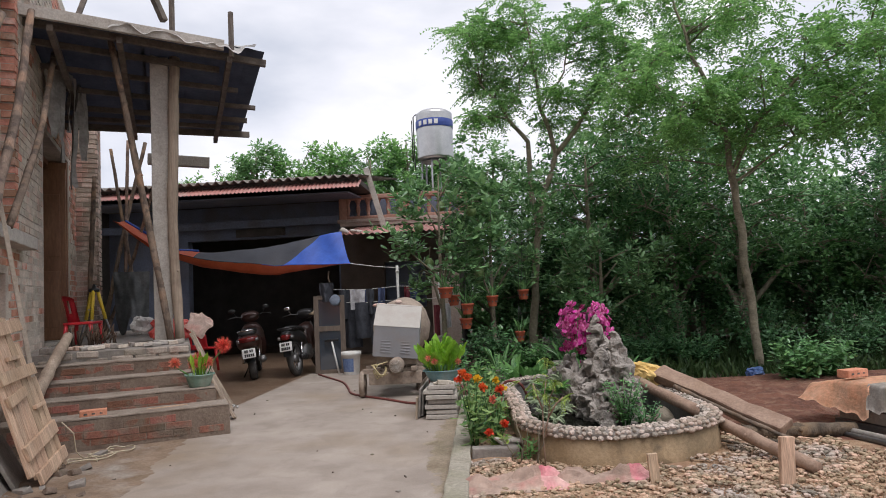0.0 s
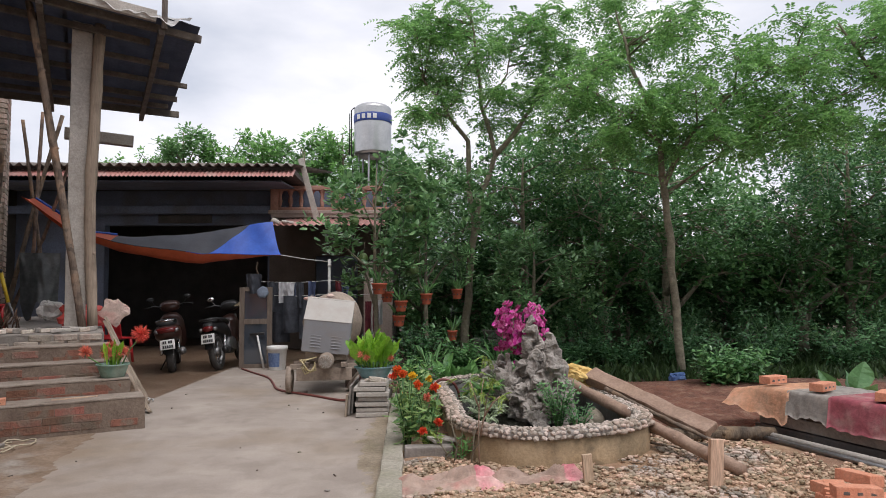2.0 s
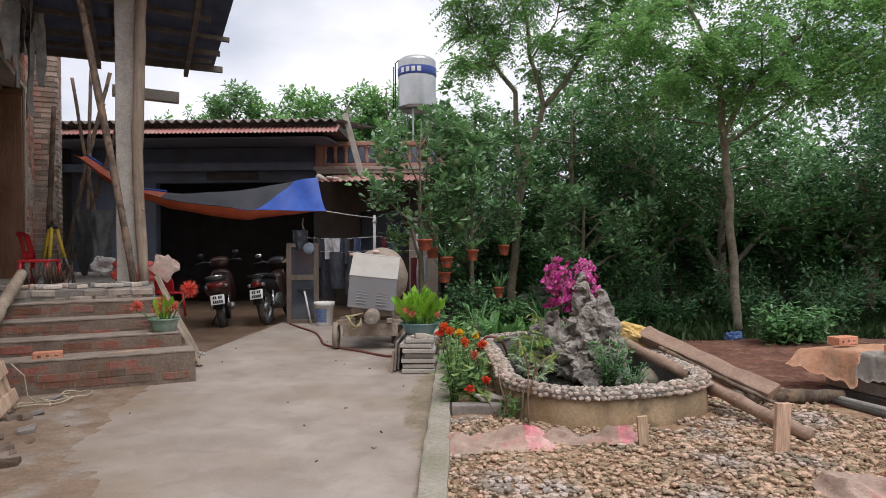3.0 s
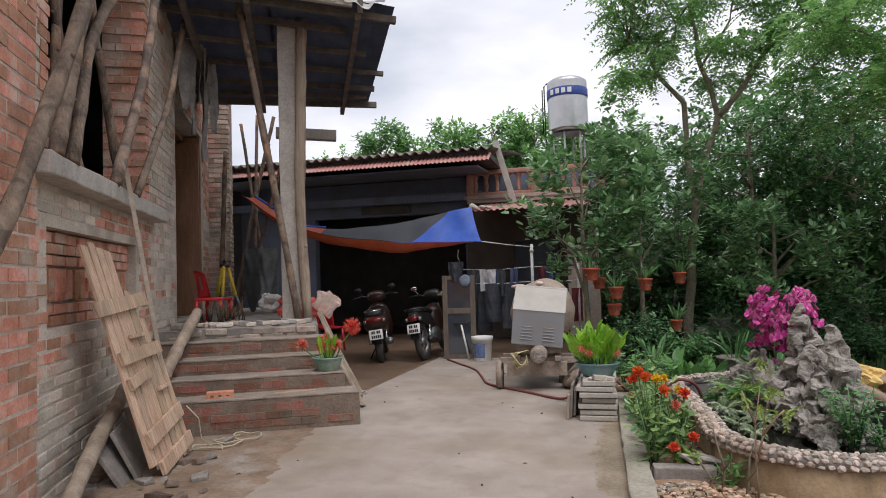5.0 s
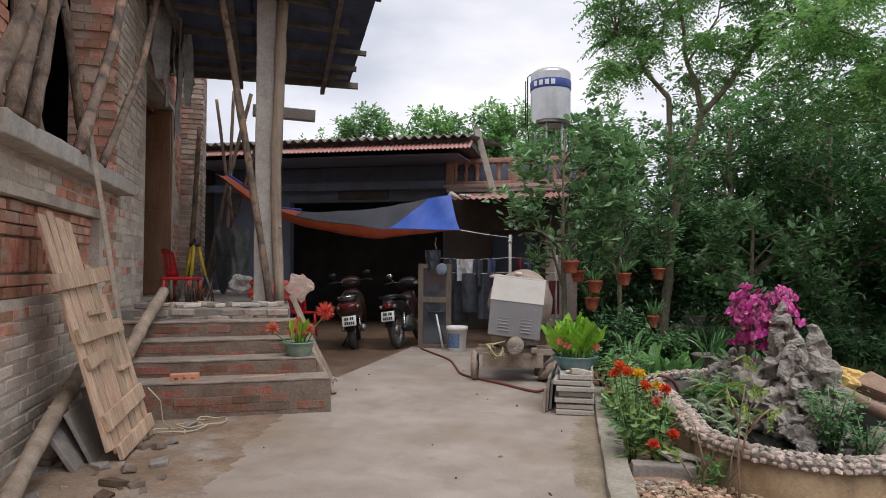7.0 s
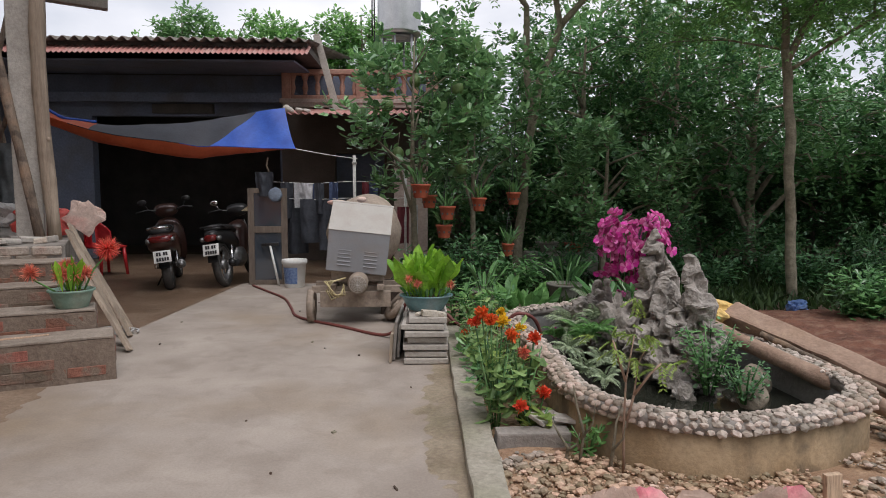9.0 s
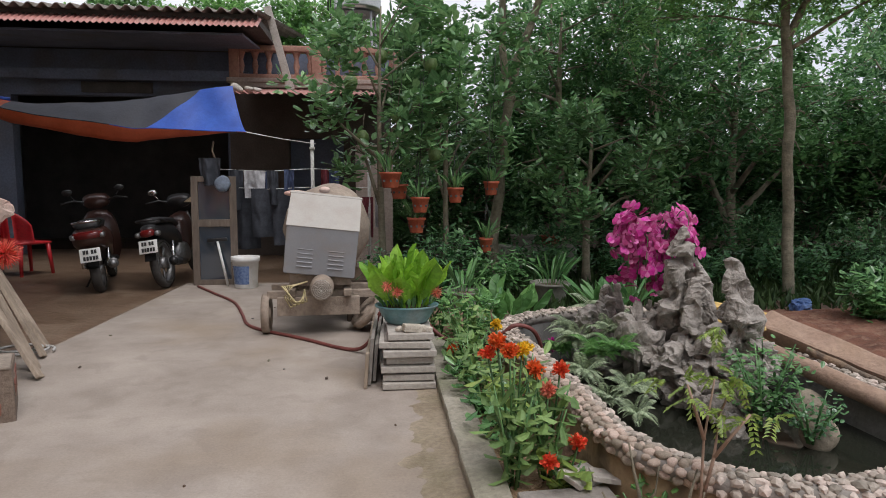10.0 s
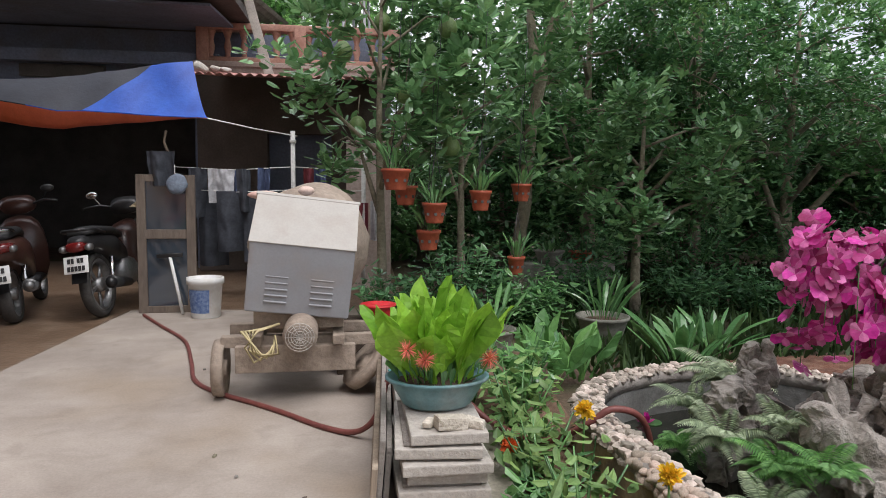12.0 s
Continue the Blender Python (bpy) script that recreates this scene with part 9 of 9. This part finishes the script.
# near pier, one brick proud of the wall
pier = part("pier_core", box(new_bm(), (0.20, 0.42, 5.4), (A_WALL - 0.02, -2.02, 2.6)), MORTAR, house, smooth=False)
pv = []
for c in range(68):
    z = 0.035 + COURSE * c
    for b in ((-2.13, -1.91) if c % 2 else (-2.19, -2.02, -1.85)):
        L = 0.205 if c % 2 else 0.10 if b in (-2.19, -1.85) else 0.205
        pv.append(UNIT_V * np.array([0.09, L, 0.062]) + np.array([A_WALL + 0.040 + q.uniform(-0.004, 0.004), b, z + q.uniform(-0.003, 0.003)]))
raw("pier_bricks", np.concatenate(pv), np.concatenate([FULL_F + 8 * i for i in range(len(pv))]), BRICK_JOINED, pier)["kind"] = "stuff"
# the pier past the doorway
pv = []
for c in range(58):
    z = 0.5 + COURSE * c
    for a, b, sa, sb in (((A_WALL + 0.285, 5.22, 0.03, 0.205), (A_WALL + 0.285, 5.40, 0.03, 0.1), (A_WALL + 0.285, 5.56, 0.03, 0.15), (A_WALL + 0.06, 5.12, 0.205, 0.03), (A_WALL + 0.22, 5.12, 0.1, 0.03)) if c % 2 else ((A_WALL + 0.285, 5.18, 0.03, 0.1), (A_WALL + 0.285, 5.36, 0.03, 0.205), (A_WALL + 0.285, 5.56, 0.03, 0.15), (A_WALL + 0.03, 5.12, 0.1, 0.03), (A_WALL + 0.19, 5.12, 0.205, 0.03))):
        pv.append(UNIT_V * np.array([sa, sb, 0.062]) + np.array([a, b, z]))
raw("far_pier_bricks", np.concatenate(pv), np.concatenate([FULL_F + 8 * i for i in range(len(pv))]), mat("smeared_brick_pier", (0.36, 0.29, 0.235), (0.54, 0.455, 0.38), 6, 0.95, 0.6, 50, island=0.4, stain=(0.34, 0.15, 0.10), stain_scale=3.0, stain_amount=0.75, placed=True), house)["kind"] = "stuff"
# loose infill of hollow bricks in the recess under the window
for row, (z, kind) in enumerate(((1.005, 0), (1.075, 0), (1.225, 1), (1.375, 0), (1.445, 0), (1.515, 0))):
    if kind:
        for i in range(18):
            place(q.choice(HEADER), house, (A_WALL - 0.10 + q.uniform(-0.01, 0.01), -1.34 + i * 0.108, z), (90, 0, 0)).scale = (1, 1, 1.0)
            place(q.choice(HEADER), house, (A_WALL - 0.10 + q.uniform(-0.01, 0.01), -1.34 + i * 0.108, z + 0.0), (0, 0, 0)).scale = (1, 0.9, 3.2)
    else:
        for i in range(9):
            place(q.choice(STRETCH), house, (A_WALL - 0.10 + q.uniform(-0.012, 0.012), -1.28 + i * 0.222 + (0.06 if row % 2 else 0), z))
# brick facing of the risers, half hidden under smeared cement
riser_mat = mat("smeared_riser_brick", (0.20, 0.085, 0.058), (0.29, 0.125, 0.085), 9, 0.95, 0.5, 50, piece=0.3, stain=(0.165, 0.125, 0.095), stain_scale=3.2, stain_amount=0.97, stain2=((0.19, 0.15, 0.115), 9.0, 0.9), placed=True)
RISER = [brick_mesh("brick", (0.209, 0.05, 0.0605), 0.003, k + 40, riser_mat) for k in range(5)]
for i, (z, e) in enumerate(zip(RISE, ENDS)):
    for zz, off in (((z - 0.068, 0.0), (z - 0.131, 0.09), (z - 0.194, 0.03)) if i == 0 else ((z - 0.060, 0.05 * i), (z - 0.123, 0.05 * i + 0.1))):
        a = e - 0.13 - off
        while a > A_WALL + 0.1:
            if q.random() < 0.72 and i < 4:
                place(q.choice(RISER), steps, (a, 0.30 * i + 0.0215 + q.uniform(-0.004, 0.003), zz + q.uniform(-0.003, 0.003)), (0, q.uniform(-0.8, 0.8), q.uniform(-1, 1)))
            a -= q.uniform(0.211, 0.218)
# mortar-caked bricks along the landing's lip
lip_mat = mat("caked_lip_brick", (0.23, 0.195, 0.16), (0.38, 0.33, 0.275), 6, 0.95, 0.6, 45, piece=0.22, stain=(0.24, 0.11, 0.075), stain_scale=5, stain_amount=0.7, placed=True)
LIP = [brick_mesh("brick", (0.20, 0.06, 0.066), 0.010, k + 60, lip_mat) for k in range(4)]
for zz, off in ((RISE[4] - 0.036, 0.0), (RISE[4] - 0.104, 0.1)):
    a = ENDS[4] - 0.12 - off
    while a > A_WALL + 0.12:
        if q.random() < 0.85:
            place(q.choice(LIP), steps, (a, 1.2 + 0.015 + q.uniform(-0.012, 0.01), zz + q.uniform(-0.006, 0.006)), (q.uniform(-3, 3), q.uniform(-2, 2), q.uniform(-3, 3)))
        a -= q.uniform(0.205, 0.235)
# end faces of the two lowest steps
for i in (0, 1):
    for zz in ((RISE[0] - 0.068, RISE[0] - 0.131) if i == 0 else (RISE[1] - 0.068,)):
        place(q.choice(RISER), steps, (ENDS[i] - 0.0215, 0.30 * i + 0.18, zz), (0, 0, 90))

# ---- pebbles set in the pond's rim ----
PEB = []
for k in range(8):
    bm = new_bm()
    bmesh.ops.create_icosphere(bm, subdivisions=2, radius=0.5)
    rough(bm, 0.14, 1.8, k * 3)
    bmesh.ops.transform(bm, matrix=Matrix.Diagonal((1.2, 0.85, 0.7, 1)), verts=bm.verts[:])
    for f in bm.faces:
        f.smooth = True
    me = bpy.data.meshes.new("pebble")
    bm.to_mesh(me)
    bm.free()
    me.materials.append(PEBBLE_RIM)
    PEB.append(me)
total = sum((loop[(i + 1) % len(loop)] - loop[i]).length for i in range(len(loop)))


def on_rim(s):
    s %= total
    for i in range(len(loop)):
        d = (loop[(i + 1) % len(loop)] - loop[i]).length
        if s <= d:
            return loop[i].lerp(loop[(i + 1) % len(loop)], s / d), i
        s -= d
    return loop[0], 0


made = 0
joined_v, joined_f = [], []
for d, z, step, size in ((0.056, RIM_Z - 0.066, 0.041, 0.046), (0.056, RIM_Z - 0.034, 0.038, 0.043), (0.034, RIM_Z - 0.019, 0.038, 0.042), (0.008, RIM_Z - 0.019, 0.033, 0.036), (-0.018, RIM_Z - 0.020, 0.034, 0.036), (-0.042, RIM_Z - 0.024, 0.034, 0.036)):
    for k in range(int(total / step)):
        p, i = on_rim(k * step + q.uniform(-0.008, 0.008))
        c = offset(p, i, d + q.uniform(-0.008, 0.008)) + Vector((-1.2, -5.9, z + q.uniform(-0.006, 0.006)))
        flat = Matrix.Rotation(q.uniform(0, 6.28), 4, "Z") @ Matrix.Rotation(q.uniform(-0.5, 0.5), 4, "X")
        m = Matrix.Translation(c) @ flat @ Matrix.Scale(size * q.uniform(0.8, 1.2), 4)
        near = -0.2 < p.y - 4.9 < 0.45 and d > 0.0 or (p.x < 0.72 and 4.7 < p.y < 6.3 and d > 0)
        if near and made < 300:
            made += 1
            ob = new("pebble", PEB[q.randrange(8)])
            ob.parent = rim
            ob.matrix_basis = m
        else:
            mm = np.array(m)
            joined_f.append(ICO_F + len(ICO_V) * len(joined_v))
            joined_v.append((ICO_V * np.array([1.2, 0.85, 0.7]) * (1 + 0.12 * rng.normal(size=(len(ICO_V), 1)))) @ mm[:3, :3].T + mm[:3, 3])
raw("rim_pebble_rest", np.concatenate(joined_v), np.concatenate(joined_f), mat("far_rim_pebble", (0.30, 0.25, 0.205), (0.47, 0.41, 0.35), 14, 0.8, 0.2, 60, island=0.45), rim)["kind"] = "stuff"
